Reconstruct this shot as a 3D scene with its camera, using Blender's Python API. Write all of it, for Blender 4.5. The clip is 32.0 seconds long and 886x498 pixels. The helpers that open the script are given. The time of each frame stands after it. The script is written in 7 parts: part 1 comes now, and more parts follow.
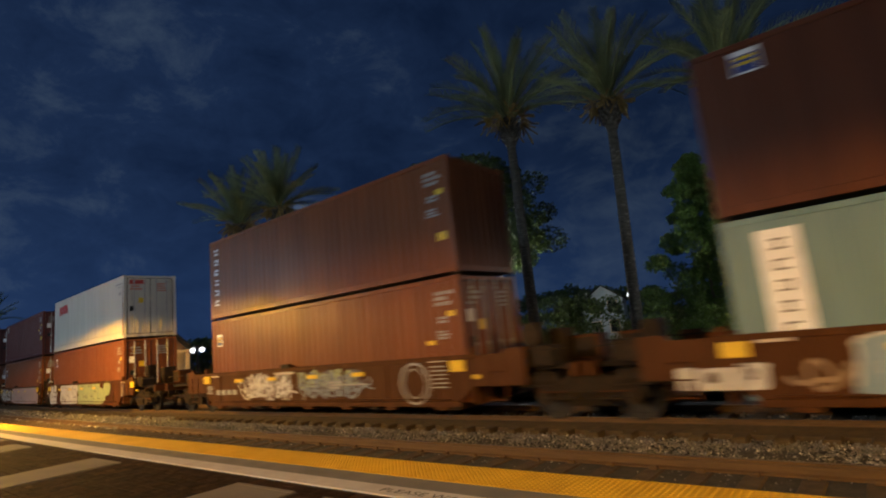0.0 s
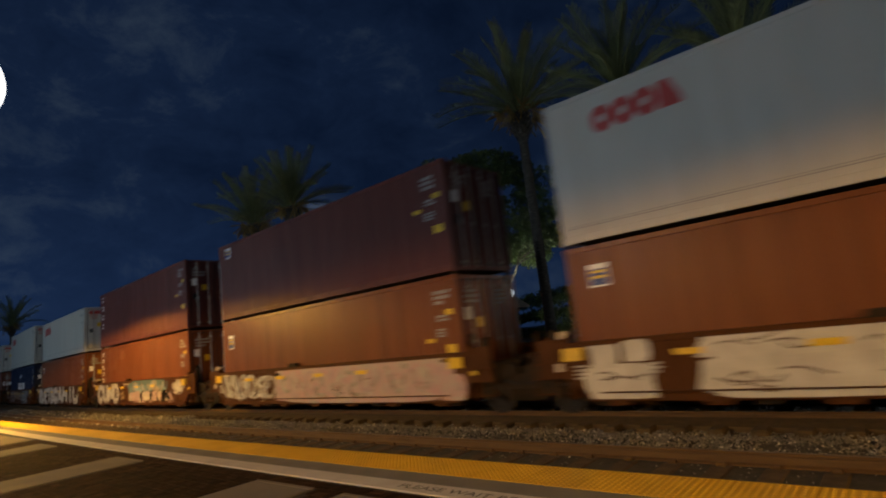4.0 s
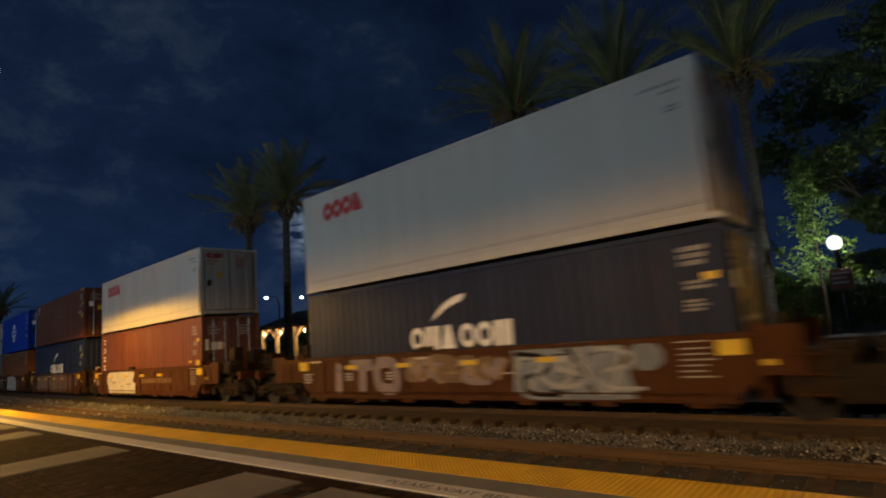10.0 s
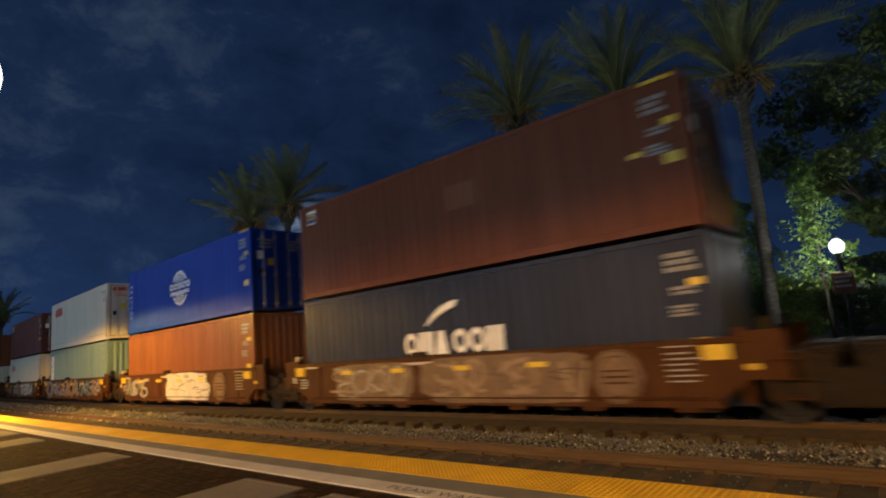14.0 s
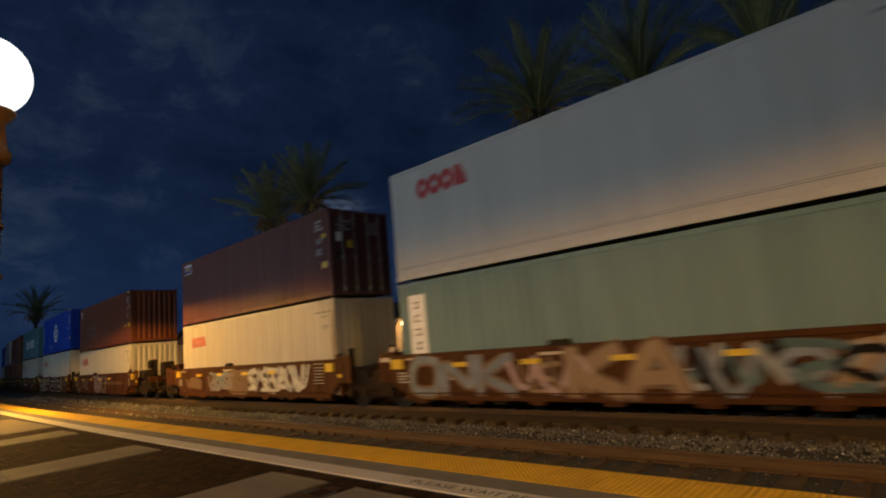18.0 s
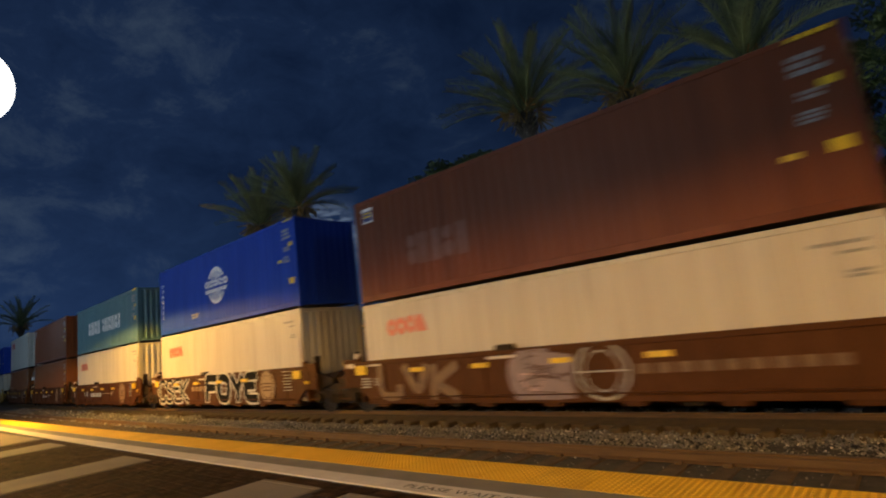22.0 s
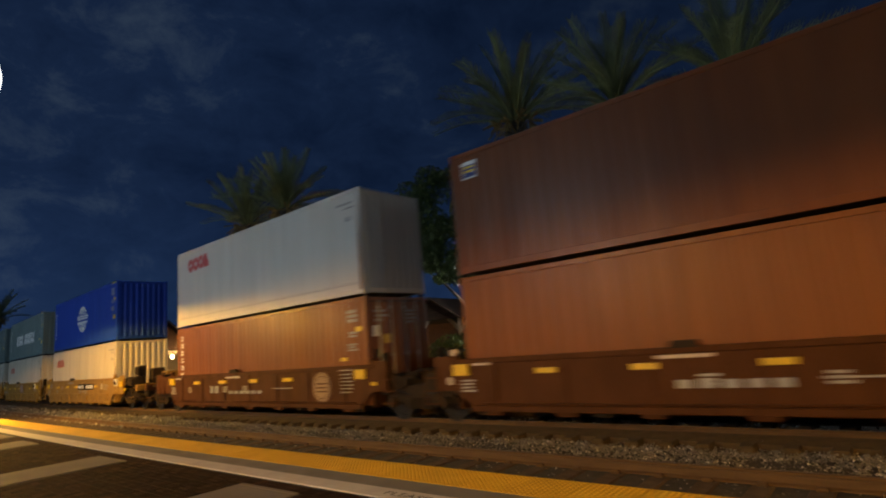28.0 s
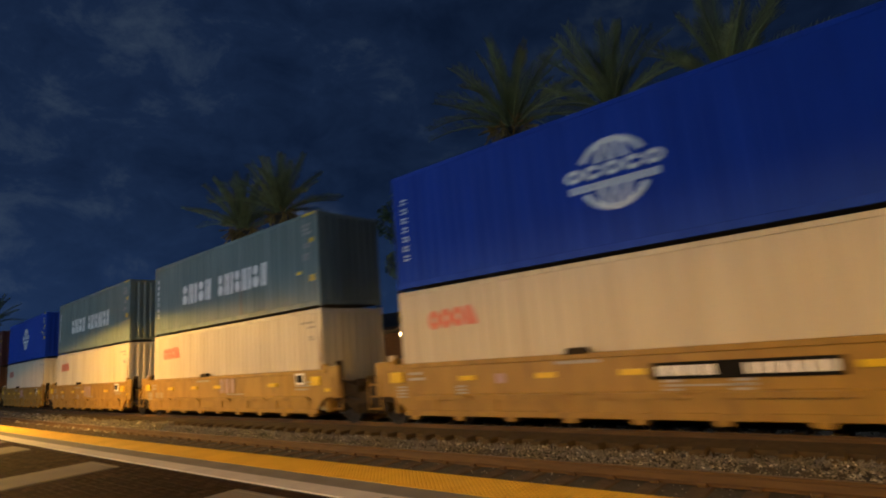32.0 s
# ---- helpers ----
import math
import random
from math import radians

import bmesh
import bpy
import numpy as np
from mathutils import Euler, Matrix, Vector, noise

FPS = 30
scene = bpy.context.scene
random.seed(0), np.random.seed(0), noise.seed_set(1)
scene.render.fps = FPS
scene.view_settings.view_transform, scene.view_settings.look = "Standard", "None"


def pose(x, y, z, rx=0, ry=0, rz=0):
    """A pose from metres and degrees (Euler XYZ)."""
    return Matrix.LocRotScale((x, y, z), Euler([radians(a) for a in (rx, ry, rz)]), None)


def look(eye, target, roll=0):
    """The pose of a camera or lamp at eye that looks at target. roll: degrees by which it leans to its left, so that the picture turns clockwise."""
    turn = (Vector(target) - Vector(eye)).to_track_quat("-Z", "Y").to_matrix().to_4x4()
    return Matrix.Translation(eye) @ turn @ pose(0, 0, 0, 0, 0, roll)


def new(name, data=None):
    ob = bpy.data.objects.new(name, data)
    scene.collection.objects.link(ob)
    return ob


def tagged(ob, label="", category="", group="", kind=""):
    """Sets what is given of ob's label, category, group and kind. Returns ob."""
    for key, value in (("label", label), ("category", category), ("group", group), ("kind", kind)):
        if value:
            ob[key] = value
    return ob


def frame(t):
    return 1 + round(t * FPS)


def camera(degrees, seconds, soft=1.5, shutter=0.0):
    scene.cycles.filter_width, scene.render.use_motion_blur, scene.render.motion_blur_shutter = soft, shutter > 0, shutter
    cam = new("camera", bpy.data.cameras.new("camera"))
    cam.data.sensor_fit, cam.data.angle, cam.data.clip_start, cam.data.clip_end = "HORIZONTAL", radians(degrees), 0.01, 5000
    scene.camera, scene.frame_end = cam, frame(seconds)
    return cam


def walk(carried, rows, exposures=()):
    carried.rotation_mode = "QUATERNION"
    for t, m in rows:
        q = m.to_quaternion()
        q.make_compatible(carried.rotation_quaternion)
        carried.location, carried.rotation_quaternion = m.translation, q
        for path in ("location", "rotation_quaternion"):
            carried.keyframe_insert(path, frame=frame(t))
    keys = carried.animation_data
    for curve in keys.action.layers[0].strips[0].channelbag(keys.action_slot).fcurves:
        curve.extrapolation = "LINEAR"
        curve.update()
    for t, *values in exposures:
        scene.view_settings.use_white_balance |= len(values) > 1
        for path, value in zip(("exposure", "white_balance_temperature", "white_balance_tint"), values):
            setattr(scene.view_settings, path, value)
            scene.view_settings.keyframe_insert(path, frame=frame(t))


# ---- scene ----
# A freight train of stacked containers runs past a station platform at night.
# World: x along the track, y across it, z up from the platform's surface.
cam = camera(78.8, 32.0, soft=2.0, shutter=0.85)
EYE = Vector((0.0, 0.0, 1.492))
# seconds, yaw to the left from +y, pitch up, roll
AIM = [
    (0, 38.45, 9.38, -5.76), (0.5, 37.97, 9.69, -5.76), (1, 38.08, 9.32, -5.96), (1.5, 38.33, 9.53, -5.75),
    (2, 39.11, 9.53, -5.69), (2.5, 39.22, 9.03, -5.81), (3, 38.72, 8.78, -6.47), (3.5, 39.01, 9.33, -6.63),
    (4, 39.94, 9.14, -6.56), (4.5, 40.71, 9.26, -6.40), (6.5, 40.36, 8.93, -4.90), (7, 40.31, 8.59, -4.72),
    (7.5, 40.16, 8.28, -4.75), (8, 40.50, 8.43, -4.96), (8.5, 40.22, 8.42, -4.90), (9, 39.79, 8.68, -4.99),
    (9.5, 39.73, 8.74, -5.11), (10, 39.27, 8.78, -5.10), (10.5, 38.64, 8.79, -5.24), (11, 38.73, 8.87, -5.54),
    (11.5, 38.79, 8.72, -5.53), (12, 39.22, 9.29, -5.74), (12.5, 39.16, 9.45, -5.68), (13, 38.84, 9.19, -5.34),
    (13.5, 39.23, 9.52, -5.15), (14, 39.38, 9.29, -5.28), (14.5, 39.57, 9.53, -5.42), (15, 40.23, 9.21, -5.97),
    (15.5, 43.05, 9.21, -6.48), (17.5, 42.07, 9.38, -5.61), (18, 41.64, 9.05, -5.35), (18.5, 41.70, 8.91, -6.10),
    (19, 42.51, 9.34, -5.72), (19.5, 41.93, 9.18, -5.35), (20, 41.49, 9.40, -5.96), (20.5, 41.02, 9.76, -5.71),
    (21, 40.91, 9.83, -5.89), (21.5, 40.30, 9.29, -5.91), (22, 40.53, 9.25, -6.50), (22.5, 40.37, 9.13, -6.03),
    (23, 39.94, 9.56, -5.96), (23.5, 39.31, 9.74, -5.67), (24, 39.57, 9.92, -5.61), (24.5, 39.58, 9.44, -5.73),
    (25, 39.72, 9.64, -5.68), (25.5, 39.17, 10.10, -5.76), (26, 38.68, 10.30, -5.31), (26.5, 38.71, 10.58, -5.06),
    (28.5, 39.18, 9.67, -4.90), (29, 38.48, 9.86, -5.03), (29.5, 37.80, 10.24, -4.92), (30, 38.28, 10.47, -5.01),
    (30.5, 38.41, 10.19, -5.08), (31, 38.22, 10.00, -4.97), (31.5, 38.79, 10.39, -4.75), (32, 38.65, 10.30, -4.84),
]


def aim(yaw, pitch, roll):
    a, b = radians(yaw), radians(pitch)
    way = Vector((-math.sin(a) * math.cos(b), math.cos(a) * math.cos(b), math.sin(b)))
    return look(EYE, EYE + 2 * way, roll)


EXPOSURES = [(0.0, 0.45), (2.0, 0.35), (3.0, 0.05), (4.0, -0.3), (6.5, 0.1), (7.0, 0.1), (8.0, -0.08), (9.0, -0.58), (10.0, -0.35), (11.0, -0.35), (12.0, 0.18), (13.0, -0.22), (14.0, 0.32), (15.0, 0.46), (18.0, -0.3), (19.0, -0.3), (20.0, -0.1), (21.0, 0.4), (22.0, 0.28), (23.0, 0.1), (24.0, 0.05), (25.0, 0.1), (26.0, -0.1), (29.0, 0.05), (30.0, -0.42), (31.0, 0.25), (32.0, 0.2)]
walk(cam, [(t, aim(*angles)) for t, *angles in AIM], EXPOSURES)

# the tracks bend gently: y = start + BEND * x * x
BEND = 0.00059
EDGE = 5.216
TRACK_NEAR = 7.0
TRACK_FAR = 11.285
RAIL_TOP = -0.358
SCALE = 1.03


def bend(x):
    return BEND * x * x


SPEEDS = (8.505, 8.246, 8.067, 7.944, 7.82)


def travelled(t):
    """How far the train has come at t seconds, in metres."""
    total = 0.0
    for n in range(4):
        span = min(max(t - 8.0 * n, 0.0), 8.0)
        total += SPEEDS[n] * span + (SPEEDS[n + 1] - SPEEDS[n]) * span * span / 16.0
    return total * SCALE


# ---------------------------------------------------------------- light
world = bpy.data.worlds.new("night_sky")
scene.world = world
world.use_nodes = True


def night_sky():
    nt = world.node_tree
    nt.nodes.clear()
    n, l = nt.nodes.new, nt.links.new
    out, bg = n("ShaderNodeOutputWorld"), n("ShaderNodeBackground")
    co = n("ShaderNodeTexCoord")
    # clouds
    mp = n("ShaderNodeMapping")
    mp.inputs["Scale"].default_value = (5.5, 5.5, 9.0)
    l(co.outputs["Generated"], mp.inputs["Vector"])
    big = n("ShaderNodeTexNoise")
    big.inputs["Scale"].default_value, big.inputs["Detail"].default_value = 1.5, 7.0
    big.inputs["Roughness"].default_value, big.inputs["Distortion"].default_value = 0.66, 0.35
    l(mp.outputs["Vector"], big.inputs["Vector"])
    wide = n("ShaderNodeTexNoise")
    wide.inputs["Scale"].default_value, wide.inputs["Detail"].default_value = 2.6, 3.0
    l(co.outputs["Generated"], wide.inputs["Vector"])
    both = n("ShaderNodeMix")
    both.data_type = "FLOAT"
    both.inputs["Factor"].default_value = 0.5
    l(big.outputs["Fac"], both.inputs[2])
    l(wide.outputs["Fac"], both.inputs[3])
    ramp = n("ShaderNodeValToRGB")
    e = ramp.color_ramp.elements
    e[0].position, e[0].color = 0.38, (0.0025, 0.0062, 0.0182, 1)
    e[1].position, e[1].color = 0.66, (0.0165, 0.0262, 0.0440, 1)
    mid = e.new(0.52)
    mid.color = (0.0045, 0.0102, 0.0275, 1)
    l(both.outputs[0], ramp.inputs["Fac"])
    # brighter sky towards the far track end, standing in for the near lamp's glare
    glow_dir = n("ShaderNodeVectorMath")
    glow_dir.operation = "DOT_PRODUCT"
    glow_dir.inputs[1].default_value = Vector((-0.97, 0.2, 0.12)).normalized()
    l(co.outputs["Generated"], glow_dir.inputs[0])
    glow = n("ShaderNodeMapRange")
    glow.inputs["From Min"].default_value, glow.inputs["From Max"].default_value = 0.55, 1.0
    glow.inputs["To Min"].default_value, glow.inputs["To Max"].default_value = 1.0, 1.75
    l(glow_dir.outputs["Value"], glow.inputs["Value"])
    lit = n("ShaderNodeMix")
    lit.data_type, lit.blend_type = "RGBA", "MULTIPLY"
    lit.inputs["Factor"].default_value = 1.0
    l(ramp.outputs["Color"], lit.inputs[6])
    l(glow.outputs["Result"], lit.inputs[7])
    # paler and bluer towards the horizon
    up = n("ShaderNodeSeparateXYZ")
    l(co.outputs["Generated"], up.inputs["Vector"])
    low = n("ShaderNodeMapRange")
    low.interpolation_type = "SMOOTHSTEP"
    low.inputs["From Min"].default_value, low.inputs["From Max"].default_value = 0.04, 0.34
    low.inputs["To Min"].default_value, low.inputs["To Max"].default_value = 1.0, 0.0
    l(up.outputs["Z"], low.inputs["Value"])
    haze = n("ShaderNodeMix")
    haze.data_type, haze.blend_type = "RGBA", "ADD"
    haze.inputs[7].default_value = (0.0030, 0.0078, 0.0225, 1)
    l(low.outputs["Result"], haze.inputs["Factor"])
    l(lit.outputs[2], haze.inputs[6])
    lit = haze
    # the moon behind broken cloud
    md = n("ShaderNodeVectorMath")
    md.operation = "DOT_PRODUCT"
    md.inputs[1].default_value = MOON
    nrm = n("ShaderNodeVectorMath")
    nrm.operation = "NORMALIZE"
    l(co.outputs["Generated"], nrm.inputs[0])
    l(nrm.outputs["Vector"], md.inputs[0])
    halo = n("ShaderNodeMapRange")
    halo.inputs["From Min"].default_value, halo.inputs["From Max"].default_value = math.cos(radians(8.0)), 1.0
    l(md.outputs["Value"], halo.inputs["Value"])
    wisps = n("ShaderNodeTexNoise")
    wm = n("ShaderNodeMapping")
    wm.inputs["Scale"].default_value = (17, 17, 62)
    l(co.outputs["Generated"], wm.inputs["Vector"])
    l(wm.outputs["Vector"], wisps.inputs["Vector"])
    wisps.inputs["Scale"].default_value, wisps.inputs["Detail"].default_value = 1.6, 9.0
    wr = n("ShaderNodeMapRange")
    wr.inputs["From Min"].default_value, wr.inputs["From Max"].default_value = 0.36, 0.62
    l(wisps.outputs["Fac"], wr.inputs["Value"])
    mul = n("ShaderNodeMath")
    mul.operation = "MULTIPLY"
    soft = n("ShaderNodeMath")
    soft.operation = "POWER"
    soft.inputs[1].default_value = 9.0
    l(halo.outputs["Result"], soft.inputs[0])
    l(soft.outputs["Value"], mul.inputs[0])
    l(wr.outputs["Result"], mul.inputs[1])
    add = n("ShaderNodeMix")
    add.data_type, add.blend_type = "RGBA", "ADD"
    add.inputs[7].default_value = (0.26, 0.33, 0.43, 1)
    l(mul.outputs["Value"], add.inputs["Factor"])
    l(lit.outputs[2], add.inputs[6])
    l(add.outputs[2], bg.inputs["Color"])
    bg.inputs["Strength"].default_value = 1.0
    l(bg.outputs["Background"], out.inputs["Surface"])


def heading(azimuth, elevation):
    """The unit vector for degrees left of +y and degrees up."""
    a, b = radians(azimuth), radians(elevation)
    return Vector((-math.sin(a) * math.cos(b), math.cos(a) * math.cos(b), math.sin(b)))


def spot(azimuth, distance, z=0.0):
    """The place at so many metres along a compass line from the camera."""
    a = radians(azimuth)
    return Vector((-math.sin(a) * distance, math.cos(a) * distance, z))


MOON = heading(52.6, 11.4)
night_sky()
SODIUM = (1.0, 0.52, 0.075)
COOL = (0.63, 0.83, 1.0)


def lamp(name, kind, watts, colour, place, size=0.1, cone=None, blend=0.1):
    data = bpy.data.lights.new(name, kind)
    data.energy, data.color, data.shadow_soft_size = watts, colour, size
    ob = new(name, data)
    ob.location = place
    if cone:
        data.spot_size, data.spot_blend = radians(cone), blend
    return ob


# hooded sodium lamps, all out of view, placed to match the warm light
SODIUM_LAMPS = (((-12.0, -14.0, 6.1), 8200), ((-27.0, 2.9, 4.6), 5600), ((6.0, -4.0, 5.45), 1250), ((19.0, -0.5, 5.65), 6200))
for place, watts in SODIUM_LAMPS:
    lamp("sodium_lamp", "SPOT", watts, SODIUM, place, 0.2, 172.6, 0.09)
# white lamps in globes on posts, a row along the platform
# only the post at -2.95 comes into view; the others are added for light
LAMP_ROW = (13.6, -2.95, -19.5, -36.0)
for x in LAMP_ROW:
    lamp("globe_lamp", "POINT", 60, COOL, (x, 0.38, 2.83), 0.14)
# white fill lamps added out of view for upper boxes, far wagons, box ends
FILL_LAMP = (-19.0, -21.0, 9.0)
lamp("fill_lamp", "POINT", 7400, COOL, FILL_LAMP, 0.25)
FILL_LAMP_FAR = (-52.0, -14.0, 9.0)
FILL_LAMP_NEAR = (48.0, -3.5, 9.5)
lamp("fill_lamp", "POINT", 2600, COOL, FILL_LAMP_NEAR, 0.25)
lamp("fill_lamp", "POINT", 3300, (0.5, 0.76, 1.0), FILL_LAMP_FAR, 0.25)
moon_light = lamp("moonlight", "SUN", 0.02, (0.75, 0.85, 1.0), (0, 0, 40))
moon_light.data.angle = radians(6)
moon_light.matrix_basis = look(MOON * 50, (0, 0, 0))

# ---------------------------------------------------------------- materials
def shade(name, colour, rough=0.6, metal=0.0, second=None, grain=6.0, amount=0.35, fine=60.0, bump=0.15, stretch=(1, 1, 1), stain=None, stain_at=0.58, spec=0.5, per_piece=0.0, dents=0.0):
    """A paint, stone or wood surface: two sizes of variation, an optional stain, fine relief, in metres."""
    m = bpy.data.materials.new(name)
    m.use_nodes = True
    nt = m.node_tree
    n, l = nt.nodes.new, nt.links.new
    p = nt.nodes["Principled BSDF"]
    co, mp = n("ShaderNodeTexCoord"), n("ShaderNodeMapping")
    info = n("ShaderNodeObjectInfo")
    shift = n("ShaderNodeVectorMath")
    shift.operation = "SCALE"
    shift.inputs[0].default_value = (37.0, 19.0, 11.0)
    l(info.outputs["Random"], shift.inputs["Scale"])
    l(shift.outputs["Vector"], mp.inputs["Location"])
    mp.inputs["Scale"].default_value = stretch
    l(co.outputs["Object"], mp.inputs["Vector"])
    a, b = n("ShaderNodeTexNoise"), n("ShaderNodeTexNoise")
    a.inputs["Scale"].default_value, a.inputs["Detail"].default_value = grain, 6.0
    b.inputs["Scale"].default_value, b.inputs["Detail"].default_value = fine, 3.0
    l(mp.outputs["Vector"], a.inputs["Vector"])
    l(co.outputs["Object"], b.inputs["Vector"])
    mix = n("ShaderNodeMix")
    mix.data_type = "RGBA"
    other = second or tuple(c * (1 - amount) for c in colour)
    mix.inputs[6].default_value, mix.inputs[7].default_value = (*colour, 1), (*other, 1)
    sh = n("ShaderNodeMapRange")
    sh.inputs["From Min"].default_value, sh.inputs["From Max"].default_value = 0.32, 0.68
    l(a.outputs["Fac"], sh.inputs["Value"])
    l(sh.outputs["Result"], mix.inputs["Factor"])
    last = mix.outputs[2]
    tw = n("ShaderNodeMix")
    tw.data_type, tw.blend_type = "RGBA", "OVERLAY"
    tw.inputs["Factor"].default_value = amount * 0.6
    l(last, tw.inputs[6])
    l(b.outputs["Color"], tw.inputs[7])
    sat = n("ShaderNodeRGBToBW")
    l(b.outputs["Color"], sat.inputs["Color"])
    l(sat.outputs["Val"], tw.inputs[7])
    last = tw.outputs[2]
    if stain:
        s = n("ShaderNodeTexNoise")
        s.inputs["Scale"].default_value, s.inputs["Detail"].default_value, s.inputs["Roughness"].default_value = grain * 0.7, 9.0, 0.68
        l(mp.outputs["Vector"], s.inputs["Vector"])
        r = n("ShaderNodeMapRange")
        r.inputs["From Min"].default_value, r.inputs["From Max"].default_value = stain_at, stain_at + 0.14
        l(s.outputs["Fac"], r.inputs["Value"])
        mk = n("ShaderNodeMix")
        mk.data_type = "RGBA"
        mk.inputs[7].default_value = (*stain, 1)
        l(last, mk.inputs[6])
        l(r.outputs["Result"], mk.inputs["Factor"])
        last = mk.outputs[2]
    if per_piece:
        hv = n("ShaderNodeHueSaturation")
        vr = n("ShaderNodeMapRange")
        vr.inputs["To Min"].default_value, vr.inputs["To Max"].default_value = 1 - per_piece, 1 + per_piece
        l(info.outputs["Random"], vr.inputs["Value"])
        l(vr.outputs["Result"], hv.inputs["Value"])
        l(last, hv.inputs["Color"])
        last = hv.outputs["Color"]
    l(last, p.inputs["Base Color"])
    rr = n("ShaderNodeMapRange")
    rr.inputs["To Min"].default_value, rr.inputs["To Max"].default_value = max(0.05, rough - 0.12), min(1, rough + 0.12)
    l(a.outputs["Fac"], rr.inputs["Value"])
    l(rr.outputs["Result"], p.inputs["Roughness"])
    p.inputs["Metallic"].default_value = metal
    p.inputs["Specular IOR Level"].default_value = spec
    if bump:
        bp = n("ShaderNodeBump")
        bp.inputs["Strength"].default_value, bp.inputs["Distance"].default_value = bump, 0.01
        l(b.outputs["Fac"], bp.inputs["Height"])
        l(bp.outputs["Normal"], p.inputs["Normal"])
        if dents:
            wave = n("ShaderNodeBump")
            wave.inputs["Strength"].default_value, wave.inputs["Distance"].default_value = dents, 0.05
            l(a.outputs["Fac"], wave.inputs["Height"])
            l(wave.outputs["Normal"], bp.inputs["Normal"])
    return m


def islands(name, colours, rough=0.85, spec=0.3):
    """Loose stuff whose every piece takes one of several colours."""
    m = bpy.data.materials.new(name)
    m.use_nodes = True
    nt = m.node_tree
    p = nt.nodes["Principled BSDF"]
    g, r = nt.nodes.new("ShaderNodeNewGeometry"), nt.nodes.new("ShaderNodeValToRGB")
    r.color_ramp.interpolation = "LINEAR"
    e = r.color_ramp.elements
    e[0].color, e[1].color = (*colours[0], 1), (*colours[-1], 1)
    for i, c in enumerate(colours[1:-1], 1):
        e.new(i / (len(colours) - 1)).color = (*c, 1)
    nt.links.new(g.outputs["Random Per Island"], r.inputs["Fac"])
    nt.links.new(r.outputs["Color"], p.inputs["Base Color"])
    p.inputs["Roughness"].default_value = rough
    p.inputs["Specular IOR Level"].default_value = spec
    return m


def glowing(name, colour, strength):
    m = bpy.data.materials.new(name)
    m.use_nodes = True
    p = m.node_tree.nodes["Principled BSDF"]
    p.inputs["Base Color"].default_value = (0.8, 0.8, 0.8, 1)
    p.inputs["Emission Color"].default_value = (*colour, 1)
    p.inputs["Emission Strength"].default_value = strength
    return m


RUST = (0.10, 0.035, 0.012)
STREAK = (1.6, 1.6, 0.16)


def box_paint(name, colour, second=None, stain=RUST, at=0.63, rough=0.5, spec=0.17):
    return shade(name, colour, rough, 0.0, second, 1.6, 0.3, 45.0, 0.08, STREAK, stain, at, spec, dents=0.45)


PAINT = {
    "brown": box_paint("brown_container_paint", (0.200, 0.066, 0.021), (0.150, 0.048, 0.017), rough=0.38),
    "oxide": box_paint("red_oxide_container_paint", (0.240, 0.086, 0.024), (0.185, 0.064, 0.020), rough=0.37),
    "maroon": box_paint("maroon_container_paint", (0.135, 0.044, 0.036), (0.100, 0.034, 0.030)),
    "russet": box_paint("dark_russet_container_paint", (0.120, 0.034, 0.012), (0.090, 0.026, 0.010), spec=0.2),
    "brick": box_paint("faded_brick_red_container_paint", (0.170, 0.050, 0.020), (0.125, 0.038, 0.017), spec=0.14),
    "plum": box_paint("glossy_plum_container_paint", (0.185, 0.060, 0.030), (0.130, 0.044, 0.026), (0.09, 0.035, 0.02), 0.60, 0.36, 0.22),
    "white": box_paint("white_container_paint", (0.60, 0.57, 0.50), (0.55, 0.52, 0.45), (0.38, 0.31, 0.21), 0.63, 0.45),
    "cream": box_paint("dirty_white_container_paint", (0.57, 0.52, 0.42), (0.48, 0.43, 0.34), (0.32, 0.22, 0.12), 0.63, 0.5),
    "navy": box_paint("dark_blue_container_paint", (0.017, 0.025, 0.062), (0.013, 0.019, 0.046), spec=0.18),
    "blue": box_paint("bright_blue_container_paint", (0.009, 0.055, 0.42), (0.008, 0.043, 0.33), (0.05, 0.06, 0.13), 0.68, 0.6, 0.2),
    "green": box_paint("grey_green_container_paint", (0.185, 0.280, 0.285), (0.148, 0.225, 0.230), (0.20, 0.12, 0.06), 0.68),
    "teal": box_paint("teal_container_paint", (0.105, 0.215, 0.255), (0.085, 0.175, 0.21), (0.16, 0.13, 0.09), 0.66),
    "slate": box_paint("faded_teal_container_paint", (0.170, 0.220, 0.215), (0.125, 0.170, 0.170), (0.18, 0.13, 0.08), 0.62),
}
WELL = {
    "brown": shade("brown_wagon_paint", (0.088, 0.031, 0.008), 0.62, 0, (0.062, 0.022, 0.006), 2.2, 0.4, 40, 0.15, (1.5, 1.5, 0.5), (0.040, 0.022, 0.010), 0.60, spec=0.1),
    "yellow": shade("yellow_wagon_paint", (0.34, 0.190, 0.022), 0.55, 0, (0.24, 0.130, 0.018), 2.0, 0.35, 40, 0.12, (1.5, 1.5, 0.5), (0.12, 0.065, 0.022), 0.58),
}
DARK_IRON = shade("dark_greasy_iron", (0.022, 0.016, 0.011), 0.8, 0.0, (0.042, 0.027, 0.015), 7, 0.4, 70, 0.3, spec=0.12)
WHEEL_STEEL = shade("worn_wheel_steel", (0.018, 0.014, 0.011), 0.8, 0.0, (0.015, 0.012, 0.009), 9, 0.4, 80, 0.2)
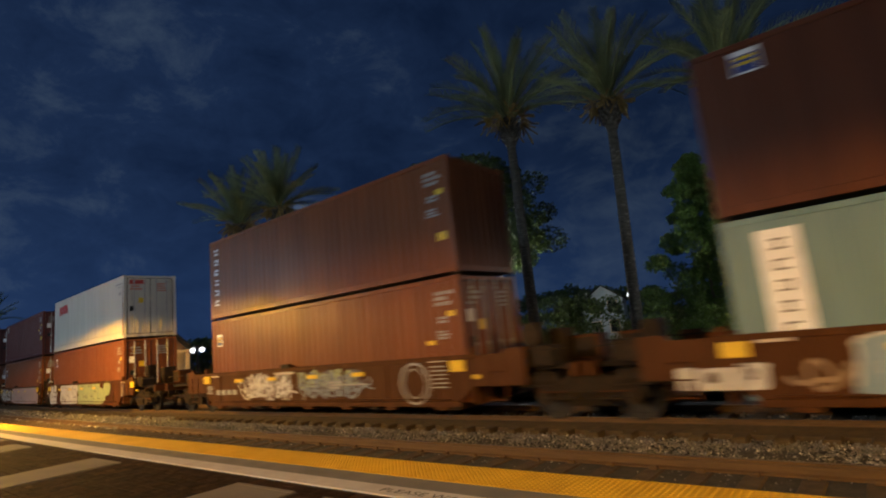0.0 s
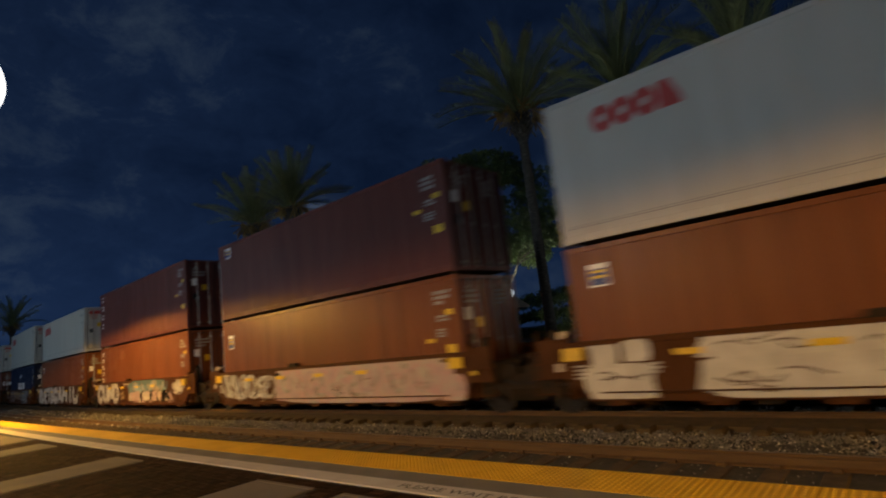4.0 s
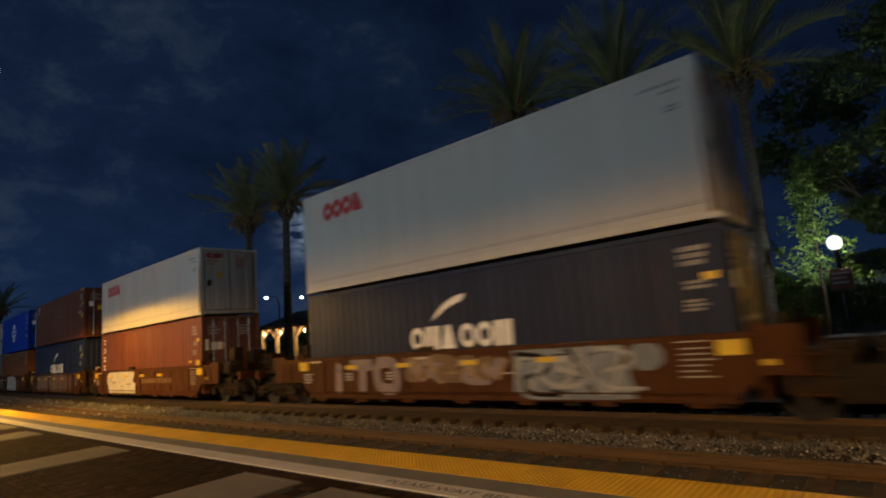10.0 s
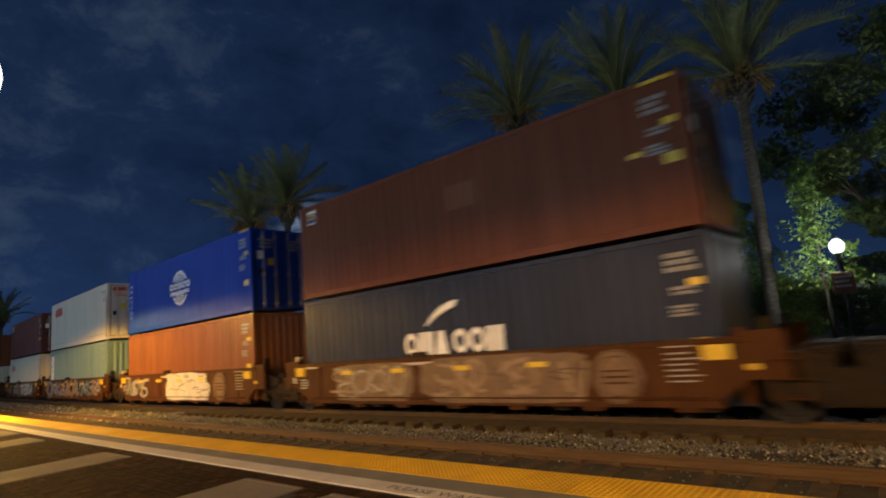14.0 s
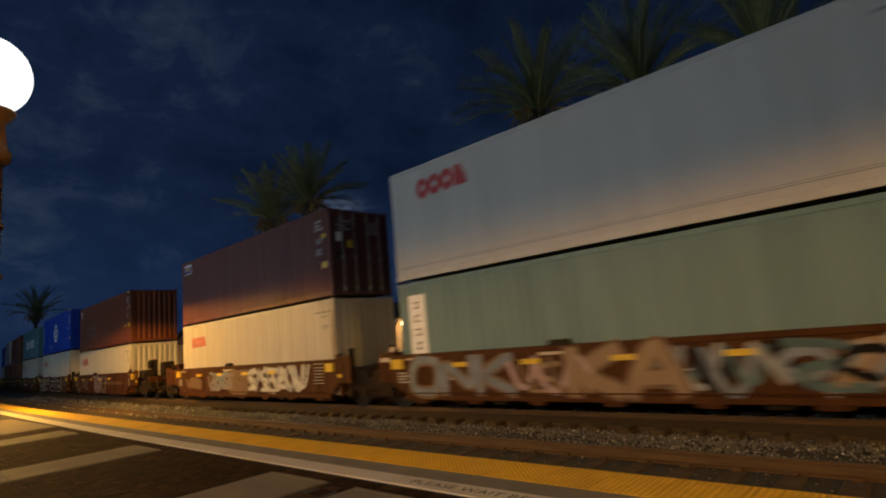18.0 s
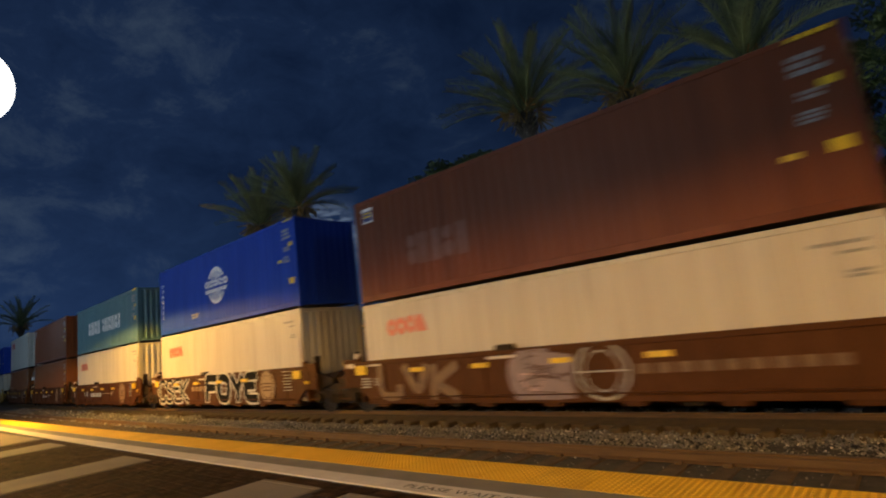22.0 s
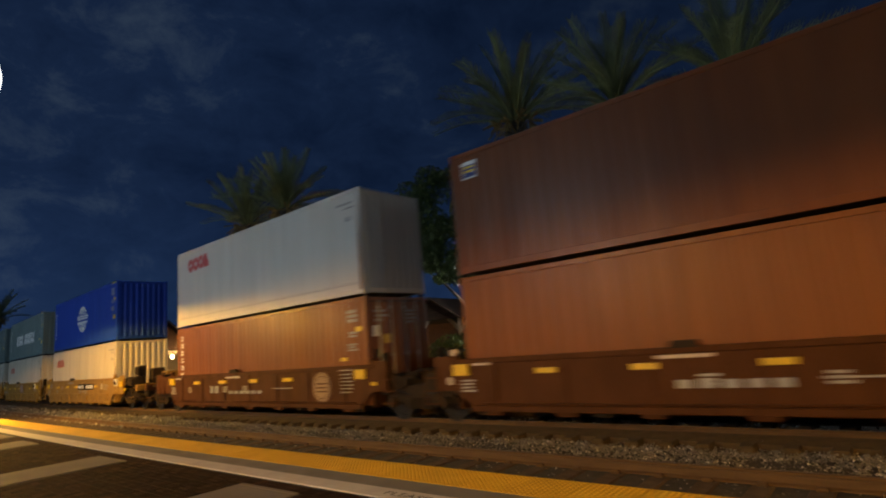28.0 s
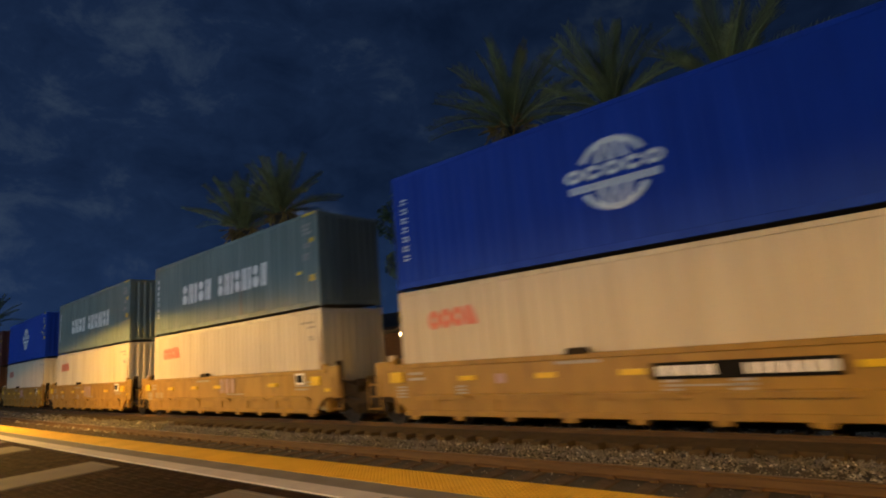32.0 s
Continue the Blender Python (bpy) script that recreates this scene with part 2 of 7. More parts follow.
GALV = shade("galvanised_bar", (0.46, 0.44, 0.41), 0.45, 0.35, None, 8, 0.3, 60, 0.1)
SEAL = shade("black_rubber_seal", (0.012, 0.012, 0.012), 0.8, 0, None, 8, 0.3, 60, 0.1)
YELLOW_MARK = shade("yellow_reflective_marking", (0.78, 0.52, 0.006), 0.4, 0, (0.62, 0.39, 0.008), 6, 0.25, 60, 0.05)
WHITE_MARK = shade("white_stencil_paint", (0.90, 0.90, 0.89), 0.5, 0, (0.76, 0.75, 0.72), 6, 0.3, 60, 0.05)
RED_MARK = shade("red_lettering_paint", (0.52, 0.035, 0.028), 0.5, 0, (0.42, 0.04, 0.03), 6, 0.25, 60, 0.05)
PALE_RED_MARK = shade("faded_red_lettering_paint", (0.56, 0.125, 0.08), 0.5, 0, (0.52, 0.19, 0.13), 6, 0.25, 60, 0.05)
GHOST_MARK = shade("worn_off_lettering", (0.19, 0.072, 0.043), 0.6, 0, (0.155, 0.058, 0.034), 9, 0.5, 60, 0.05)
FADED_MARK = shade("faded_stencil_paint", (0.36, 0.35, 0.34), 0.6, 0, (0.22, 0.21, 0.20), 6, 0.3, 60, 0.05)
LETTER_DARK = shade("worn_black_lettering", (0.085, 0.07, 0.055), 0.7, 0, (0.16, 0.14, 0.11), 12, 0.3, 60, 0.05)
BLUE_MARK = shade("blue_label_paint", (0.03, 0.05, 0.20), 0.5, 0, None, 6, 0.25, 60, 0.05)
PALE_PLATE = shade("dusty_pale_plate_paint", (0.62, 0.52, 0.40), 0.6, 0, (0.46, 0.36, 0.26), 9, 0.3, 60, 0.05)
SPRAY = {
    "white": shade("white_spray_paint", (0.60, 0.57, 0.51), 0.6, 0, (0.44, 0.41, 0.36), 3, 0.3, 50, 0.05),
    "pink": shade("dusty_pink_spray_paint", (0.44, 0.27, 0.24), 0.6, 0, (0.34, 0.25, 0.25), 3, 0.3, 50, 0.05),
    "lime": shade("pale_green_spray_paint", (0.33, 0.37, 0.16), 0.6, 0, (0.26, 0.31, 0.17), 3, 0.3, 50, 0.05),
    "sky": shade("light_blue_spray_paint", (0.25, 0.33, 0.40), 0.6, 0, (0.18, 0.27, 0.31), 3, 0.3, 50, 0.05),
    "black": shade("black_spray_paint", (0.014, 0.0125, 0.012), 0.9, 0, None, 3, 0.3, 50, 0.05, spec=0.06),
    "tan": shade("tan_spray_paint", (0.30, 0.19, 0.09), 0.6, 0, (0.24, 0.15, 0.08), 3, 0.3, 50, 0.05),
    "grey": shade("silver_spray_paint", (0.36, 0.35, 0.33), 0.5, 0.1, (0.27, 0.26, 0.25), 3, 0.3, 50, 0.05),
    "teal": shade("dull_teal_spray_paint", (0.085, 0.15, 0.15), 0.6, 0, (0.05, 0.09, 0.10), 3, 0.3, 50, 0.05),
    "rust": shade("bare_brown_paint", (0.085, 0.033, 0.016), 0.6, 0, None, 3, 0.3, 50, 0.05),
    "mottle": shade("mottled_pink_spray_paint", (0.47, 0.25, 0.23), 0.6, 0, (0.42, 0.36, 0.29), 3.2, 0.3, 50, 0.05, stain=(0.16, 0.21, 0.19), stain_at=0.60),
    "stone": shade("mottled_pale_spray_paint", (0.40, 0.36, 0.30), 0.6, 0, (0.20, 0.13, 0.09), 4.5, 0.3, 50, 0.05, stain=(0.10, 0.12, 0.12), stain_at=0.58),
    "cut": shade("dusty_tan_spray_paint", (0.130, 0.066, 0.026), 0.6, 0, (0.19, 0.108, 0.042), 5.0, 0.3, 50, 0.05, stain=(0.09, 0.05, 0.03), stain_at=0.55),
    "steel": shade("blue_grey_spray_paint", (0.21, 0.235, 0.26), 0.6, 0, (0.13, 0.145, 0.165), 3, 0.3, 50, 0.05),
    "lilac": shade("grey_pink_spray_paint", (0.25, 0.18, 0.17), 0.6, 0, (0.18, 0.13, 0.13), 3, 0.3, 50, 0.05),
}
GREY_INK = shade("grey_small_print", (0.22, 0.21, 0.20), 0.7, 0, (0.32, 0.30, 0.28), 9, 0.3, 60, 0.05)
STENCIL = shade("faint_stencil_paint", (0.42, 0.40, 0.36), 0.7, 0, (0.28, 0.25, 0.21), 9, 0.3, 60, 0.05)
PANEL_INK = shade("brown_panel_ink", (0.10, 0.075, 0.055), 0.7, 0, (0.16, 0.13, 0.10), 9, 0.3, 60, 0.05)
RAIL_RUST = shade("rusty_rail_steel", (0.112, 0.056, 0.013), 0.8, 0.0, (0.074, 0.037, 0.011), 5, 0.35, 60, 0.25, (0.3, 3, 3))
RAIL_SHINE = shade("polished_rail_head", (0.17, 0.12, 0.08), 0.42, 0.7, None, 5, 0.2, 60, 0.05)
TIE = shade("weathered_concrete_tie", (0.105, 0.068, 0.036), 0.9, 0, (0.062, 0.041, 0.025), 6, 0.4, 60, 0.4, stain=(0.06, 0.04, 0.025), per_piece=0.15)
BALLAST_BED = shade("dusty_ballast_bed", (0.062, 0.052, 0.038), 0.95, 0, (0.040, 0.033, 0.025), 9, 0.5, 30, 1.0)
# the last, palest tone puts glints of light into the stones' colour
STONES = islands("ballast_stone", [(0.08, 0.07, 0.055), (0.15, 0.132, 0.105), (0.24, 0.215, 0.18), (0.11, 0.094, 0.072), (0.19, 0.168, 0.138), (0.10, 0.09, 0.066), (0.62, 0.57, 0.49)], 0.36, 0.8)
RUST_BED = shade("rust_stained_ballast", (0.078, 0.048, 0.016), 0.95, 0, (0.052, 0.032, 0.012), 6, 0.45, 35, 0.8)
EARTH = shade("dry_earth_and_grass", (0.06, 0.055, 0.03), 0.95, 0, (0.035, 0.045, 0.018), 1.2, 0.4, 20, 0.6)
TACTILE = shade("yellow_tactile_paving", (0.74, 0.42, 0.016), 0.62, 0, (0.64, 0.355, 0.016), 2.5, 0.2, 60, 0.15, stain=(0.36, 0.22, 0.04), stain_at=0.66, per_piece=0.06)
CONCRETE = shade("grey_platform_concrete", (0.20, 0.172, 0.135), 0.85, 0, (0.16, 0.137, 0.11), 2.0, 0.25, 50, 0.2, stain=(0.19, 0.16, 0.12), stain_at=0.64)
BEIGE = shade("beige_concrete_slab", (0.165, 0.130, 0.094), 0.85, 0, (0.130, 0.104, 0.087), 1.6, 0.25, 60, 0.2, stain=(0.23, 0.18, 0.13), stain_at=0.63)
LINE_WHITE = shade("white_line_paint", (0.60, 0.54, 0.45), 0.7, 0, (0.50, 0.44, 0.37), 3, 0.25, 60, 0.1, stain=(0.32, 0.28, 0.22), stain_at=0.64)
PAVER = shade("brown_brick_paver", (0.030, 0.0145, 0.008), 0.85, 0, (0.019, 0.0105, 0.007), 9, 0.4, 70, 0.35, spec=0.06, per_piece=0.35)
GROUT = shade("dark_paving_joint", (0.026, 0.018, 0.013), 0.95, 0, None, 9, 0.4, 70, 0.4)
POST_PAINT = shade("brown_lamp_post_paint", (0.17, 0.088, 0.042), 0.5, 0.1, (0.13, 0.066, 0.032), 4, 0.25, 60, 0.1)
BARK = shade("grey_brown_bark", (0.21, 0.17, 0.125), 0.95, 0, (0.13, 0.10, 0.075), 5, 0.45, 40, 0.8, (1, 1, 0.3))
PALE_BARK = shade("pale_smooth_bark", (0.10, 0.078, 0.054), 0.85, 0, (0.052, 0.040, 0.028), 4, 0.35, 30, 0.4, (1, 1, 0.4))
PALM_BARK = shade("ringed_palm_bark", (0.095, 0.080, 0.062), 0.95, 0, (0.035, 0.029, 0.023), 4, 0.5, 22, 1.0, (1, 1, 4), stain=(0.26, 0.235, 0.20), stain_at=0.56)
FROND = shade("dusty_palm_frond", (0.20, 0.225, 0.08), 0.6, 0, (0.125, 0.14, 0.05), 2, 0.3, 20, 0.1, per_piece=0.25)
DRY_FROND = shade("dry_palm_stalk", (0.30, 0.195, 0.045), 0.8, 0, (0.15, 0.09, 0.03), 4, 0.3, 30, 0.3)
LEAVES = islands("broad_tree_leaf", [(0.045, 0.065, 0.016), (0.075, 0.11, 0.026), (0.115, 0.155, 0.04), (0.075, 0.10, 0.028)], 0.55, 0.4)
LEAVES_FRESH = islands("fresh_green_leaf", [(0.085, 0.145, 0.026), (0.125, 0.21, 0.036), (0.16, 0.25, 0.048), (0.105, 0.16, 0.034)], 0.5, 0.4)
GLOBE = glowing("lit_milk_glass_globe", (0.93, 0.97, 1.0), 1.7)
WARM_BULB = glowing("lit_warm_bulb", (1.0, 0.62, 0.28), 16.0)
SODIUM_BULB = glowing("lit_sodium_bulb", SODIUM, 20.0)
WHITE_BULB = glowing("lit_street_lantern", (0.9, 0.96, 1.0), 40.0)
MOON_FACE = glowing("moon_face", (0.95, 0.97, 1.0), 6.0)
IRON_POLE = shade("dark_metal_pole", (0.045, 0.045, 0.048), 0.6, 0.4, None, 5, 0.3, 60, 0.1)
WOOD_POLE = shade("dark_wooden_pole", (0.07, 0.05, 0.035), 0.9, 0, None, 4, 0.4, 40, 0.5, (4, 4, 0.5))
STUCCO = shade("cream_stucco", (0.56, 0.44, 0.28), 0.9, 0, (0.48, 0.37, 0.23), 2, 0.2, 40, 0.3)
HOUSE_PALE = shade("pale_house_siding", (0.36, 0.40, 0.40), 0.8, 0, (0.28, 0.32, 0.32), 1.5, 0.2, 30, 0.2, (0.3, 0.3, 6))
ROOF = shade("dark_roof_shingle", (0.045, 0.038, 0.034), 0.9, 0, None, 3, 0.4, 30, 0.5)
WINDOW_GLASS = shade("dark_window_glass", (0.02, 0.022, 0.028), 0.08, 0, None, 2, 0.1, 20, 0.0, spec=0.8)
DARK_TIMBER = shade("dark_brown_timber", (0.10, 0.050, 0.024), 0.85, 0, (0.06, 0.032, 0.018), 3, 0.35, 40, 0.3, (0.5, 3, 3))
POST_RUST = shade("rust_streaked_post", (0.27, 0.14, 0.05), 0.7, 0, (0.15, 0.065, 0.022), 5, 0.4, 50, 0.15, (2, 2, 0.4))
SIGN_BROWN = shade("brown_sign_board", (0.45, 0.22, 0.14), 0.7, 0, None, 4, 0.3, 40, 0.15)


# ---------------------------------------------------------------- shapes
class Geo:
    """Collects vertices and faces for one mesh."""

    def __init__(self):
        self.v, self.f = [], []

    def add(self, verts, faces):
        k = len(self.v)
        self.v += [tuple(p) for p in verts]
        self.f += [tuple(i + k for i in f) for f in faces]
        return self

    def box(self, x0, x1, y0, y1, z0, z1):
        return self.add([(x, y, z) for z in (z0, z1) for y in (y0, y1) for x in (x0, x1)],
                        [(0, 2, 3, 1), (4, 5, 7, 6), (0, 1, 5, 4), (2, 6, 7, 3), (0, 4, 6, 2), (1, 3, 7, 5)])

    def cbox(self, x0, x1, y0, y1, z0, z1, b=0.01):
        """A box with bevelled edges."""
        lo, hi = (x0, y0, z0), (x1, y1, z1)
        idx, verts = {}, []
        for sx in (0, 1):
            for sy in (0, 1):
                for sz in (0, 1):
                    s = (sx, sy, sz)
                    for ax in range(3):
                        p = [(hi if s[k] else lo)[k] + (0 if k == ax else (-b if s[k] else b)) for k in range(3)]
                        idx[s, ax] = len(verts)
                        verts.append(p)
        faces = []
        for ax in range(3):
            o1, o2 = (ax + 1) % 3, (ax + 2) % 3
            for side in (0, 1):
                ring = []
                for a, c in ((0, 0), (1, 0), (1, 1), (0, 1)):
                    s = [0, 0, 0]
                    s[ax], s[o1], s[o2] = side, a, c
                    ring.append(idx[tuple(s), ax])
                faces.append(tuple(ring if side else ring[::-1]))
            for a in (0, 1):
                for c in (0, 1):
                    s0, s1 = [0, 0, 0], [0, 0, 0]
                    s0[ax], s1[ax] = 0, 1
                    for s in (s0, s1):
                        s[o1], s[o2] = a, c
                    q = (idx[tuple(s0), o1], idx[tuple(s1), o1], idx[tuple(s1), o2], idx[tuple(s0), o2])
                    faces.append(q if a == c else q[::-1])
        for s in [(a, c, d) for a in (0, 1) for c in (0, 1) for d in (0, 1)]:
            t = (idx[s, 0], idx[s, 1], idx[s, 2])
            faces.append(t if sum(s) % 2 else t[::-1])
        return self.add(verts, faces)

    def tube(self, points, radii, sides=8, caps=True):
        pts = [Vector(p) for p in points]
        verts, faces = [], []
        for i, p in enumerate(pts):
            d = (pts[min(i + 1, len(pts) - 1)] - pts[max(i - 1, 0)]).normalized()
            u = d.cross(Vector((0.13, 0.98, 0.11))).normalized()
            w = d.cross(u)
            r = radii[i] if isinstance(radii, (list, tuple)) else radii
            for k in range(sides):
                a = 2 * math.pi * k / sides
                verts.append(p + (u * math.cos(a) + w * math.sin(a)) * r)
        for i in range(len(pts) - 1):
            for k in range(sides):
                j = (k + 1) % sides
                faces.append((i * sides + k, i * sides + j, (i + 1) * sides + j, (i + 1) * sides + k))
        if caps:
            faces.append(tuple(range(sides))[::-1])
            faces.append(tuple((len(pts) - 1) * sides + k for k in range(sides)))
        return self.add(verts, faces)

    def turned(self, profile, sides=16, axis="z", centre=(0, 0, 0)):
        """A lathe shape from (radius, height) pairs."""
        verts, faces = [], []
        for r, h in profile:
            for k in range(sides):
                a = 2 * math.pi * k / sides
                p = (r * math.cos(a), r * math.sin(a), h)
                if axis == "y":
                    p = (p[0], p[2], p[1])
                verts.append(tuple(c + o for c, o in zip(p, centre)))
        for i in range(len(profile) - 1):
            for k in range(sides):
                j = (k + 1) % sides
                faces.append((i * sides + k, i * sides + j, (i + 1) * sides + j, (i + 1) * sides + k))
        faces.append(tuple(range(sides))[::-1])
        faces.append(tuple((len(profile) - 1) * sides + k for k in range(sides)))
        return self.add(verts, faces)

    def plate(self, outline, y0, y1):
        """An upright plate: an outline of (x, z) from y0 to y1."""
        n = len(outline)
        verts = [(x, y0, z) for x, z in outline] + [(x, y1, z) for x, z in outline]
        faces = [tuple(range(n)), tuple(range(2 * n - 1, n - 1, -1))]
        faces += [(i, i + n, (i + 1) % n + n, (i + 1) % n) for i in range(n)]
        return self.add(verts, faces)

    def mesh(self, name):
        me = bpy.data.meshes.new(name)
        me.from_pydata(self.v, [], self.f)
        me.validate()
        bm = bmesh.new()
        bm.from_mesh(me)
        bmesh.ops.recalc_face_normals(bm, faces=bm.faces)
        bm.to_mesh(me)
        bm.free()
        return me

    def raw(self, name):
        me = bpy.data.meshes.new(name)
        me.from_pydata(self.v, [], self.f)
        return me


def part(name, shape, material, parent=None, label="", at=None):
    """Links a shape, or a mesh that is shared, as one object, under a thing or a part."""
    me = shape.mesh(name) if isinstance(shape, Geo) else shape
    if not me.materials:
        me.materials.append(material)
    ob = new(name, me)
    if me.materials[0] != material:
        ob.material_slots[0].link = "OBJECT"
        ob.material_slots[0].material = material
    if parent is not None:
        ob.parent = parent
    if at is not None:
        ob.matrix_basis = at
    if label:
        ob["label"] = label
    return ob


def smooth(ob):
    for p in ob.data.polygons:
        p.use_smooth = True
    return ob


def thing(name, label, category, group="", kind="", at=None):
    ob = tagged(new(name), label, category, group, kind)
    if at is not None:
        ob.matrix_basis = at
    return ob


CACHE = {}


def shared(key, build):
    """One mesh for all alike pieces."""
    if key not in CACHE:
        CACHE[key] = build().mesh(key[0])
    return CACHE[key]

# ---------------------------------------------------------------- ground, tracks, platform
def swept(profile, xs, y0, z0):
    """A closed (y, z) profile swept along the bend."""
    g, n = Geo(), len(profile)
    verts = [(x, y0 + bend(x) + py, z0 + pz) for x in xs for py, pz in profile]
    faces = [(i * n + k, i * n + (k + 1) % n, (i + 1) * n + (k + 1) % n, (i + 1) * n + k) for i in range(len(xs) - 1) for k in range(n)]
    faces += [tuple(range(n)), tuple((len(xs) - 1) * n + k for k in range(n))]
    return g.add(verts, faces)


LONG = [-200, -160, -130, -105, -85, -70, -58, -48, -40, -33, -27, -22, -18, -14, -11, -8, -5, -2, 1, 4, 8, 14, 22, 34, 50]


def rect(y0, y1, z0, z1):
    return [(y0, z0), (y1, z0), (y1, z1), (y0, z1)]


def build_ground():
    g = Geo()
    n = 24
    for i in range(n):
        a, b = 2 * math.pi * i / n, 2 * math.pi * (i + 1) / n
        g.add([(0, 0, 0), (4000 * math.cos(a), 4000 * math.sin(a), 0), (4000 * math.cos(b), 4000 * math.sin(b), 0)], [(0, 1, 2)])
    ob = part("ground", g, EARTH)
    ob.location.z = -0.78
    tagged(ob, "dark dry earth reaching out to the horizon", "ground", kind="structure")
    # park lawn beyond the tracks
    ob = part("ground_park", swept(rect(15.2, 120, -0.60, -0.25), LONG, 0, 0), EARTH)
    tagged(ob, "dark park ground beyond the tracks", "ground", kind="structure")
    # ballast shoulders
    bed = [(EDGE + 0.06, -0.76), (15.1, -0.76), (14.1, -0.60), (9.65, -0.625), (9.3, -0.57), (8.9, -0.545), (EDGE + 0.06, -0.56)]
    ob = part("ground_ballast", swept(bed, LONG, 0, 0), BALLAST_BED)
    tagged(ob, "grey dusty ballast bed under the two tracks", "ballast", kind="structure")


def build_shoulder():
    strip = [(9.9, -0.62), (10.56, -0.62), (10.5, -0.455), (10.2, -0.475), (10.0, -0.515), (9.96, -0.615)]
    ob = part("ground_shoulder", swept(strip, LONG, 0, 0), RUST_BED)
    tagged(ob, "rust-brown stained fine ballast beside the far track", "ballast", kind="structure")


def build_track(y0, name):
    th = thing(name, "rusty steel railway track on concrete ties in grey ballast", "railway track", "tracks", "structure")
    head = [(-0.075, 0), (0.075, 0), (0.07, 0.015), (0.012, 0.035), (0.010, 0.12), (0.036, 0.132), (0.037, 0.160), (0.030, 0.168), (-0.030, 0.168), (-0.037, 0.160), (-0.036, 0.132), (-0.010, 0.12), (-0.012, 0.035), (-0.07, 0.015)]
    xs = LONG
    for s in (-1, 1):
        y = y0 + s * 0.7525
        part("rail", swept(head, xs, y, RAIL_TOP - 0.17), RAIL_RUST, th)
        part("rail_head", swept(rect(-0.027, 0.027, 0, 0.003), xs, y, RAIL_TOP - 0.002), RAIL_SHINE, th, "bright worn running surface of the rail")
    return th


def build_ties():
    tie = shared(("tie",), lambda: Geo().cbox(-0.13, 0.13, -1.27, 1.27, -0.2, 0.0, 0.02))
    clip = shared(("rail_clip",), lambda: Geo().cbox(-0.06, 0.06, -0.15, -0.08, 0, 0.05, 0.012).cbox(-0.06, 0.06, 0.08, 0.15, 0, 0.05, 0.012))
    long_tie = shared(("tie", "far"), lambda: Geo().cbox(-0.13, 0.13, -1.62, 1.30, -0.2, 0.035, 0.03))
    for th, y0, lo in ((TRACKS[0], TRACK_NEAR, -62), (TRACKS[1], TRACK_FAR, -40)):
        x = lo
        while x < 10:
            at = pose(x, y0 + bend(x), RAIL_TOP - 0.172, 0, random.uniform(-0.6, 0.6), math.degrees(2 * BEND * x) + random.uniform(-0.8, 0.8))
            t = part("tie", tie if th is TRACKS[0] else long_tie, TIE if th is TRACKS[0] else RUST_BED, th, at=at)
            if x > -22 and th is TRACKS[0]:
                for s in (0.7525,):
                    part("rail_clip", clip, RAIL_RUST, t, at=pose(0, s, 0))
            x += 0.61


def loose_stones():
    rng = np.random.default_rng(4)
    verts, faces = [], []
    base = np.array([(1, 0, 0), (-1, 0, 0), (0, 1, 0), (0, -1, 0), (0, 0, 1), (0, 0, -1)], float)
    tri = [(0, 2, 4), (2, 1, 4), (1, 3, 4), (3, 0, 4), (2, 0, 5), (1, 2, 5), (3, 1, 5), (0, 3, 5)]

    def scatter(count, x0, x1, y0, y1, z, lump, big):
        xs = x1 - (x1 - x0) * rng.random(count) ** 1.5
        ys = y0 + (y1 - y0) * rng.random(count)
        for x, y in zip(xs, ys):
            r = big * rng.uniform(0.55, 1.2)
            p = base * r * rng.uniform(0.6, 1.25, (6, 3)) + base[:, [1, 2, 0]] * r * rng.uniform(-0.5, 0.5)
            a = rng.uniform(0, 6.28)
            q = np.stack([p[:, 0] * math.cos(a) - p[:, 1] * math.sin(a), p[:, 0] * math.sin(a) + p[:, 1] * math.cos(a), p[:, 2] * 0.8], 1)
            h = z + lump * math.sin(x * 1.9 + y * 2.3) * math.sin(x * 0.7 - y * 1.1) + rng.uniform(-0.012, 0.03)
            q += (x, y + bend(x), h)
            k = len(verts)
            verts.extend(map(tuple, q))
            faces.extend((i + k, j + k, m + k) for i, j, m in tri)

    scatter(27000, -34, 5, 7.80, 9.50, -0.548, 0.025, 0.0235)
    scatter(6500, -34, 5, 9.45, 9.97, -0.600, 0.01, 0.0235)
    scatter(5200, -24, 5, EDGE + 0.2, 7.72, -0.575, 0.01, 0.02)
    scatter(1800, -60, -22, 7.6, 9.8, -0.525, 0.03, 0.06)
    scatter(1500, -12, 5, 10.1, 12.6, -0.545, 0.01, 0.04)
    me = bpy.data.meshes.new("ballast_stones")
    me.from_pydata(verts, [], faces)
    ob = part("ballast_stones", me, STONES)
    tagged(ob, "loose grey crushed ballast stones between the rails", "ballast", kind="stuff")


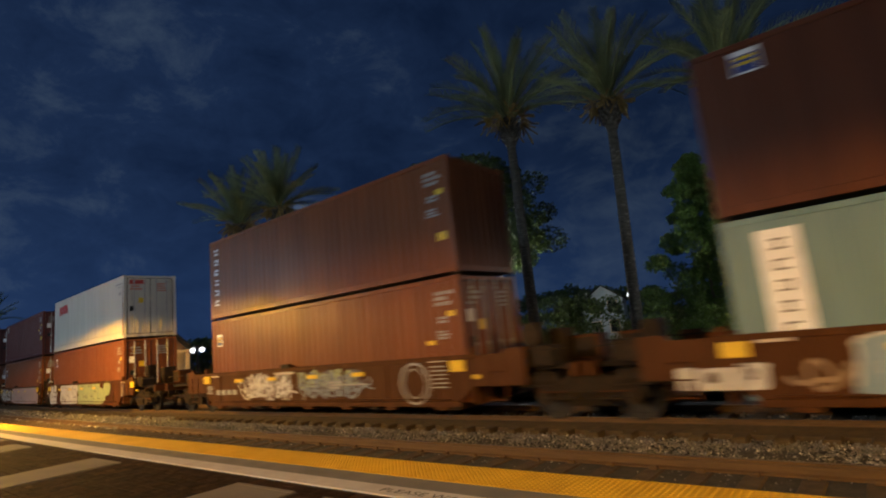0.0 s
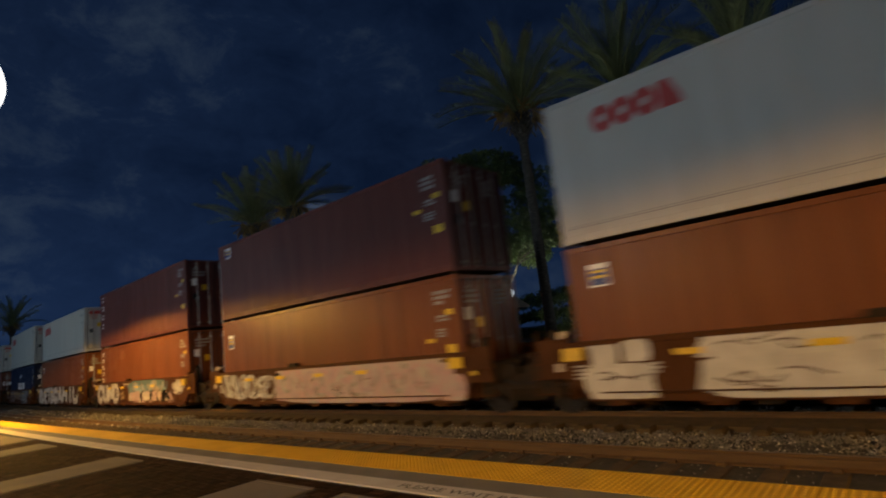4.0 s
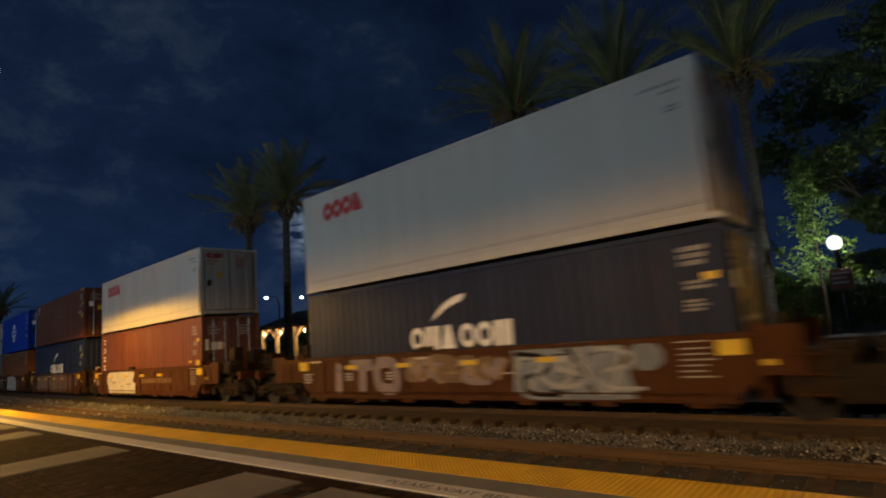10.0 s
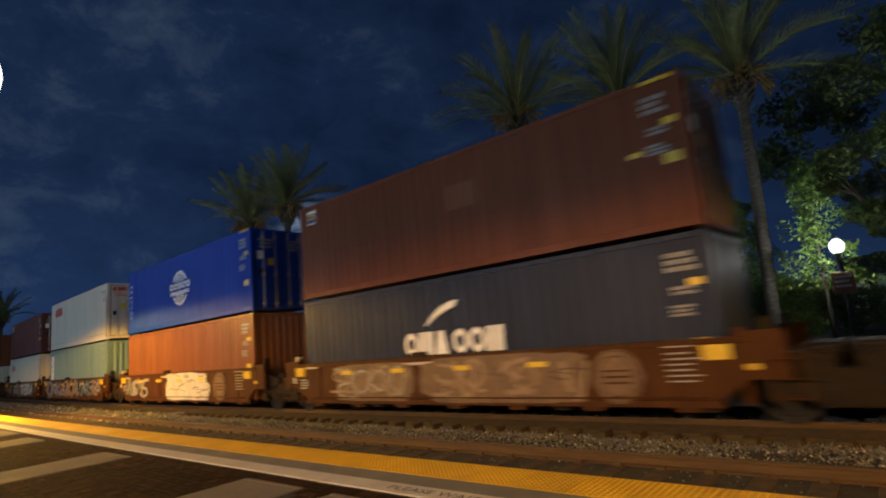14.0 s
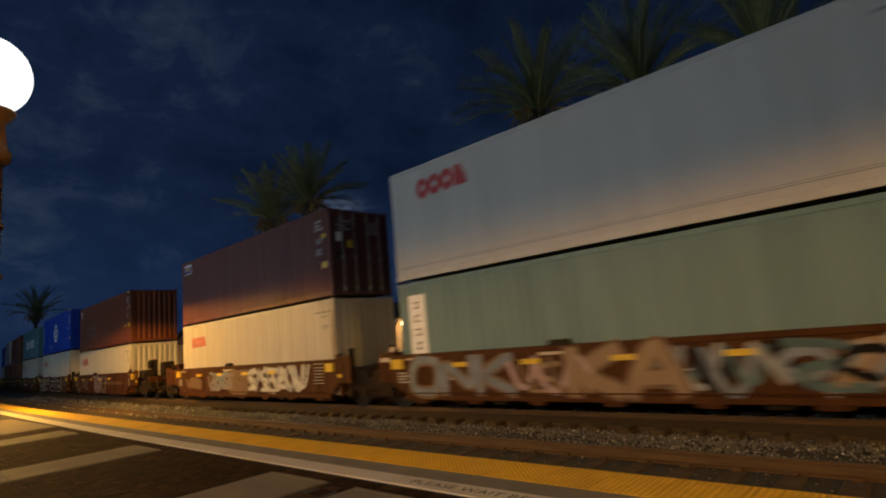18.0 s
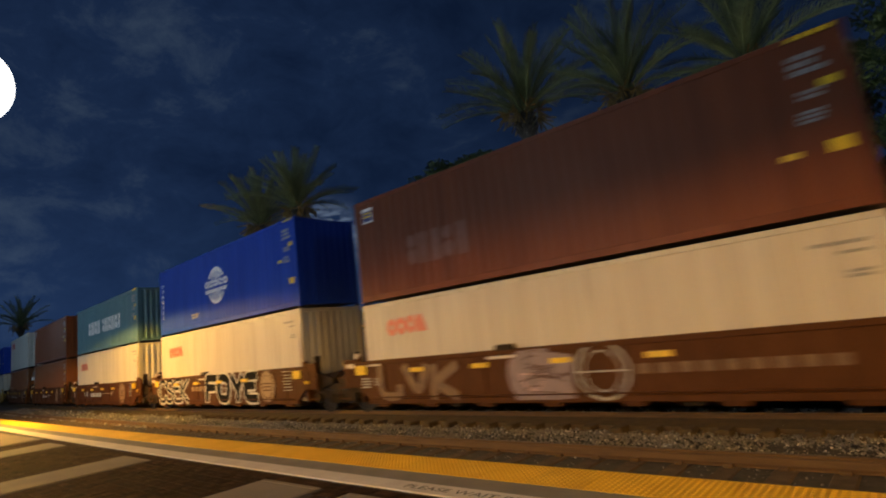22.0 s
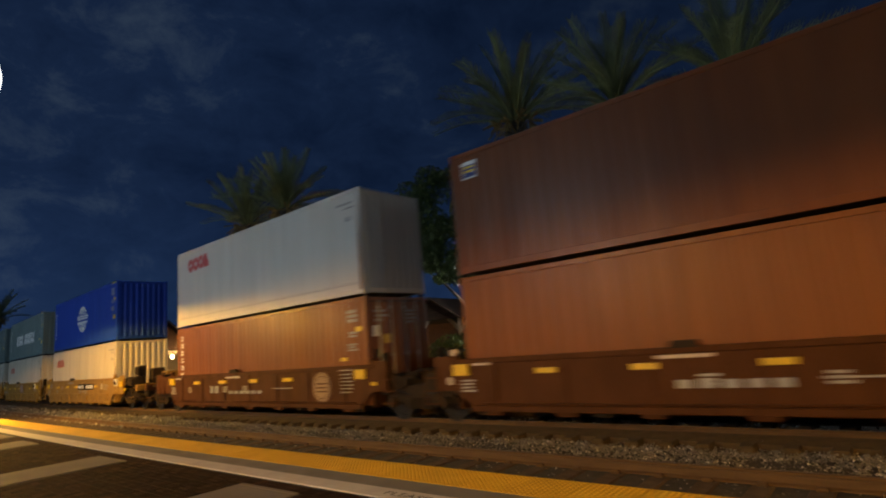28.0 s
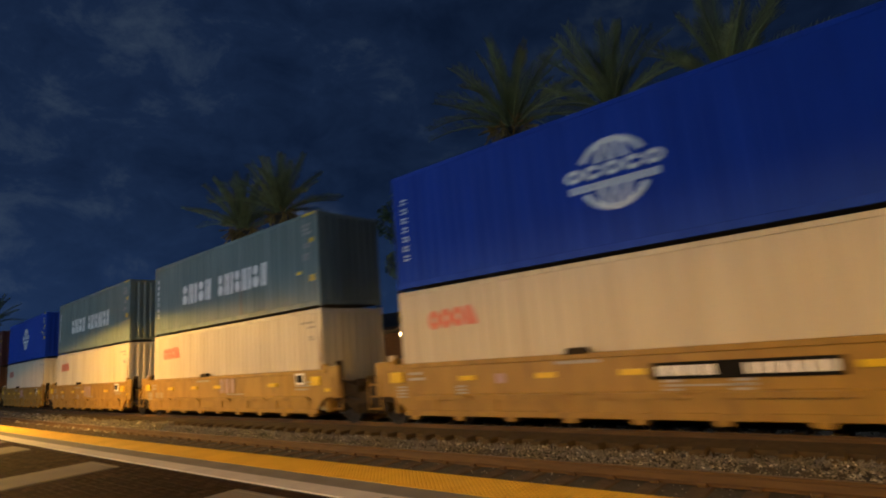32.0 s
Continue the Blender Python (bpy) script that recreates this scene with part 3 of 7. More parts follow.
def build_platform():
    ob = part("platform", swept([(-40, -0.75), (EDGE - 0.02, -0.75), (EDGE - 0.02, -0.014), (-40, -0.014)], LONG, 0, 0), GROUT)
    tagged(ob, "dark jointed bed of the paved station platform", "platform", kind="structure")
    edge = part("platform_edge", swept(rect(EDGE - 0.66, EDGE, -0.30, -0.006), LONG, 0, 0), CONCRETE)
    tagged(edge, "grey concrete edge course of the platform", "platform", kind="structure")
    band = part("platform_band", swept(rect(4.265, EDGE - 0.632, -0.1, 0.0), LONG, 0, 0), CONCRETE)
    tagged(band, "smooth grey concrete band beside the tactile strip", "platform", kind="structure")
    line = part("platform_line", swept(rect(3.985, 4.262, -0.1, 0.002), LONG, 0, 0), LINE_WHITE)
    tagged(line, "worn white waiting line along the platform", "line", kind="structure")
    # lettering on the line
    data = bpy.data.curves.new("lettering", "FONT")
    data.body, data.size, data.extrude = "PLEASE WAIT BEHIND", 0.155, 0.001
    data.align_y = "CENTER"
    text = new("lettering", data)
    text.data.materials.append(LETTER_DARK)
    text.matrix_basis = pose(-4.42, 4.125, 0.0045)
    text.scale.x = 1.3
    tagged(text, "black painted warning words on the white line", "lettering", kind="structure")
    # beige slabs across the brick paving
    for n, (x0, x1) in enumerate(((-4.85, -3.2), (-6.55, -5.38), (-11.55, -10.3), (-17.0, -15.6), (-24.5, -18.6), (-32, -29), (-46, -38), (3.2, 4.6))):
        g = Geo()
        y = -30.0
        while y < 3.70:
            step = min(1.98, 3.73 - y)
            g.cbox(x0, x1, y + bend(x0), y + step - 0.012 + bend(x0), -0.1, 0.0, 0.006)
            y += step
        ob = part("platform_slab", g, BEIGE)
        tagged(ob, "beige concrete slab strip set in brown paving", "paving", kind="structure")


SLABS = ((-4.85, -3.2), (-6.55, -5.38), (-11.55, -10.3), (-17.0, -15.6), (-24.5, -18.6), (-32, -29), (-46, -38), (3.2, 4.6))


def build_paving():
    """Brown pavers: the nearest as single bricks, the rest joined."""
    th = thing("platform_paving", "brown brick pavers laid between beige concrete strips", "paving", kind="structure")
    brick = shared(("brick",), lambda: Geo().cbox(-0.098, 0.098, -0.048, 0.048, -0.06, 0.0, 0.006))
    near, count = [], 0
    far_v, far_f = [], []
    x = -18.4
    row = 0
    while x < 6.0:
        y = 3.93
        while y > (-5.0 if x > -9 else 0.6):
            for k in range(2):
                px, py = x + 0.1, y - 0.05 - 0.1 * k
                lay = (row + int((3.93 - y) / 0.2)) % 2
                place = (px, py) if lay else (x + 0.05 + 0.1 * k, y - 0.1)
                if y > 3.9 or not any(a - 0.1 < place[0] < b + 0.1 for a, b in SLABS):
                    z = -0.004 + random.uniform(-0.003, 0.002)
                    if -9.6 < x < -6.6 and 2.75 < y and count < 300:
                        part("brick", brick, PAVER, th, at=pose(place[0], place[1] + bend(x), z, 0, 0, 0 if lay else 90))
                        count += 1
                    else:
                        a, b = (0.098, 0.048) if lay else (0.048, 0.098)
                        k0 = len(far_v)
                        cx, cy = place[0], place[1] + bend(x)
                        far_v += [(cx - a, cy - b, z - 0.02), (cx + a, cy - b, z - 0.02), (cx + a, cy + b, z - 0.02), (cx - a, cy + b, z - 0.02),
                                  (cx - a + 0.006, cy - b + 0.006, z), (cx + a - 0.006, cy - b + 0.006, z), (cx + a - 0.006, cy + b - 0.006, z), (cx - a + 0.006, cy + b - 0.006, z)]
                        far_f += [(k0 + 4, k0 + 5, k0 + 6, k0 + 7), (k0, k0 + 1, k0 + 5, k0 + 4), (k0 + 1, k0 + 2, k0 + 6, k0 + 5), (k0 + 2, k0 + 3, k0 + 7, k0 + 6), (k0 + 3, k0, k0 + 4, k0 + 7)]
            y -= 0.2
        x += 0.2
        row += 1
    me = bpy.data.meshes.new("bricks")
    me.from_pydata(far_v, [], far_f)
    tagged(part("bricks", me, PAVER_FAR, th), kind="stuff")


PAVER_FAR = islands("brown_brick_paver_field", [(0.017, 0.009, 0.006), (0.028, 0.0135, 0.008), (0.042, 0.021, 0.012), (0.023, 0.012, 0.007), (0.065, 0.034, 0.020)], 0.92, 0.06)


def build_tactile():
    th = thing("tactile_strip", "yellow tactile warning strip with raised domes along the platform edge", "tactile paving", kind="structure")

    def tile(rows):
        g = Geo().cbox(-0.302, 0.302, -0.312, 0.312, -0.02, 0.004, 0.003)
        step = 0.6 / rows
        for i in range(rows):
            for j in range(rows):
                cx, cy = -0.3 + step * (i + 0.5), -0.3 + step * (j + 0.5)
                r0, r1, n = step * 0.36, step * 0.2, 6
                ring = [(cx + r0 * math.cos(k * math.pi / 3), cy + r0 * math.sin(k * math.pi / 3), 0.004) for k in range(n)]
                top = [(cx + r1 * math.cos(k * math.pi / 3), cy + r1 * math.sin(k * math.pi / 3), 0.011) for k in range(n)]
                g.add(ring + top, [tuple(range(n, 2 * n))] + [(k, (k + 1) % n, (k + 1) % n + n, k + n) for k in range(n)])
        return g.raw("tile")

    fine, coarse = tile(10), tile(5)
    x = 8.0
    while x > -62:
        part("tile", fine if x > -26 else coarse, TACTILE, th, at=pose(x, EDGE - 0.318 + bend(x), 0.0, 0, 0, math.degrees(2 * BEND * x)))
        x -= 0.607


# ---------------------------------------------------------------- train
BOX_L, BOX_W = 11.82, 2.46


def corrugated(x0, x1, z0, z1, pitch, depth, across):
    """A profiled sheet between x0 and x1, its crests at 0 and its troughs at depth, facing -y."""
    g, cols = Geo(), []
    n = max(1, round((x1 - x0) / pitch))
    p = (x1 - x0) / n
    for i in range(n):
        s = x0 + i * p
        cols += [(s, 0), (s + 0.36 * p, 0), (s + 0.5 * p, depth), (s + 0.86 * p, depth)]
    cols.append((x1, 0))
    k = len(cols)
    verts = [(x, y, z) for z in (z0, z1) for x, y in cols] + [(x, across, z) for z in (z0, z1) for x, _ in cols]
    faces = [(i, i + 1, k + i + 1, k + i) for i in range(k - 1)]
    faces += [(2 * k + i + 1, 2 * k + i, 3 * k + i, 3 * k + i + 1) for i in range(k - 1)]
    faces += [(i + 1, i, 2 * k + i, 2 * k + i + 1) for i in range(k - 1)]
    faces += [(k + i, k + i + 1, 3 * k + i + 1, 3 * k + i) for i in range(k - 1)]
    return g.add(verts, faces)


def decal(name, shapes, material, parent, y, label=""):
    """Flat paint: outlines of (x, z) laid on a wall at y, facing -y, each a part of its own."""
    made = [part(name, Geo().plate(o, y - 0.004, y + 0.002), material, parent, label) for o in shapes]
    return made[0] if made else None


def bar(x, z, w, h, slant=0.0, r=0.0):
    return [(x, z), (x + w, z), (x + w + slant, z + h), (x + slant, z + h)]


def oval(x, z, rx, rz, n=20, a0=0.0, a1=2 * math.pi):
    return [(x + rx * math.cos(a0 + (a1 - a0) * i / n), z + rz * math.sin(a0 + (a1 - a0) * i / n)) for i in range(n)]


def arc_band(x, z, r0, r1, a0, a1, n=10, flat=1.0):
    up = [(x + r1 * math.cos(a0 + (a1 - a0) * i / n), z + flat * r1 * math.sin(a0 + (a1 - a0) * i / n)) for i in range(n + 1)]
    dn = [(x + r0 * math.cos(a1 + (a0 - a1) * i / n), z + flat * r0 * math.sin(a1 + (a0 - a1) * i / n)) for i in range(n + 1)]
    return up + dn


def mark_ring(box, y, x, z, r, mat):
    """A banded globe mark: arcs above and below two bars."""
    s = []
    for lo, hi in ((0.5, 2.64), (3.64, 5.78)):
        s.append(arc_band(x, z, r * 0.84, r, lo, hi))
    for sg in (1, -1):
        for k in (-0.42, 0.0, 0.42):
            s.append([(x + r * (k * 0.9 - 0.09), z + sg * r * 0.36), (x + r * (k * 0.9 + 0.09), z + sg * r * 0.36), (x + r * (k * 0.55 + 0.07), z + sg * r * 0.86), (x + r * (k * 0.55 - 0.07), z + sg * r * 0.86)])
    n = 5
    for i in range(n):
        w = r * 2.75 / n
        x0 = x - r * 1.36 + i * w
        s.append(arc_band(x0 + w * 0.46, z + r * 0.14, w * 0.20, w * 0.47, 0.3 if i % 2 else 0, 5.9 if i % 2 else 6.28, 8, 0.78))
    for i in range(8):
        w = r * 2.5 / 8
        s.append(bar(x - r * 1.25 + i * w, z - r * 0.36, w * 0.78, r * 0.2))
    return decal("ring_mark", s, mat, box, y, "white globe-shaped line mark")


def mark_red(box, y, x, z, k, mat):
    """A short red mark: rounded hollow blocks side by side."""
    s = [arc_band(x + (0.22 + 0.43 * i) * k, z + 0.015 * k * i, 0.075 * k, 0.225 * k, 0, 2 * math.pi, 18, 1.22) for i in range(3)]
    s += [[(x + 1.31 * k, z - 0.22 * k), (x + 1.74 * k, z - 0.22 * k), (x + 1.70 * k, z - 0.02 * k), (x + 1.54 * k, z + 0.30 * k), (x + 1.34 * k, z + 0.30 * k)]]
    return decal("red_mark", s, mat, box, y, "red rounded mark")


def mark_name(box, y, x, z, h, mat):
    """Two groups of three plain heavy shapes, rings and blocks, in the size of a painted name."""
    s, w = [], h * 0.80
    for shape in "rbt rrb":
        if shape == "r":
            s.append(arc_band(x + w * 0.52, z + h / 2, w * 0.27, w * 0.52, 0, 2 * math.pi, 16, h / w * 0.96))
        elif shape == "b":
            s += [bar(x, z, w * 0.42, h, 0.03), bar(x + w * 0.54, z, w * 0.46, h, 0.03)]
        elif shape == "t":
            s.append([(x, z), (x + w, z), (x + w * 0.72, z + h), (x + w * 0.34, z + h)])
        x += w * (0.2 if shape == " " else 1.12)
    return decal("letter_bar", s, mat, box, y, "white heavy rings and blocks")


def mark_letters(box, y, x, z, widths, h, mat, label, gap=0.08, slant=0.0):
    """A row of plain ovals, bars and wedges in the size of lettering."""
    s = []
    for i, w in enumerate(widths):
        if w > 0.32:
            if i % 3 == 0:
                s += [oval(x + w * 0.5, z + h * 0.27, w * 0.5, h * 0.26, 16), oval(x + w * 0.5, z + h * 0.78, w * 0.42, h * 0.22, 16)]
            elif i % 3 == 1:
                s += [bar(x, z, w * 0.32, h, slant), bar(x + w * 0.5, z, w * 0.46, h, slant)]
            else:
                s.append([(x, z), (x + w, z), (x + w * 0.82, z + h), (x + w * 0.3, z + h)])
        elif w > 0:
            s.append(bar(x, z, w * 0.85, h, slant))
        x += abs(w) + gap
    return decal("letter_bar", s, mat, box, y, label)


def mark_swoosh(box, y, x, z, mat):
    up = [(x, z), (x + 0.22, z + 0.22), (x + 0.5, z + 0.42), (x + 0.85, z + 0.55), (x + 1.12, z + 0.58)]
    dn = [(x + 1.02, z + 0.42), (x + 0.72, z + 0.34), (x + 0.45, z + 0.24), (x + 0.2, z + 0.1)]
    return decal("lettering_mark", [up + dn], mat, box, y, "white swoosh mark")


def text_rows(x, z, width, rows, high, rng):
    """Rows of short dashes, like small stencilled print."""
    out = []
    for i in range(rows):
        px, end = x, x + width * rng.uniform(0.7, 1.0)
        while px < end:
            w = rng.uniform(0.5, 1.6) * high
            out.append(bar(px, z - i * high * 1.5, w, high))
            px += w + high * 0.35
    return out


def small_marks(box, y, H, rng, code):
    """Print and placards near the right end, and yellow height bars on the top rail."""
    x0 = BOX_L / 2 - 0.80
    if code in ("cream", "white", "green"):
        s = text_rows(x0 - 0.25, H - 0.42, 0.85, 1, 0.06, rng) + text_rows(x0 + 0.1, H - 0.56, 0.4, 1, 0.05, rng) + text_rows(x0 + 0.15, H - 0.85, 0.3, 2, 0.05, rng)
        decal("number_bar", s, GREY_INK, box, y)
    else:
        ink = FADED_MARK
        s = text_rows(x0, H - 0.42, 0.48, 3, 0.085, rng) + text_rows(x0 + 0.05, H - 1.0, 0.4, 2, 0.06, rng) + text_rows(x0, H - 1.32, 0.36, 3, 0.05, rng)
        decal("number_bar", s, ink, box, y)
        z = H - 0.95
        decal("placard", [bar(x0 + 0.36, z, 0.24, 0.13)], YELLOW_MARK, box, y - 0.004, "yellow warning placard")
        decal("placard", [bar(x0 + 0.30, H * rng.uniform(0.26, 0.42), 0.30, 0.2)], YELLOW_MARK, box, y - 0.004, "yellow warning placard")
        if rng.random() < 0.5:
            decal("placard", [bar(x0 - 0.35, H * rng.uniform(0.3, 0.6), 0.26, 0.10)], YELLOW_MARK, box, y, "yellow warning placard")
        if code in ("blue", "brick", "teal", "slate"):
            decal("height_bar", [bar(BOX_L / 2 - 0.75 + 0.16 * k, H - 0.09, 0.12, 0.075, 0.03) for k in range(4)], YELLOW_MARK, box, y - 0.002, "yellow striped height marking")
    if code in ("cream", "white"):
        x = BOX_L / 2
        for k in range(3):
            top, w = H * rng.uniform(0.6, 0.98), rng.uniform(0.035, 0.075)
            xs = x - 0.15 + 0.04 * k
            decal("rust_streak", [[(xs, 0.12), (xs + w, 0.12), (xs + w * 0.8, top * 0.6), (xs + w * 0.4, top)]], POST_RUST, box, y - 0.003 - 0.002 * k, "rust streak down the corner post")


GAP = 0.075


def container(code, H, ends, label, marks, at, seed, lifted=False):
    """A forty-foot box, its floor's middle at the origin, with parts."""
    rng = random.Random(seed)
    paint = PAINT[code]
    box = thing("shipping_container", label, "container", "stacked containers", at=at)
    L, W = BOX_L, BOX_W
    plain = ends.startswith("smooth")
    key = (round(H, 2), plain)
    sy = W / 2
    side = shared(("side_panel", *key), lambda: corrugated(-L / 2 + 0.13, L / 2 - 0.13, 0.17, H - 0.10, 0.62 if plain else 0.28, 0.006 if plain else 0.027, 0.06))
    part("side_panel", side, paint, box, at=pose(0, -sy + 0.006, 0))
    part("side_panel", side, paint, box, at=pose(0, sy - 0.006, 0, 0, 0, 180))
    part("roof", shared(("roof",), lambda: Geo().cbox(-L / 2 + 0.12, L / 2 - 0.12, -sy + 0.05, sy - 0.05, -0.06, 0.0, 0.01)), paint, box, at=pose(0, 0, H - 0.012))
    part("floor", shared(("floor",), lambda: Geo().cbox(-L / 2 + 0.12, L / 2 - 0.12, -sy + 0.06, sy - 0.06, 0.03, 0.16, 0.01)), DARK_IRON, box)
    for s in (-1, 1):
        part("top_rail", shared(("top_rail",), lambda: Geo().cbox(-L / 2 + 0.09, L / 2 - 0.09, -0.035, 0.035, -0.11, 0.0, 0.012)), paint, box, at=pose(0, s * (sy - 0.033), H - 0.002))
        part("bottom_rail", shared(("bottom_rail",), lambda: Geo().cbox(-L / 2 + 0.09, L / 2 - 0.09, -0.03, 0.03, 0.015, 0.175, 0.012)), paint, box, at=pose(0, s * (sy - 0.027), 0))
        for e in (-1, 1):
            part("corner_post", shared(("corner_post", round(H, 2)), lambda: Geo().cbox(-0.075, 0.075, -0.07, 0.07, 0.10, H - 0.10, 0.014)), paint, box, at=pose(e * (L / 2 - 0.078), s * (sy - 0.072), 0))
            for z in (0, H - 0.118):
                part("corner_casting", shared(("corner_casting",), lambda: Geo().cbox(-0.089, 0.089, -0.081, 0.081, 0, 0.118, 0.012)), paint, box, at=pose(e * (L / 2 - 0.088), s * (sy - 0.079), z))
    part("front_wall", shared(("front_wall", round(H, 2)), lambda: corrugated(-sy + 0.14, sy - 0.14, 0.15, H - 0.1, 0.26, 0.04, 0.06)), paint, box, at=pose(-L / 2 + 0.02, 0, 0, 0, 0, -90))
    for s in (-1, 1):
        part("end_sill", shared(("end_sill",), lambda: Geo().cbox(-0.06, 0.06, -sy + 0.15, sy - 0.15, -0.06, 0.08, 0.01)), paint, box, at=pose(s * (L / 2 - 0.07), 0, 0.09))
        part("end_header", shared(("end_header",), lambda: Geo().cbox(-0.06, 0.06, -sy + 0.15, sy - 0.15, -0.06, 0.05, 0.01)), paint, box, at=pose(s * (L / 2 - 0.07), 0, H - 0.07))
    if ends.endswith("door"):
        for s in (-1, 1):
            leaf = part("door_leaf", shared(("door_leaf", round(H, 2)), lambda: corrugated(-0.52, 0.52, 0.17, H - 0.13, 0.5, 0.03, 0.05)), paint, box, at=pose(L / 2 - 0.03, s * 0.535, 0, 0, 0, 90))
            for k in (-0.26, 0.22):
                part("lock_bar", shared(("lock_bar", round(H, 2)), lambda: Geo().tube([(0, -0.045, 0.1), (0, -0.045, H - 0.1)], 0.024, 8).cbox(-0.06, 0.06, -0.06, 0.0, 0.2, 0.27).cbox(-0.06, 0.06, -0.06, 0.0, H - 0.35, H - 0.28).cbox(-0.05, 0.05, -0.07, 0.0, H * 0.42, H * 0.45)), GALV, leaf, at=pose(k * s, 0, 0))
        part("door_seal", shared(("door_seal", round(H, 2)), lambda: Geo().box(-0.006, 0.006, -0.014, 0.014, 0.17, H - 0.13)), SEAL, box, at=pose(L / 2 - 0.028, 0, 0))
        s = [bar(-0.95 + rng.uniform(0, 0.1), H - 0.45 - 0.13 * i, rng.uniform(0.3, 0.6), 0.07) for i in range(3)] + [bar(0.28, H - 0.45 - 0.11 * i, rng.uniform(0.35, 0.55), 0.06) for i in range(4)]
        for o in s:
            part("number_bar", Geo().plate(o, -0.006, 0.0), PALE_RED_MARK if code in ("white", "cream") else FADED_MARK, box, at=pose(L / 2 - 0.018, 0, 0, 0, 0, 90))
        for x in (-1.065, 1.045):
            part("door_seal", shared(("door_seal", round(H, 2)), lambda: Geo()), SEAL, box, at=pose(L / 2 - 0.022, x + 0.01, 0))
        part("door_sill_seal", shared(("door_sill_seal",), lambda: Geo().box(-0.006, 0.006, -1.06, 1.06, -0.02, 0.02)), SEAL, box, at=pose(L / 2 - 0.02, 0, 0.17))
        part("door_head_seal", shared(("door_sill_seal",), lambda: Geo()), SEAL, box, at=pose(L / 2 - 0.02, 0, H - 0.13))
        part("black_placard", Geo().plate(bar(-0.95, H * 0.42, 0.2, 0.24), -0.008, 0.0), SEAL, box, "black square sticker", at=pose(L / 2 - 0.018, 0, 0, 0, 0, 90))
        if code in ("white", "cream"):
            part("red_mark", Geo().plate(bar(-0.98, H - 0.42, 0.75, 0.2, 0.03), -0.008, 0.0), RED_MARK, box, "red mark on the door", at=pose(L / 2 - 0.018, 0, 0, 0, 0, 90))
        elif code == "plum":
            for k, w in enumerate((0.14, 0.2, 0.2)):
                part("letter_bar", Geo().plate(bar(-1.08 + 0.24 * k, 1.62, w, 0.3 if k else 0.42), -0.008, 0.0), WHITE_MARK, box, "white painted lettering bar", at=pose(L / 2 - 0.018, 0, 0, 0, 0, 90))
        else:
            part("label", Geo().plate(bar(-0.98, H * 0.62, 0.26, 0.3), -0.008, 0.0), WHITE_MARK, box, "white door label", at=pose(L / 2 - 0.018, 0, 0, 0, 0, 90))
        g = Geo().plate(bar(-0.55, H * 0.55, 0.22, 0.25), -0.006, 0.0)
        part("placard", g, YELLOW_MARK, box, "yellow warning placard", at=pose(L / 2 - 0.018, 0, 0, 0, 0, 90))
    else:
        part("end_wall", shared(("end_wall", round(H, 2)), lambda: corrugated(-sy + 0.14, sy - 0.14, 0.15, H - 0.1, 0.26, 0.04, 0.06)), paint, box, at=pose(L / 2 - 0.02, 0, 0, 0, 0, 90))
    if lifted:
        for e in (-1, 1):
            for s in (-1, 1):
                part("stacking_lock", shared(("stacking_lock",), lambda: Geo().cbox(-0.06, 0.06, -0.05, 0.05, -GAP, 0.004, 0.01)), DARK_IRON, box, at=pose(e * (L / 2 - 0.09), s * (sy - 0.09), 0))
        if plain:
            for s in (-1, 1):
                part("rub_strip", shared(("rub_strip",), lambda: Geo().cbox(-L / 2 + 0.15, L / 2 - 0.15, -0.008, 0.008, 0.300, 0.312, 0.002).cbox(-L / 2 + 0.15, L / 2 - 0.15, -0.006, 0.006, 0.345, 0.353, 0.002)), FADED_MARK, box, at=pose(0, s * (sy + 0.002), 0))
    y = -sy - 0.001
    for kind, *args in marks:
        if kind == "ring":
            mark_ring(box, y, *args, WHITE_MARK)
        elif kind == "red":
            x, below, k = args
            mark_red(box, y, x, H + below, k, RED_MARK)
        elif kind == "palered":
            mark_red(box, y, *args, PALE_RED_MARK)
        elif kind == "words":
            x, z, widths, h = args
            mark_letters(box, y, x, z, widths, h, WHITE_MARK, "white block lettering bars", 0.10, 0.05)
        elif kind == "ghost":
            x, z, count, h = args
            mark_letters(box, y, x, z, [0.34] * count, h, GHOST_MARK, "worn-off pale lettering bars", 0.09)
        elif kind == "name":
            mark_name(box, y, *args, WHITE_MARK)
        elif kind == "swoosh":
            mark_swoosh(box, y, *args, WHITE_MARK)
        elif kind == "column":
            x, z, count, w, h = args
            for i in range(count):
                z2 = z - i * h * 1.45
                decal("number_bar", [bar(x, z2, w, h * 0.26), bar(x, z2 + h * 0.55, w, h * 0.26)] + ([bar(x + (w * 0.74 if i % 3 == 1 else 0), z2 + h * 0.26, w * 0.26, h * 0.29)] if i % 3 else []), WHITE_MARK, box, y, "white vertical lettering bars")
        elif kind == "label":
            x, z, w, h = args
            decal("label", [bar(x, z, w, h)], WHITE_MARK, box, y, "white-edged blue and yellow label")
            decal("label_field", [bar(x + 0.02, z + 0.03, w - 0.04, h * 0.72)], BLUE_MARK, box, y - 0.004)
            decal("label_band", [bar(x + w * 0.15, z + h * q, w * 0.7, h * 0.12) for q in (0.36, 0.60)], YELLOW_MARK, box, y - 0.008)
        elif kind == "panel":
            x, z, w, h = args
            decal("white_panel", [bar(x, z, w, h)], WHITE_MARK, box, y, "white panel with dark writing bars")
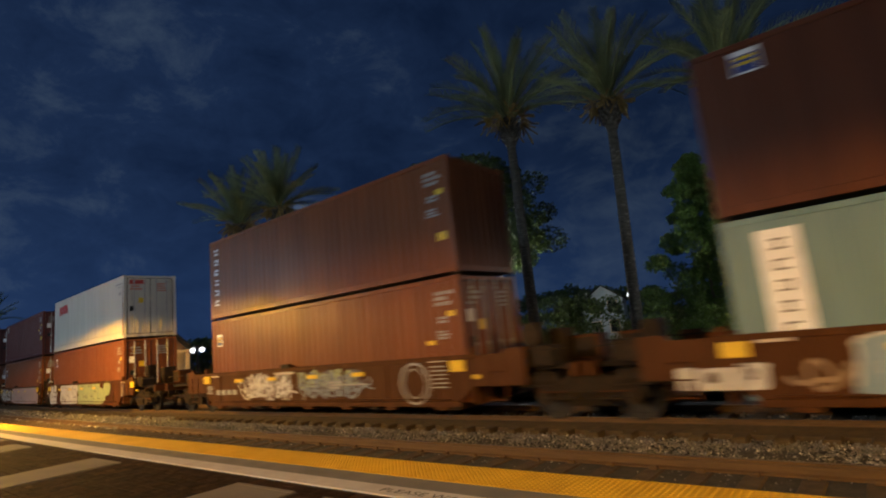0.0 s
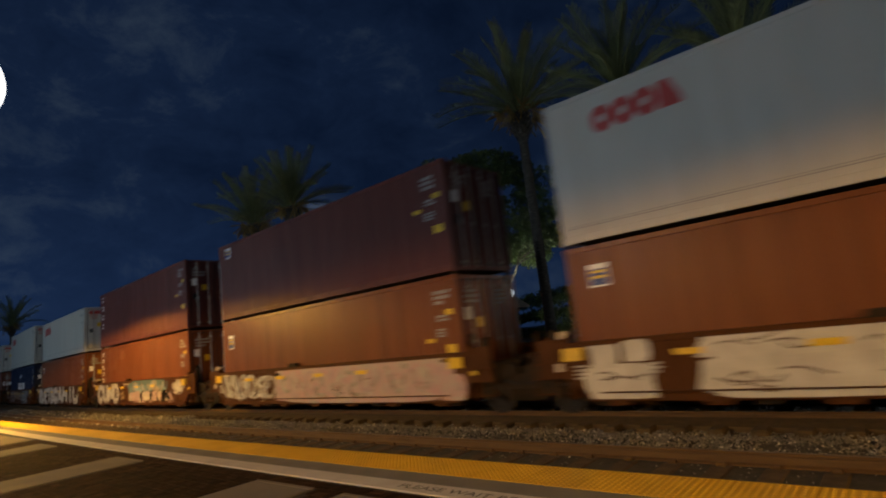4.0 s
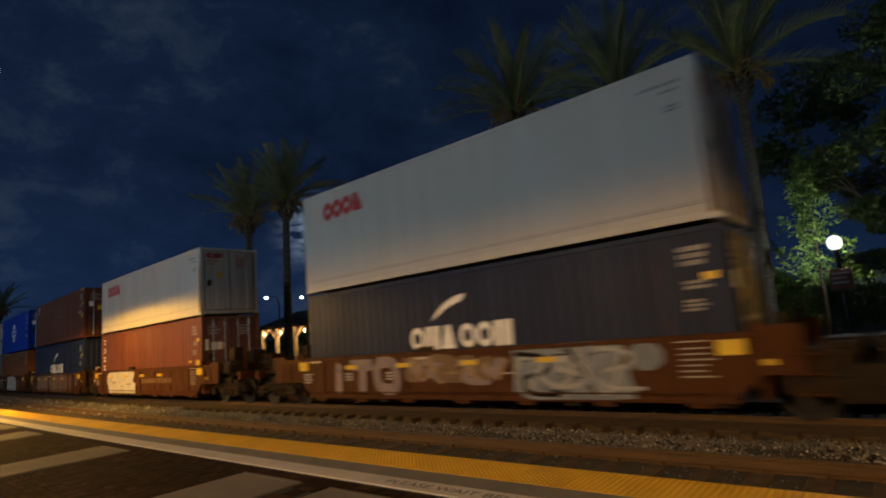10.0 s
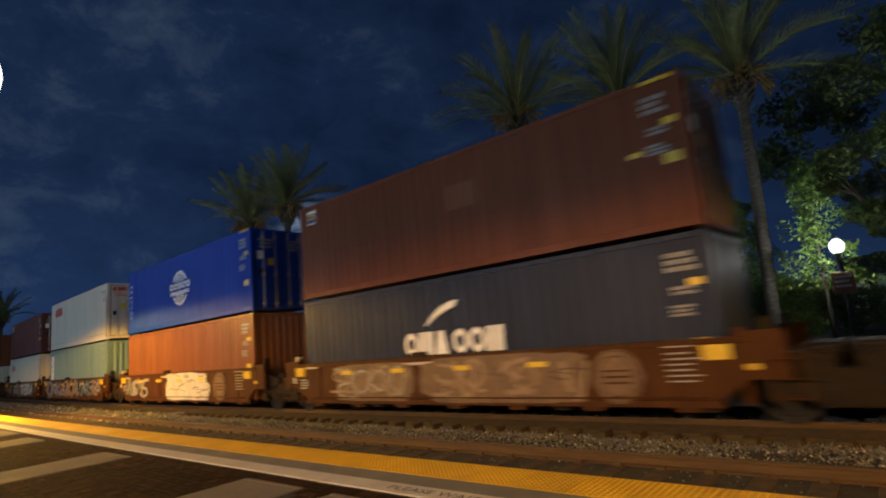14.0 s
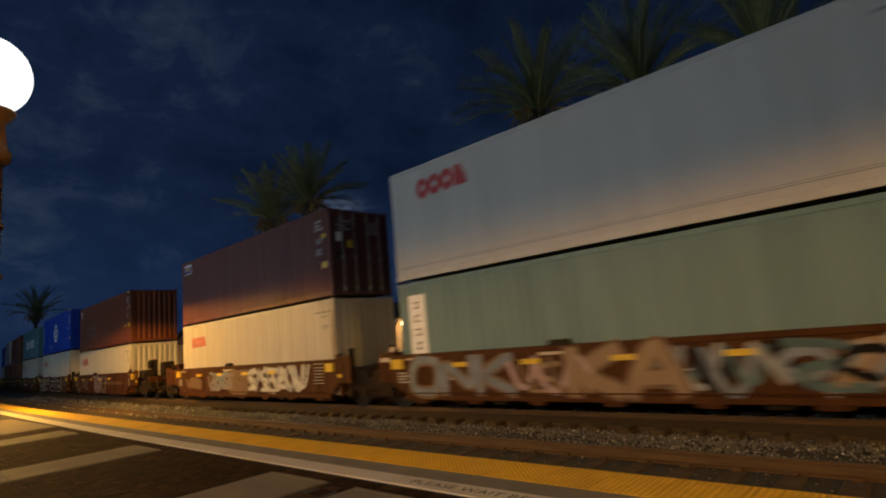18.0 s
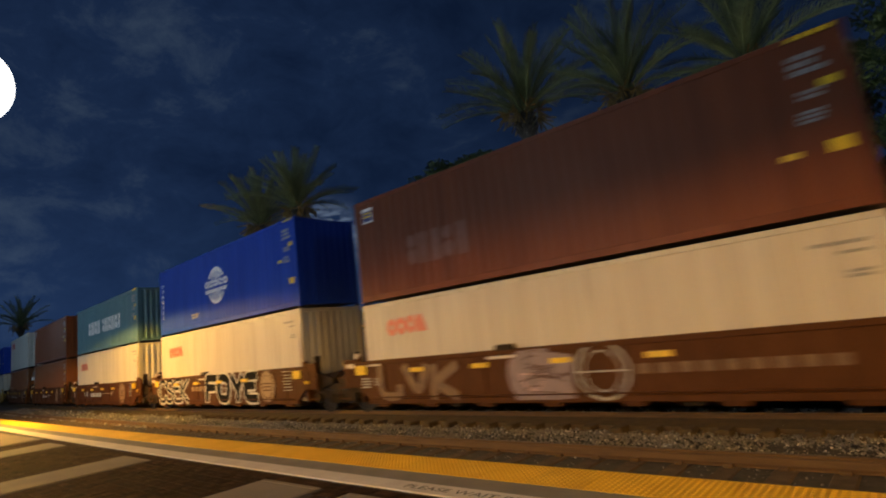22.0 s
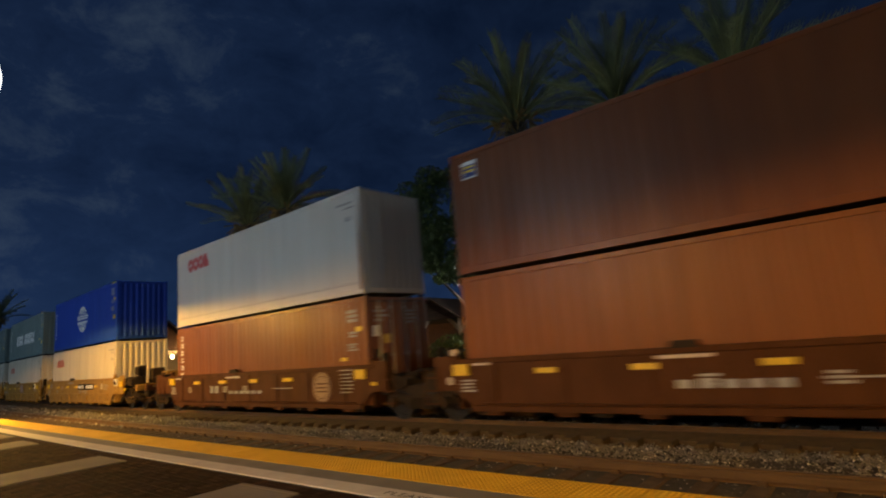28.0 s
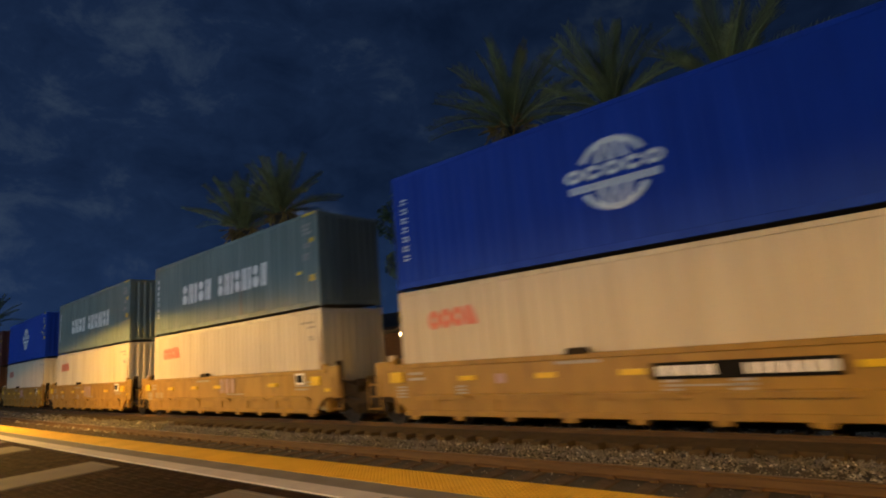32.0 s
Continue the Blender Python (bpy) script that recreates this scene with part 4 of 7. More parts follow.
            for i in range(5):
                for dz in (0.0, 0.15):
                    decal("number_bar", [bar(x + 0.2, z + h * 0.07 + i * h * 0.185 + dz, w - 0.4, 0.035)], PANEL_INK, box, y - 0.004)
                decal("number_bar", [bar(x + 0.2 + (w - 0.44) * (i % 3) / 2, z + h * 0.07 + i * h * 0.185 + 0.035, 0.04, 0.115)], PANEL_INK, box, y - 0.004)
        elif kind == "print":
            x, z, w, h = args
            decal("number_bar", text_rows(x, z, w, 2, h, rng), FADED_MARK, box, y)
        elif kind == "patch":
            x, z, w, h, m = args
            decal("patch", [bar(x, z, w, h)], PAINT[m], box, y, "repainted patch")
    small_marks(box, y, H, rng, code)
    return box


def scribble(x0, x1, z0, z1, rng, thick, loops=0.62):
    """One long looping hand stroke that spells nothing, as short bands."""
    h, mid = z1 - z0, (z0 + z1) / 2
    turns = max(1.0, (x1 - x0) / (h * loops))
    n = max(10, int(turns * 15))
    ph, amps = rng.uniform(0, 6), [rng.uniform(0.5, 1.0) for _ in range(int(turns) + 3)]
    pts = []
    for i in range(n + 1):
        t = i / n
        a = 2 * math.pi * turns * t + ph
        k = int(turns * t)
        amp = amps[k] + (amps[k + 1] - amps[k]) * (turns * t - k)
        pts.append(Vector((x0 + 0.25 * h + (x1 - x0 - 0.5 * h) * t + 0.24 * h * math.cos(a) + 0.16 * h * math.cos(0.63 * a + ph), mid + h * amp * (0.36 * math.sin(a) + 0.16 * math.sin(1.73 * a + 2 * ph)))))
    g, rows = Geo(), []
    for i, p in enumerate(pts):
        d = (pts[min(i + 1, n)] - pts[max(i - 1, 0)]).normalized()
        rows.append((p + Vector((-d.y, d.x)) * thick * 0.5, p - Vector((-d.y, d.x)) * thick * 0.5))
    return g.add([(q.x, 0.0002 * k, q.y) for k, r in enumerate(rows) for q in r], [(2 * k, 2 * k + 1, 2 * k + 3, 2 * k + 2) for k in range(n)])


# hand-drawn letter skeletons on a grid of 5 by 9: x and z as digit pairs, strokes split by a bar
GLYPHS = {
    "A": "002939|3950|1343", "C": "5749190702104052", "E": "59090050|0545", "F": "5909|0900|0545", "H": "0009|055553|5350", "I": "3036|3839", "K": "0009|590450",
    "L": "09005053", "N": "00095059", "O": "194957524010020719", "R": "0009495745|4505|2550", "S": "57491907154452401002", "T": "0959|3930", "U": "090210405259", "V": "093059", "Y": "0934|5934|3430",
}


def rounded(points):
    """Cuts the corners of a stroke twice."""
    for _ in range(2):
        cut = [points[0]]
        for a, b in zip(points, points[1:]):
            cut += [a.lerp(b, 0.25), a.lerp(b, 0.75)]
        points = cut + [points[-1]]
    return points


def ribbon(g, points, thick, start=0.0):
    """A flat band along points of (x, z), each piece a hair before the last."""
    n = len(points) - 1
    verts = []
    for i, p in enumerate(points):
        d = points[min(i + 1, n)] - points[max(i - 1, 0)]
        d = d.normalized() if d.length > 1e-6 else Vector((0, 1))
        push = d * thick * 0.3 * ((i == n) - (i == 0))
        w = Vector((-d.y, d.x)) * thick * 0.5 * (0.86 if i in (0, n) else 1.0)
        for q in (p + push + w, p + push - w):
            verts.append((q.x, start - 0.00012 * i, q.y))
    return g.add(verts, [(2 * k, 2 * k + 1, 2 * k + 3, 2 * k + 2) for k in range(n)])


def sprayed_word(car, y, text, x0, x1, low, high, fill, edge, weight, rng, rim=0.07):
    """Fat sprayed letters with a rim, each letter a part of its own."""
    h, step = high - low, (x1 - x0) / len(text)
    for k, ch in enumerate(text):
        thick = weight * rng.uniform(0.92, 1.08)
        w, left = step - thick * 0.95, x0 + k * step + thick * 0.5
        base, tall = low + thick * 0.42 + rng.uniform(0, 0.04) * h, h * rng.uniform(0.94, 1.0) - thick * 0.84
        lean = rng.uniform(-0.04, 0.12)
        front, back = Geo(), Geo()
        for m, code in enumerate(GLYPHS[ch].split("|")):
            pts = [Vector((left + w * int(code[i]) / 5 + lean * tall * (int(code[i + 1]) / 9 - 0.5) + rng.uniform(-0.02, 0.02), base + tall * int(code[i + 1]) / 9 + rng.uniform(-0.02, 0.02))) for i in range(0, len(code), 2)]
            pts = rounded(pts)
            ribbon(front, pts, thick, -0.0006 * m)
            if edge:
                ribbon(back, pts, thick + rim * 2, -0.0004 * m)
        part("graffiti", front.raw("graffiti"), SPRAY[fill], car, "sprayed graffiti letter", at=pose(0, y - 0.012, 0))
        if edge:
            part("graffiti_line", back.raw("graffiti_line"), SPRAY[edge], car, at=pose(0, y - 0.006, 0))


def wild_strokes(car, y, x0, x1, low, high, colours, weight, rng, count=None):
    """Crossing sprayed strokes, hooks and loops that spell nothing."""
    h = high - low
    count = count or max(3, int((x1 - x0) / (h * 0.24)))
    for k in range(count):
        x = x0 + (x1 - x0) * (k + 0.5) / count
        style, s = rng.randrange(4), rng.choice((-1, 1))
        w = h * rng.uniform(0.28, 0.5)
        lo, hi = low + weight * 0.6 + rng.uniform(0, 0.2) * h, high - weight * 0.6 - rng.uniform(0, 0.2) * h
        mid = (lo + hi) / 2
        shapes = (((x - s * w * 0.6, lo), (x - s * w * 0.1, mid), (x + s * w * 0.5, hi)), ((x - w, hi), (x - w * 0.4, lo), (x + w * 0.3, lo), (x + w * 0.8, hi)),
                  ((x + s * w, hi), (x - s * w * 0.7, hi * 0.9 + lo * 0.1), (x - s * w * 0.6, mid), (x + s * w * 0.8, mid * 0.9 + lo * 0.1), (x + s * w * 0.6, lo), (x - s * w, lo)),
                  ((x - w, mid), (x - w * 0.5, hi), (x + w * 0.6, hi), (x + w * 0.8, mid), (x, lo), (x - w * 0.9, mid * 0.8 + lo * 0.2)))
        g = Geo()
        ribbon(g, rounded([Vector(p) for p in shapes[style]]), weight * rng.uniform(0.75, 1.25))
        part("graffiti", g.raw("graffiti"), SPRAY[colours[k % len(colours)]], car, "sprayed graffiti stroke", at=pose(0, y - 0.006 - 0.0016 * (k % 7), 0))


def sprayed(car, y, kind, x0, x1, low, high, colour, extra, rng):
    """A sprayed piece: fat overlapping rounded forms with holes, cuts or outlines."""
    h = high - low
    fill, cut, x = [], [], x0
    while x < x1 - 0.25 * h:
        w = min(h * rng.choice((0.55, 0.75, 0.95, 1.25, 1.5)) * rng.uniform(0.9, 1.1), x1 - x)
        lean = rng.uniform(-0.12, 0.3)

        def put(o, lean=lean):
            return [(px + lean * (pz - low - h / 2), min(max(pz, low), high)) for px, pz in o]

        cx, cz = x + w / 2, low + h / 2
        edge = blob(x - 0.05, x + w + 0.05, low + rng.uniform(0, 0.07), high - rng.uniform(0, 0.09), rng)
        if kind == "bubble":
            fill.append(put(edge))
            for _ in range(rng.choice((1, 2))):
                cut.append(put(oval(cx + rng.uniform(-0.16, 0.16) * w, cz + rng.uniform(-0.22, 0.22) * h, w * rng.uniform(0.07, 0.17), h * rng.uniform(0.07, 0.2), 12)))
            top = rng.random() < 0.5
            z = high if top else low
            cut.append(put([(x - 0.035, z), (x + 0.045, z), (x + 0.02, cz + rng.uniform(-0.1, 0.1) * h)]))
        else:
            fill.append(put(edge))
            inner = [(cx + (px - cx) * 0.9, cz + (pz - cz) * 0.9) for px, pz in edge]
            k = rng.randrange(len(edge) - 22)
            cut.append(put(edge[k:k + 20] + inner[k:k + 20][::-1]))
            cut.append(put(arc_band(cx, cz, w * 0.2, w * 0.235, rng.uniform(0, 3), rng.uniform(3.6, 5.6), 10, 0.9)))
        x += w
    decal("graffiti", fill, SPRAY[colour], car, y, "sprayed graffiti in fat rounded forms")
    decal("graffiti_line", cut, SPRAY[extra], car, y - 0.004)


def blob(x0, x1, z0, z1, rng):
    """A filled patch with wavy rounded edges."""
    n, out = 44, []
    cx, cz, a, b = (x0 + x1) / 2, (z0 + z1) / 2, (x1 - x0) / 2, (z1 - z0) / 2
    ph = rng.uniform(0, 6)
    for i in range(n):
        t = 2 * math.pi * i / n
        c, s = math.cos(t), math.sin(t)
        k = 1 + 0.05 * math.sin(5 * t + ph) + 0.03 * math.sin(11 * t + 2 * ph)
        out.append((cx + a * k * math.copysign(abs(c) ** 0.32, c), cz + min(b, b * k) * math.copysign(abs(s) ** 0.32, s)))
    return out


HALF_W = 1.40


def bogie_frame():
    g = Geo()
    for s in (-1, 1):
        y = s * 1.02
        g.plate([(-1.18, 0.42), (-1.12, 0.62), (-0.75, 0.72), (-0.42, 0.86), (0.42, 0.86), (0.75, 0.72), (1.12, 0.62), (1.18, 0.42), (0.68, 0.46), (0.42, 0.28), (-0.42, 0.28), (-0.68, 0.46)], y - 0.09, y + 0.09)
        for k in (-0.24, 0, 0.24):
            g.tube([(k, y + s * 0.10, 0.30), (k, y + s * 0.10, 0.55)], 0.085, 8)
        for k in (-0.89, 0.89):
            g.turned([(0.14, 0), (0.14, 0.14), (0.09, 0.17)], 10, "y", (k, y + (0.06 if s > 0 else -0.23), 0.45))
    g.cbox(-0.24, 0.24, -1.1, 1.1, 0.50, 0.78, 0.03)
    g.cbox(-0.9, -0.75, -0.8, 0.8, 0.3, 0.4, 0.02).cbox(0.75, 0.9, -0.8, 0.8, 0.3, 0.4, 0.02)
    return g


def wheelset():
    g = Geo().tube([(0, -1.0, 0), (0, 1.0, 0)], 0.075, 10)
    for s in (-1, 1):
        prof = [(0.10, 0.80), (0.12, 0.74), (0.33, 0.735), (0.35, 0.70), (0.45, 0.69), (0.455, 0.665), (0.42, 0.655), (0.42, 0.80), (0.36, 0.80), (0.33, 0.765), (0.14, 0.775)]
        g.turned([(r, s * (1.475 - h)) for r, h in prof], 24, "y")
        for k in range(3):
            a = k * 2.1
            g.turned([(0.04, 0), (0.04, 0.012)], 6, "y", (0.22 * math.cos(a), s * 0.735 - 0.006, 0.22 * math.sin(a)))
    return g


BOGIES = []


def well_car(style, left_gap, right_gap, label, paint_jobs, seed, plate):
    """One unit of a stack wagon. Origin: on the rails, under the unit's middle. The gaps say how far its ends reach."""
    rng = random.Random(seed)
    paint = WELL[style]
    car = thing("well_car", label, "rail wagon", "stack train wagons")
    top = 1.50 if style == "yellow" else 1.42
    half = BOX_L / 2 + 0.16
    z0 = 0.32
    end_l, end_r = half + left_gap, half + right_gap
    wl, wr = (half + (1.6 if gap > 2.0 else 0.82) for gap in (left_gap, right_gap))
    for s in (-1, 1):
        side = [(-half + 0.45, z0), (half - 0.45, z0), (half + 0.12, 0.74), (wr - 0.12, 0.74), (wr - 0.12, top + 0.10), (wr - 0.62, top + 0.10), (wr - 0.70, top), (-wl + 0.70, top), (-wl + 0.62, top + 0.10), (-wl + 0.12, top + 0.10), (-wl + 0.12, 0.74), (-half - 0.12, 0.74)]
        y = s * (HALF_W - 0.045)
        wall = part("side_wall", Geo().plate(side, y - 0.035, y + 0.035), paint, car)
        part("top_chord", Geo().cbox(-half - 0.2, half + 0.2, y - 0.075, y + 0.055 if s > 0 else y + 0.075, top - 0.09, top + 0.02, 0.015), paint, car)
        part("bottom_chord", Geo().cbox(-half + 0.3, half - 0.3, y - 0.06, y + 0.06, z0 - 0.03, z0 + 0.10, 0.015), paint, car)
        yo = y + s * 0.035
        for k in range(7):
            x = -half + 1.0 + k * (2 * half - 2.0) / 6
            if style == "yellow":
                part("stiffener", shared(("stiffener", "y"), lambda: Geo().cbox(-0.35, 0.35, -0.02, 0.02, 0.0, 0.35, 0.012)), paint, wall, at=pose(x, yo + s * 0.018, z0 + 0.08))
            else:
                part("stiffener", shared(("stiffener", "b"), lambda: Geo().cbox(-0.05, 0.05, -0.02, 0.02, 0.0, 0.92, 0.012)), paint, wall, at=pose(x, yo + s * 0.012, z0 + 0.08))
        if style == "brown":
            part("side_rib", Geo().cbox(-half + 0.6, half - 0.6, yo + s * 0.04 - 0.04, yo + s * 0.04 + 0.04, z0 + 0.13, z0 + 0.155, 0.006), paint, wall)
            for k in range(7):
                x = -half + 0.9 + k * (2 * half - 1.8) / 6
                part("foot_block", shared(("foot_block", "b"), lambda: Geo().cbox(-0.20, 0.20, -0.05, 0.05, -0.09, 0.02, 0.015)), paint, wall, at=pose(x, y, z0 - 0.02))
        else:
            for k in range(5):
                x = -half + 1.5 + k * (2 * half - 3.0) / 4
                part("pocket_lip", shared(("pocket_lip",), lambda: Geo().plate([(-0.95, 0.0), (0.95, 0.0), (0.72, 0.10), (-0.72, 0.10)], -0.05, 0.05)), paint, wall, at=pose(x, yo + s * 0.045, z0 + 0.34))
        if style == "yellow":
            part("side_ledge", Geo().cbox(-half + 0.8, half - 0.8, yo + s * 0.02 - 0.02, yo + s * 0.02 + 0.02, z0 + 0.42, z0 + 0.47, 0.01), paint, wall)
            for k in range(9):
                x = -half + 0.6 + k * (2 * half - 1.2) / 8
                part("foot_block", shared(("foot_block",), lambda: Geo().cbox(-0.12, 0.12, -0.06, 0.06, -0.10, 0.02, 0.015)), paint, wall, at=pose(x, y, z0 - 0.02))
    part("lifting_lug", shared(("lifting_lug",), lambda: Geo().plate([(-0.26, 0.0), (0.26, 0.0), (0.2, 0.13), (-0.2, 0.13)], -0.06, 0.06)), DARK_IRON, car, at=pose(-1.05, -HALF_W + 0.03, top))
    # floor beams, bulkheads and end platforms
    for k in range(5):
        x = -half + 0.6 + k * (2 * half - 1.2) / 4
        part("floor_beam", shared(("floor_beam",), lambda: Geo().cbox(-0.16, 0.16, -HALF_W + 0.08, HALF_W - 0.08, 0.20, 0.345, 0.02)), DARK_IRON, car, at=pose(x, 0, 0))
    for s, end in ((-1, end_l), (1, end_r)):
        part("bulkhead", shared(("bulkhead",), lambda: Geo().cbox(-0.05, 0.05, -HALF_W + 0.08, HALF_W - 0.08, 0.32, 1.12, 0.02)), paint, car, at=pose(s * (half + 0.06), 0, 0))
        part("end_deck", Geo().cbox(min(s * (half + 0.1), s * (end - 0.1)), max(s * (half + 0.1), s * (end - 0.1)), -1.05, 1.05, 1.0, 1.10, 0.02), DARK_IRON, car)
        part("centre_sill", Geo().cbox(min(s * half, s * (end + 0.02)), max(s * half, s * (end + 0.02)), -0.25, 0.25, 0.78, 1.02, 0.02), DARK_IRON, car)
        part("corner_guide", Geo().cbox(-0.08, 0.08, -HALF_W + 0.01, -HALF_W + 0.15, top, top + 0.17, 0.02), paint, car, at=pose(s * (half + 0.08), 0, 0))
        if end - half <= 2.0:
            part("bearing_housing", shared(("bearing_housing",), lambda: Geo().cbox(-0.3, 0.3, -0.55, 0.55, 0.72, 1.22, 0.05).cbox(-0.22, 0.22, -0.95, -0.6, 0.8, 1.18, 0.03)), DARK_IRON, car, at=pose(s * (end - 0.32), 0, 0))
            part("stub_arm", shared(("stub_arm",), lambda: Geo().plate([(-0.5, 0.62), (0.5, 0.86), (0.5, 1.02), (-0.5, 1.25)], -1.18, -1.06)), DARK_IRON, car, at=pose(s * (half + 0.75), 0, 0, 0, 0, 0) @ Matrix.Scale(s, 4, (1, 0, 0)) if s > 0 else pose(s * (half + 0.75), -2.24, 0, 0, 0, 180))
            part("slack_hose", Geo().tube([(s * (half + 0.5), -1.0, 1.15), (s * (half + 0.85), -1.12, 0.72), (s * (half + 1.2), -1.1, 0.64), (s * (end - 0.02), -1.0, 0.9)], 0.03, 6), SEAL, car)
            for y in (-1.11, 1.11):
                part("guide_post", shared(("guide_post",), lambda: Geo().cbox(-0.07, 0.07, -0.09, 0.09, 1.0, 1.72, 0.02)), DARK_IRON, car, at=pose(s * (half + 0.42), y, 0))
        if end - half > 2.0:
            for k, (dx, yy, w, h) in enumerate(((1.75, -0.95, 0.3, 0.42), (2.1, 0.5, 0.34, 0.55), (1.6, 0.1, 0.2, 0.75))):
                part("equipment_box", Geo().cbox(-w, w, -0.28, 0.28, 1.08, 1.08 + h, 0.03), paint if k == 1 else DARK_IRON, car, at=pose(s * (half + dx), yy, 0))
                part("box_lid", Geo().cbox(-w * 0.8, w * 0.8, -0.30, -0.27, 1.14, 1.02 + h, 0.01).tube([(-w * 0.6, -0.33, 1.12), (-w * 0.6, -0.33, 1.04 + h)], 0.02, 6), DARK_IRON, car, at=pose(s * (half + dx), yy, 0))
            part("brake_pipe", Geo().tube([(s * (half + 0.9), -1.2, 0.98), (s * (half + 1.3), -1.22, 0.70), (s * (end - 0.5), -1.18, 0.66), (s * (end - 0.2), -0.8, 0.8)], 0.025, 6), DARK_IRON, car)
            part("grab_iron", Geo().tube([(s * (end - 0.9), -1.32, 0.62), (s * (end - 0.9), -1.36, 0.58), (s * (end - 0.3), -1.36, 0.58), (s * (end - 0.3), -1.32, 0.62)], 0.016, 6), paint, car)
            part("valve", Geo().tube([(-0.12, 0, 0), (0.12, 0, 0)], 0.09, 10).cbox(-0.06, 0.06, -0.06, 0.06, 0.05, 0.22, 0.01).tube([(0, -0.05, 0.1), (0.2, -0.12, 0.18)], 0.02, 6), DARK_IRON, car, at=pose(s * (half + 2.25), -1.0, 0.62))
            part("air_tank", Geo().tube([(-0.55, 0, 0), (0.55, 0, 0)], 0.17, 12), DARK_IRON, car, at=pose(s * (half + 1.5), -1.0, 0.80))
            part("side_step", Geo().cbox(-0.35, 0.35, -0.12, 0.12, 0.42, 0.46, 0.01).tube([(-0.33, 0, 0.44), (-0.33, 0, 1.1)], 0.02, 6).tube([(0.33, 0, 0.44), (0.33, 0, 1.1)], 0.02, 6), DARK_IRON, car, at=pose(s * (end - 0.5), -1.22, 0))
            part("end_beam", Geo().cbox(-0.08, 0.08, -1.3, 1.3, 0.86, 1.14, 0.02), paint, car, at=pose(s * (end - 0.12), 0, 0))
        if end - half > 2.4:
            rail = Geo()
            for yy in (-1.25, 1.25):
                rail.tube([(s * (half + 1.0), yy, 1.05), (s * (half + 1.0), yy, 1.42), (s * (end - 0.25), yy, 1.42), (s * (end - 0.25), yy, 0.75)], 0.016, 6)
            part("end_railing", rail, DARK_IRON, car)
            if s > 0:
                part("hand_brake", Geo().turned([(0.02, 0), (0.24, 0.02), (0.24, 0.05), (0.03, 0.06)], 14, "y", (0, -0.03, 0)), DARK_IRON, car, at=pose(half + 1.3, -0.75, 1.75))
                part("brake_stand", Geo().cbox(-0.12, 0.12, -0.15, 0.15, 1.08, 2.0, 0.02), DARK_IRON, car, at=pose(half + 1.3, -0.5, 0))
            part("coupler", Geo().cbox(-0.5, 0.5, -0.13, 0.13, 0.72, 0.98, 0.04).cbox(0.25, 0.62, -0.21, 0.19, 0.66, 1.02, 0.05), DARK_IRON, car, at=pose(s * (end + 0.25), 0, 0, 0, 0, 0 if s > 0 else 180))
            part("air_hose", Geo().tube([(s * end, -0.35, 0.75), (s * (end + 0.2), -0.37, 0.42), (s * (end + 0.45), -0.35, 0.38), (s * (end + 0.6), -0.3, 0.5)], 0.03, 6), SEAL, car)
        lad, end = Geo(), min(end, half + 1.5)
        for k in range(3):
            z = 0.45 + 0.3 * k
            lad.tube([(s * (end - 0.95), -HALF_W - 0.05, z), (s * (end - 0.5), -HALF_W - 0.05, z)], 0.016, 6)
        lad.tube([(s * (end - 0.95), -HALF_W - 0.05, 0.4), (s * (end - 0.95), -HALF_W - 0.05, 1.3)], 0.016, 6).tube([(s * (end - 0.5), -HALF_W - 0.05, 0.4), (s * (end - 0.5), -HALF_W - 0.05, 1.3)], 0.016, 6)
        part("ladder", lad, paint, car)
    y = -HALF_W + 0.008
    # yellow reflectors and stencilled plates on the side towards the platform
    yo = -HALF_W - 0.018
    recess_shades = any(j[5] == "mottle" for j in paint_jobs)
    for k, x in enumerate((-half + 0.1, -half + 2.3, -half + 4.3, 0.0 if style == "yellow" else -half + 6.4, 3.55 if style == "yellow" else -half + 8.4, half + plate)):
        w, h = ((0.42, 0.25) if k in (0, 5) else (0.46, 0.105))
        part("reflector", Geo().box(x - w / 2, x + w / 2, yo - 0.032, yo + 0.012, 1.08, 1.08 + h), YELLOW_MARK, car, "yellow reflective plate")
        # flat dark plate, its tone standing in for the shade of a recess
        if recess_shades and k not in (0, 5):
            part("reflector_slot", Geo().box(x - 0.33, x + 0.29, yo - 0.010, yo + 0.012, 1.06, 1.08 + h + 0.07), DARK_IRON, car, "dark plate standing in for the shaded recess behind the reflector")
    x = half + plate
    part("reflector", Geo().box(x + 0.42, x + 0.60, yo + 0.0, yo + 0.05, 0.90, 0.99), YELLOW_MARK, car, "small yellow reflective plate")
    if style == "yellow":
        x = half + plate - 0.95
        part("frame_plate", Geo().box(x, x + 0.42, yo - 0.03, yo + 0.012, 1.12, 1.44), WHITE_MARK, car, "white-edged black square plate")
        part("plate_field", Geo().box(x + 0.05, x + 0.37, yo - 0.036, yo - 0.03, 1.17, 1.39), SPRAY["black"], car)
    # stencilled data beside both end reflectors, with pale plates that differ from wagon to wagon
    if style == "brown":
        x = half + min(plate, 0.9) - 0.86
        s = [bar(x + rng.uniform(0, 0.04), 1.20 - 0.095 * k, rng.uniform(0.40, 0.56), 0.026) for k in range(6)]
        decal("stencil_bar", s, STENCIL, car, yo - 0.002)
        decal("stencil_bar", [bar(x - 0.02, top - 0.10, 0.55, 0.028), bar(-half + 0.42, top - 0.13, 0.50, 0.05), bar(-1.55, top - 0.17, 0.95, 0.06)], PALE_PLATE, car, yo - 0.002)
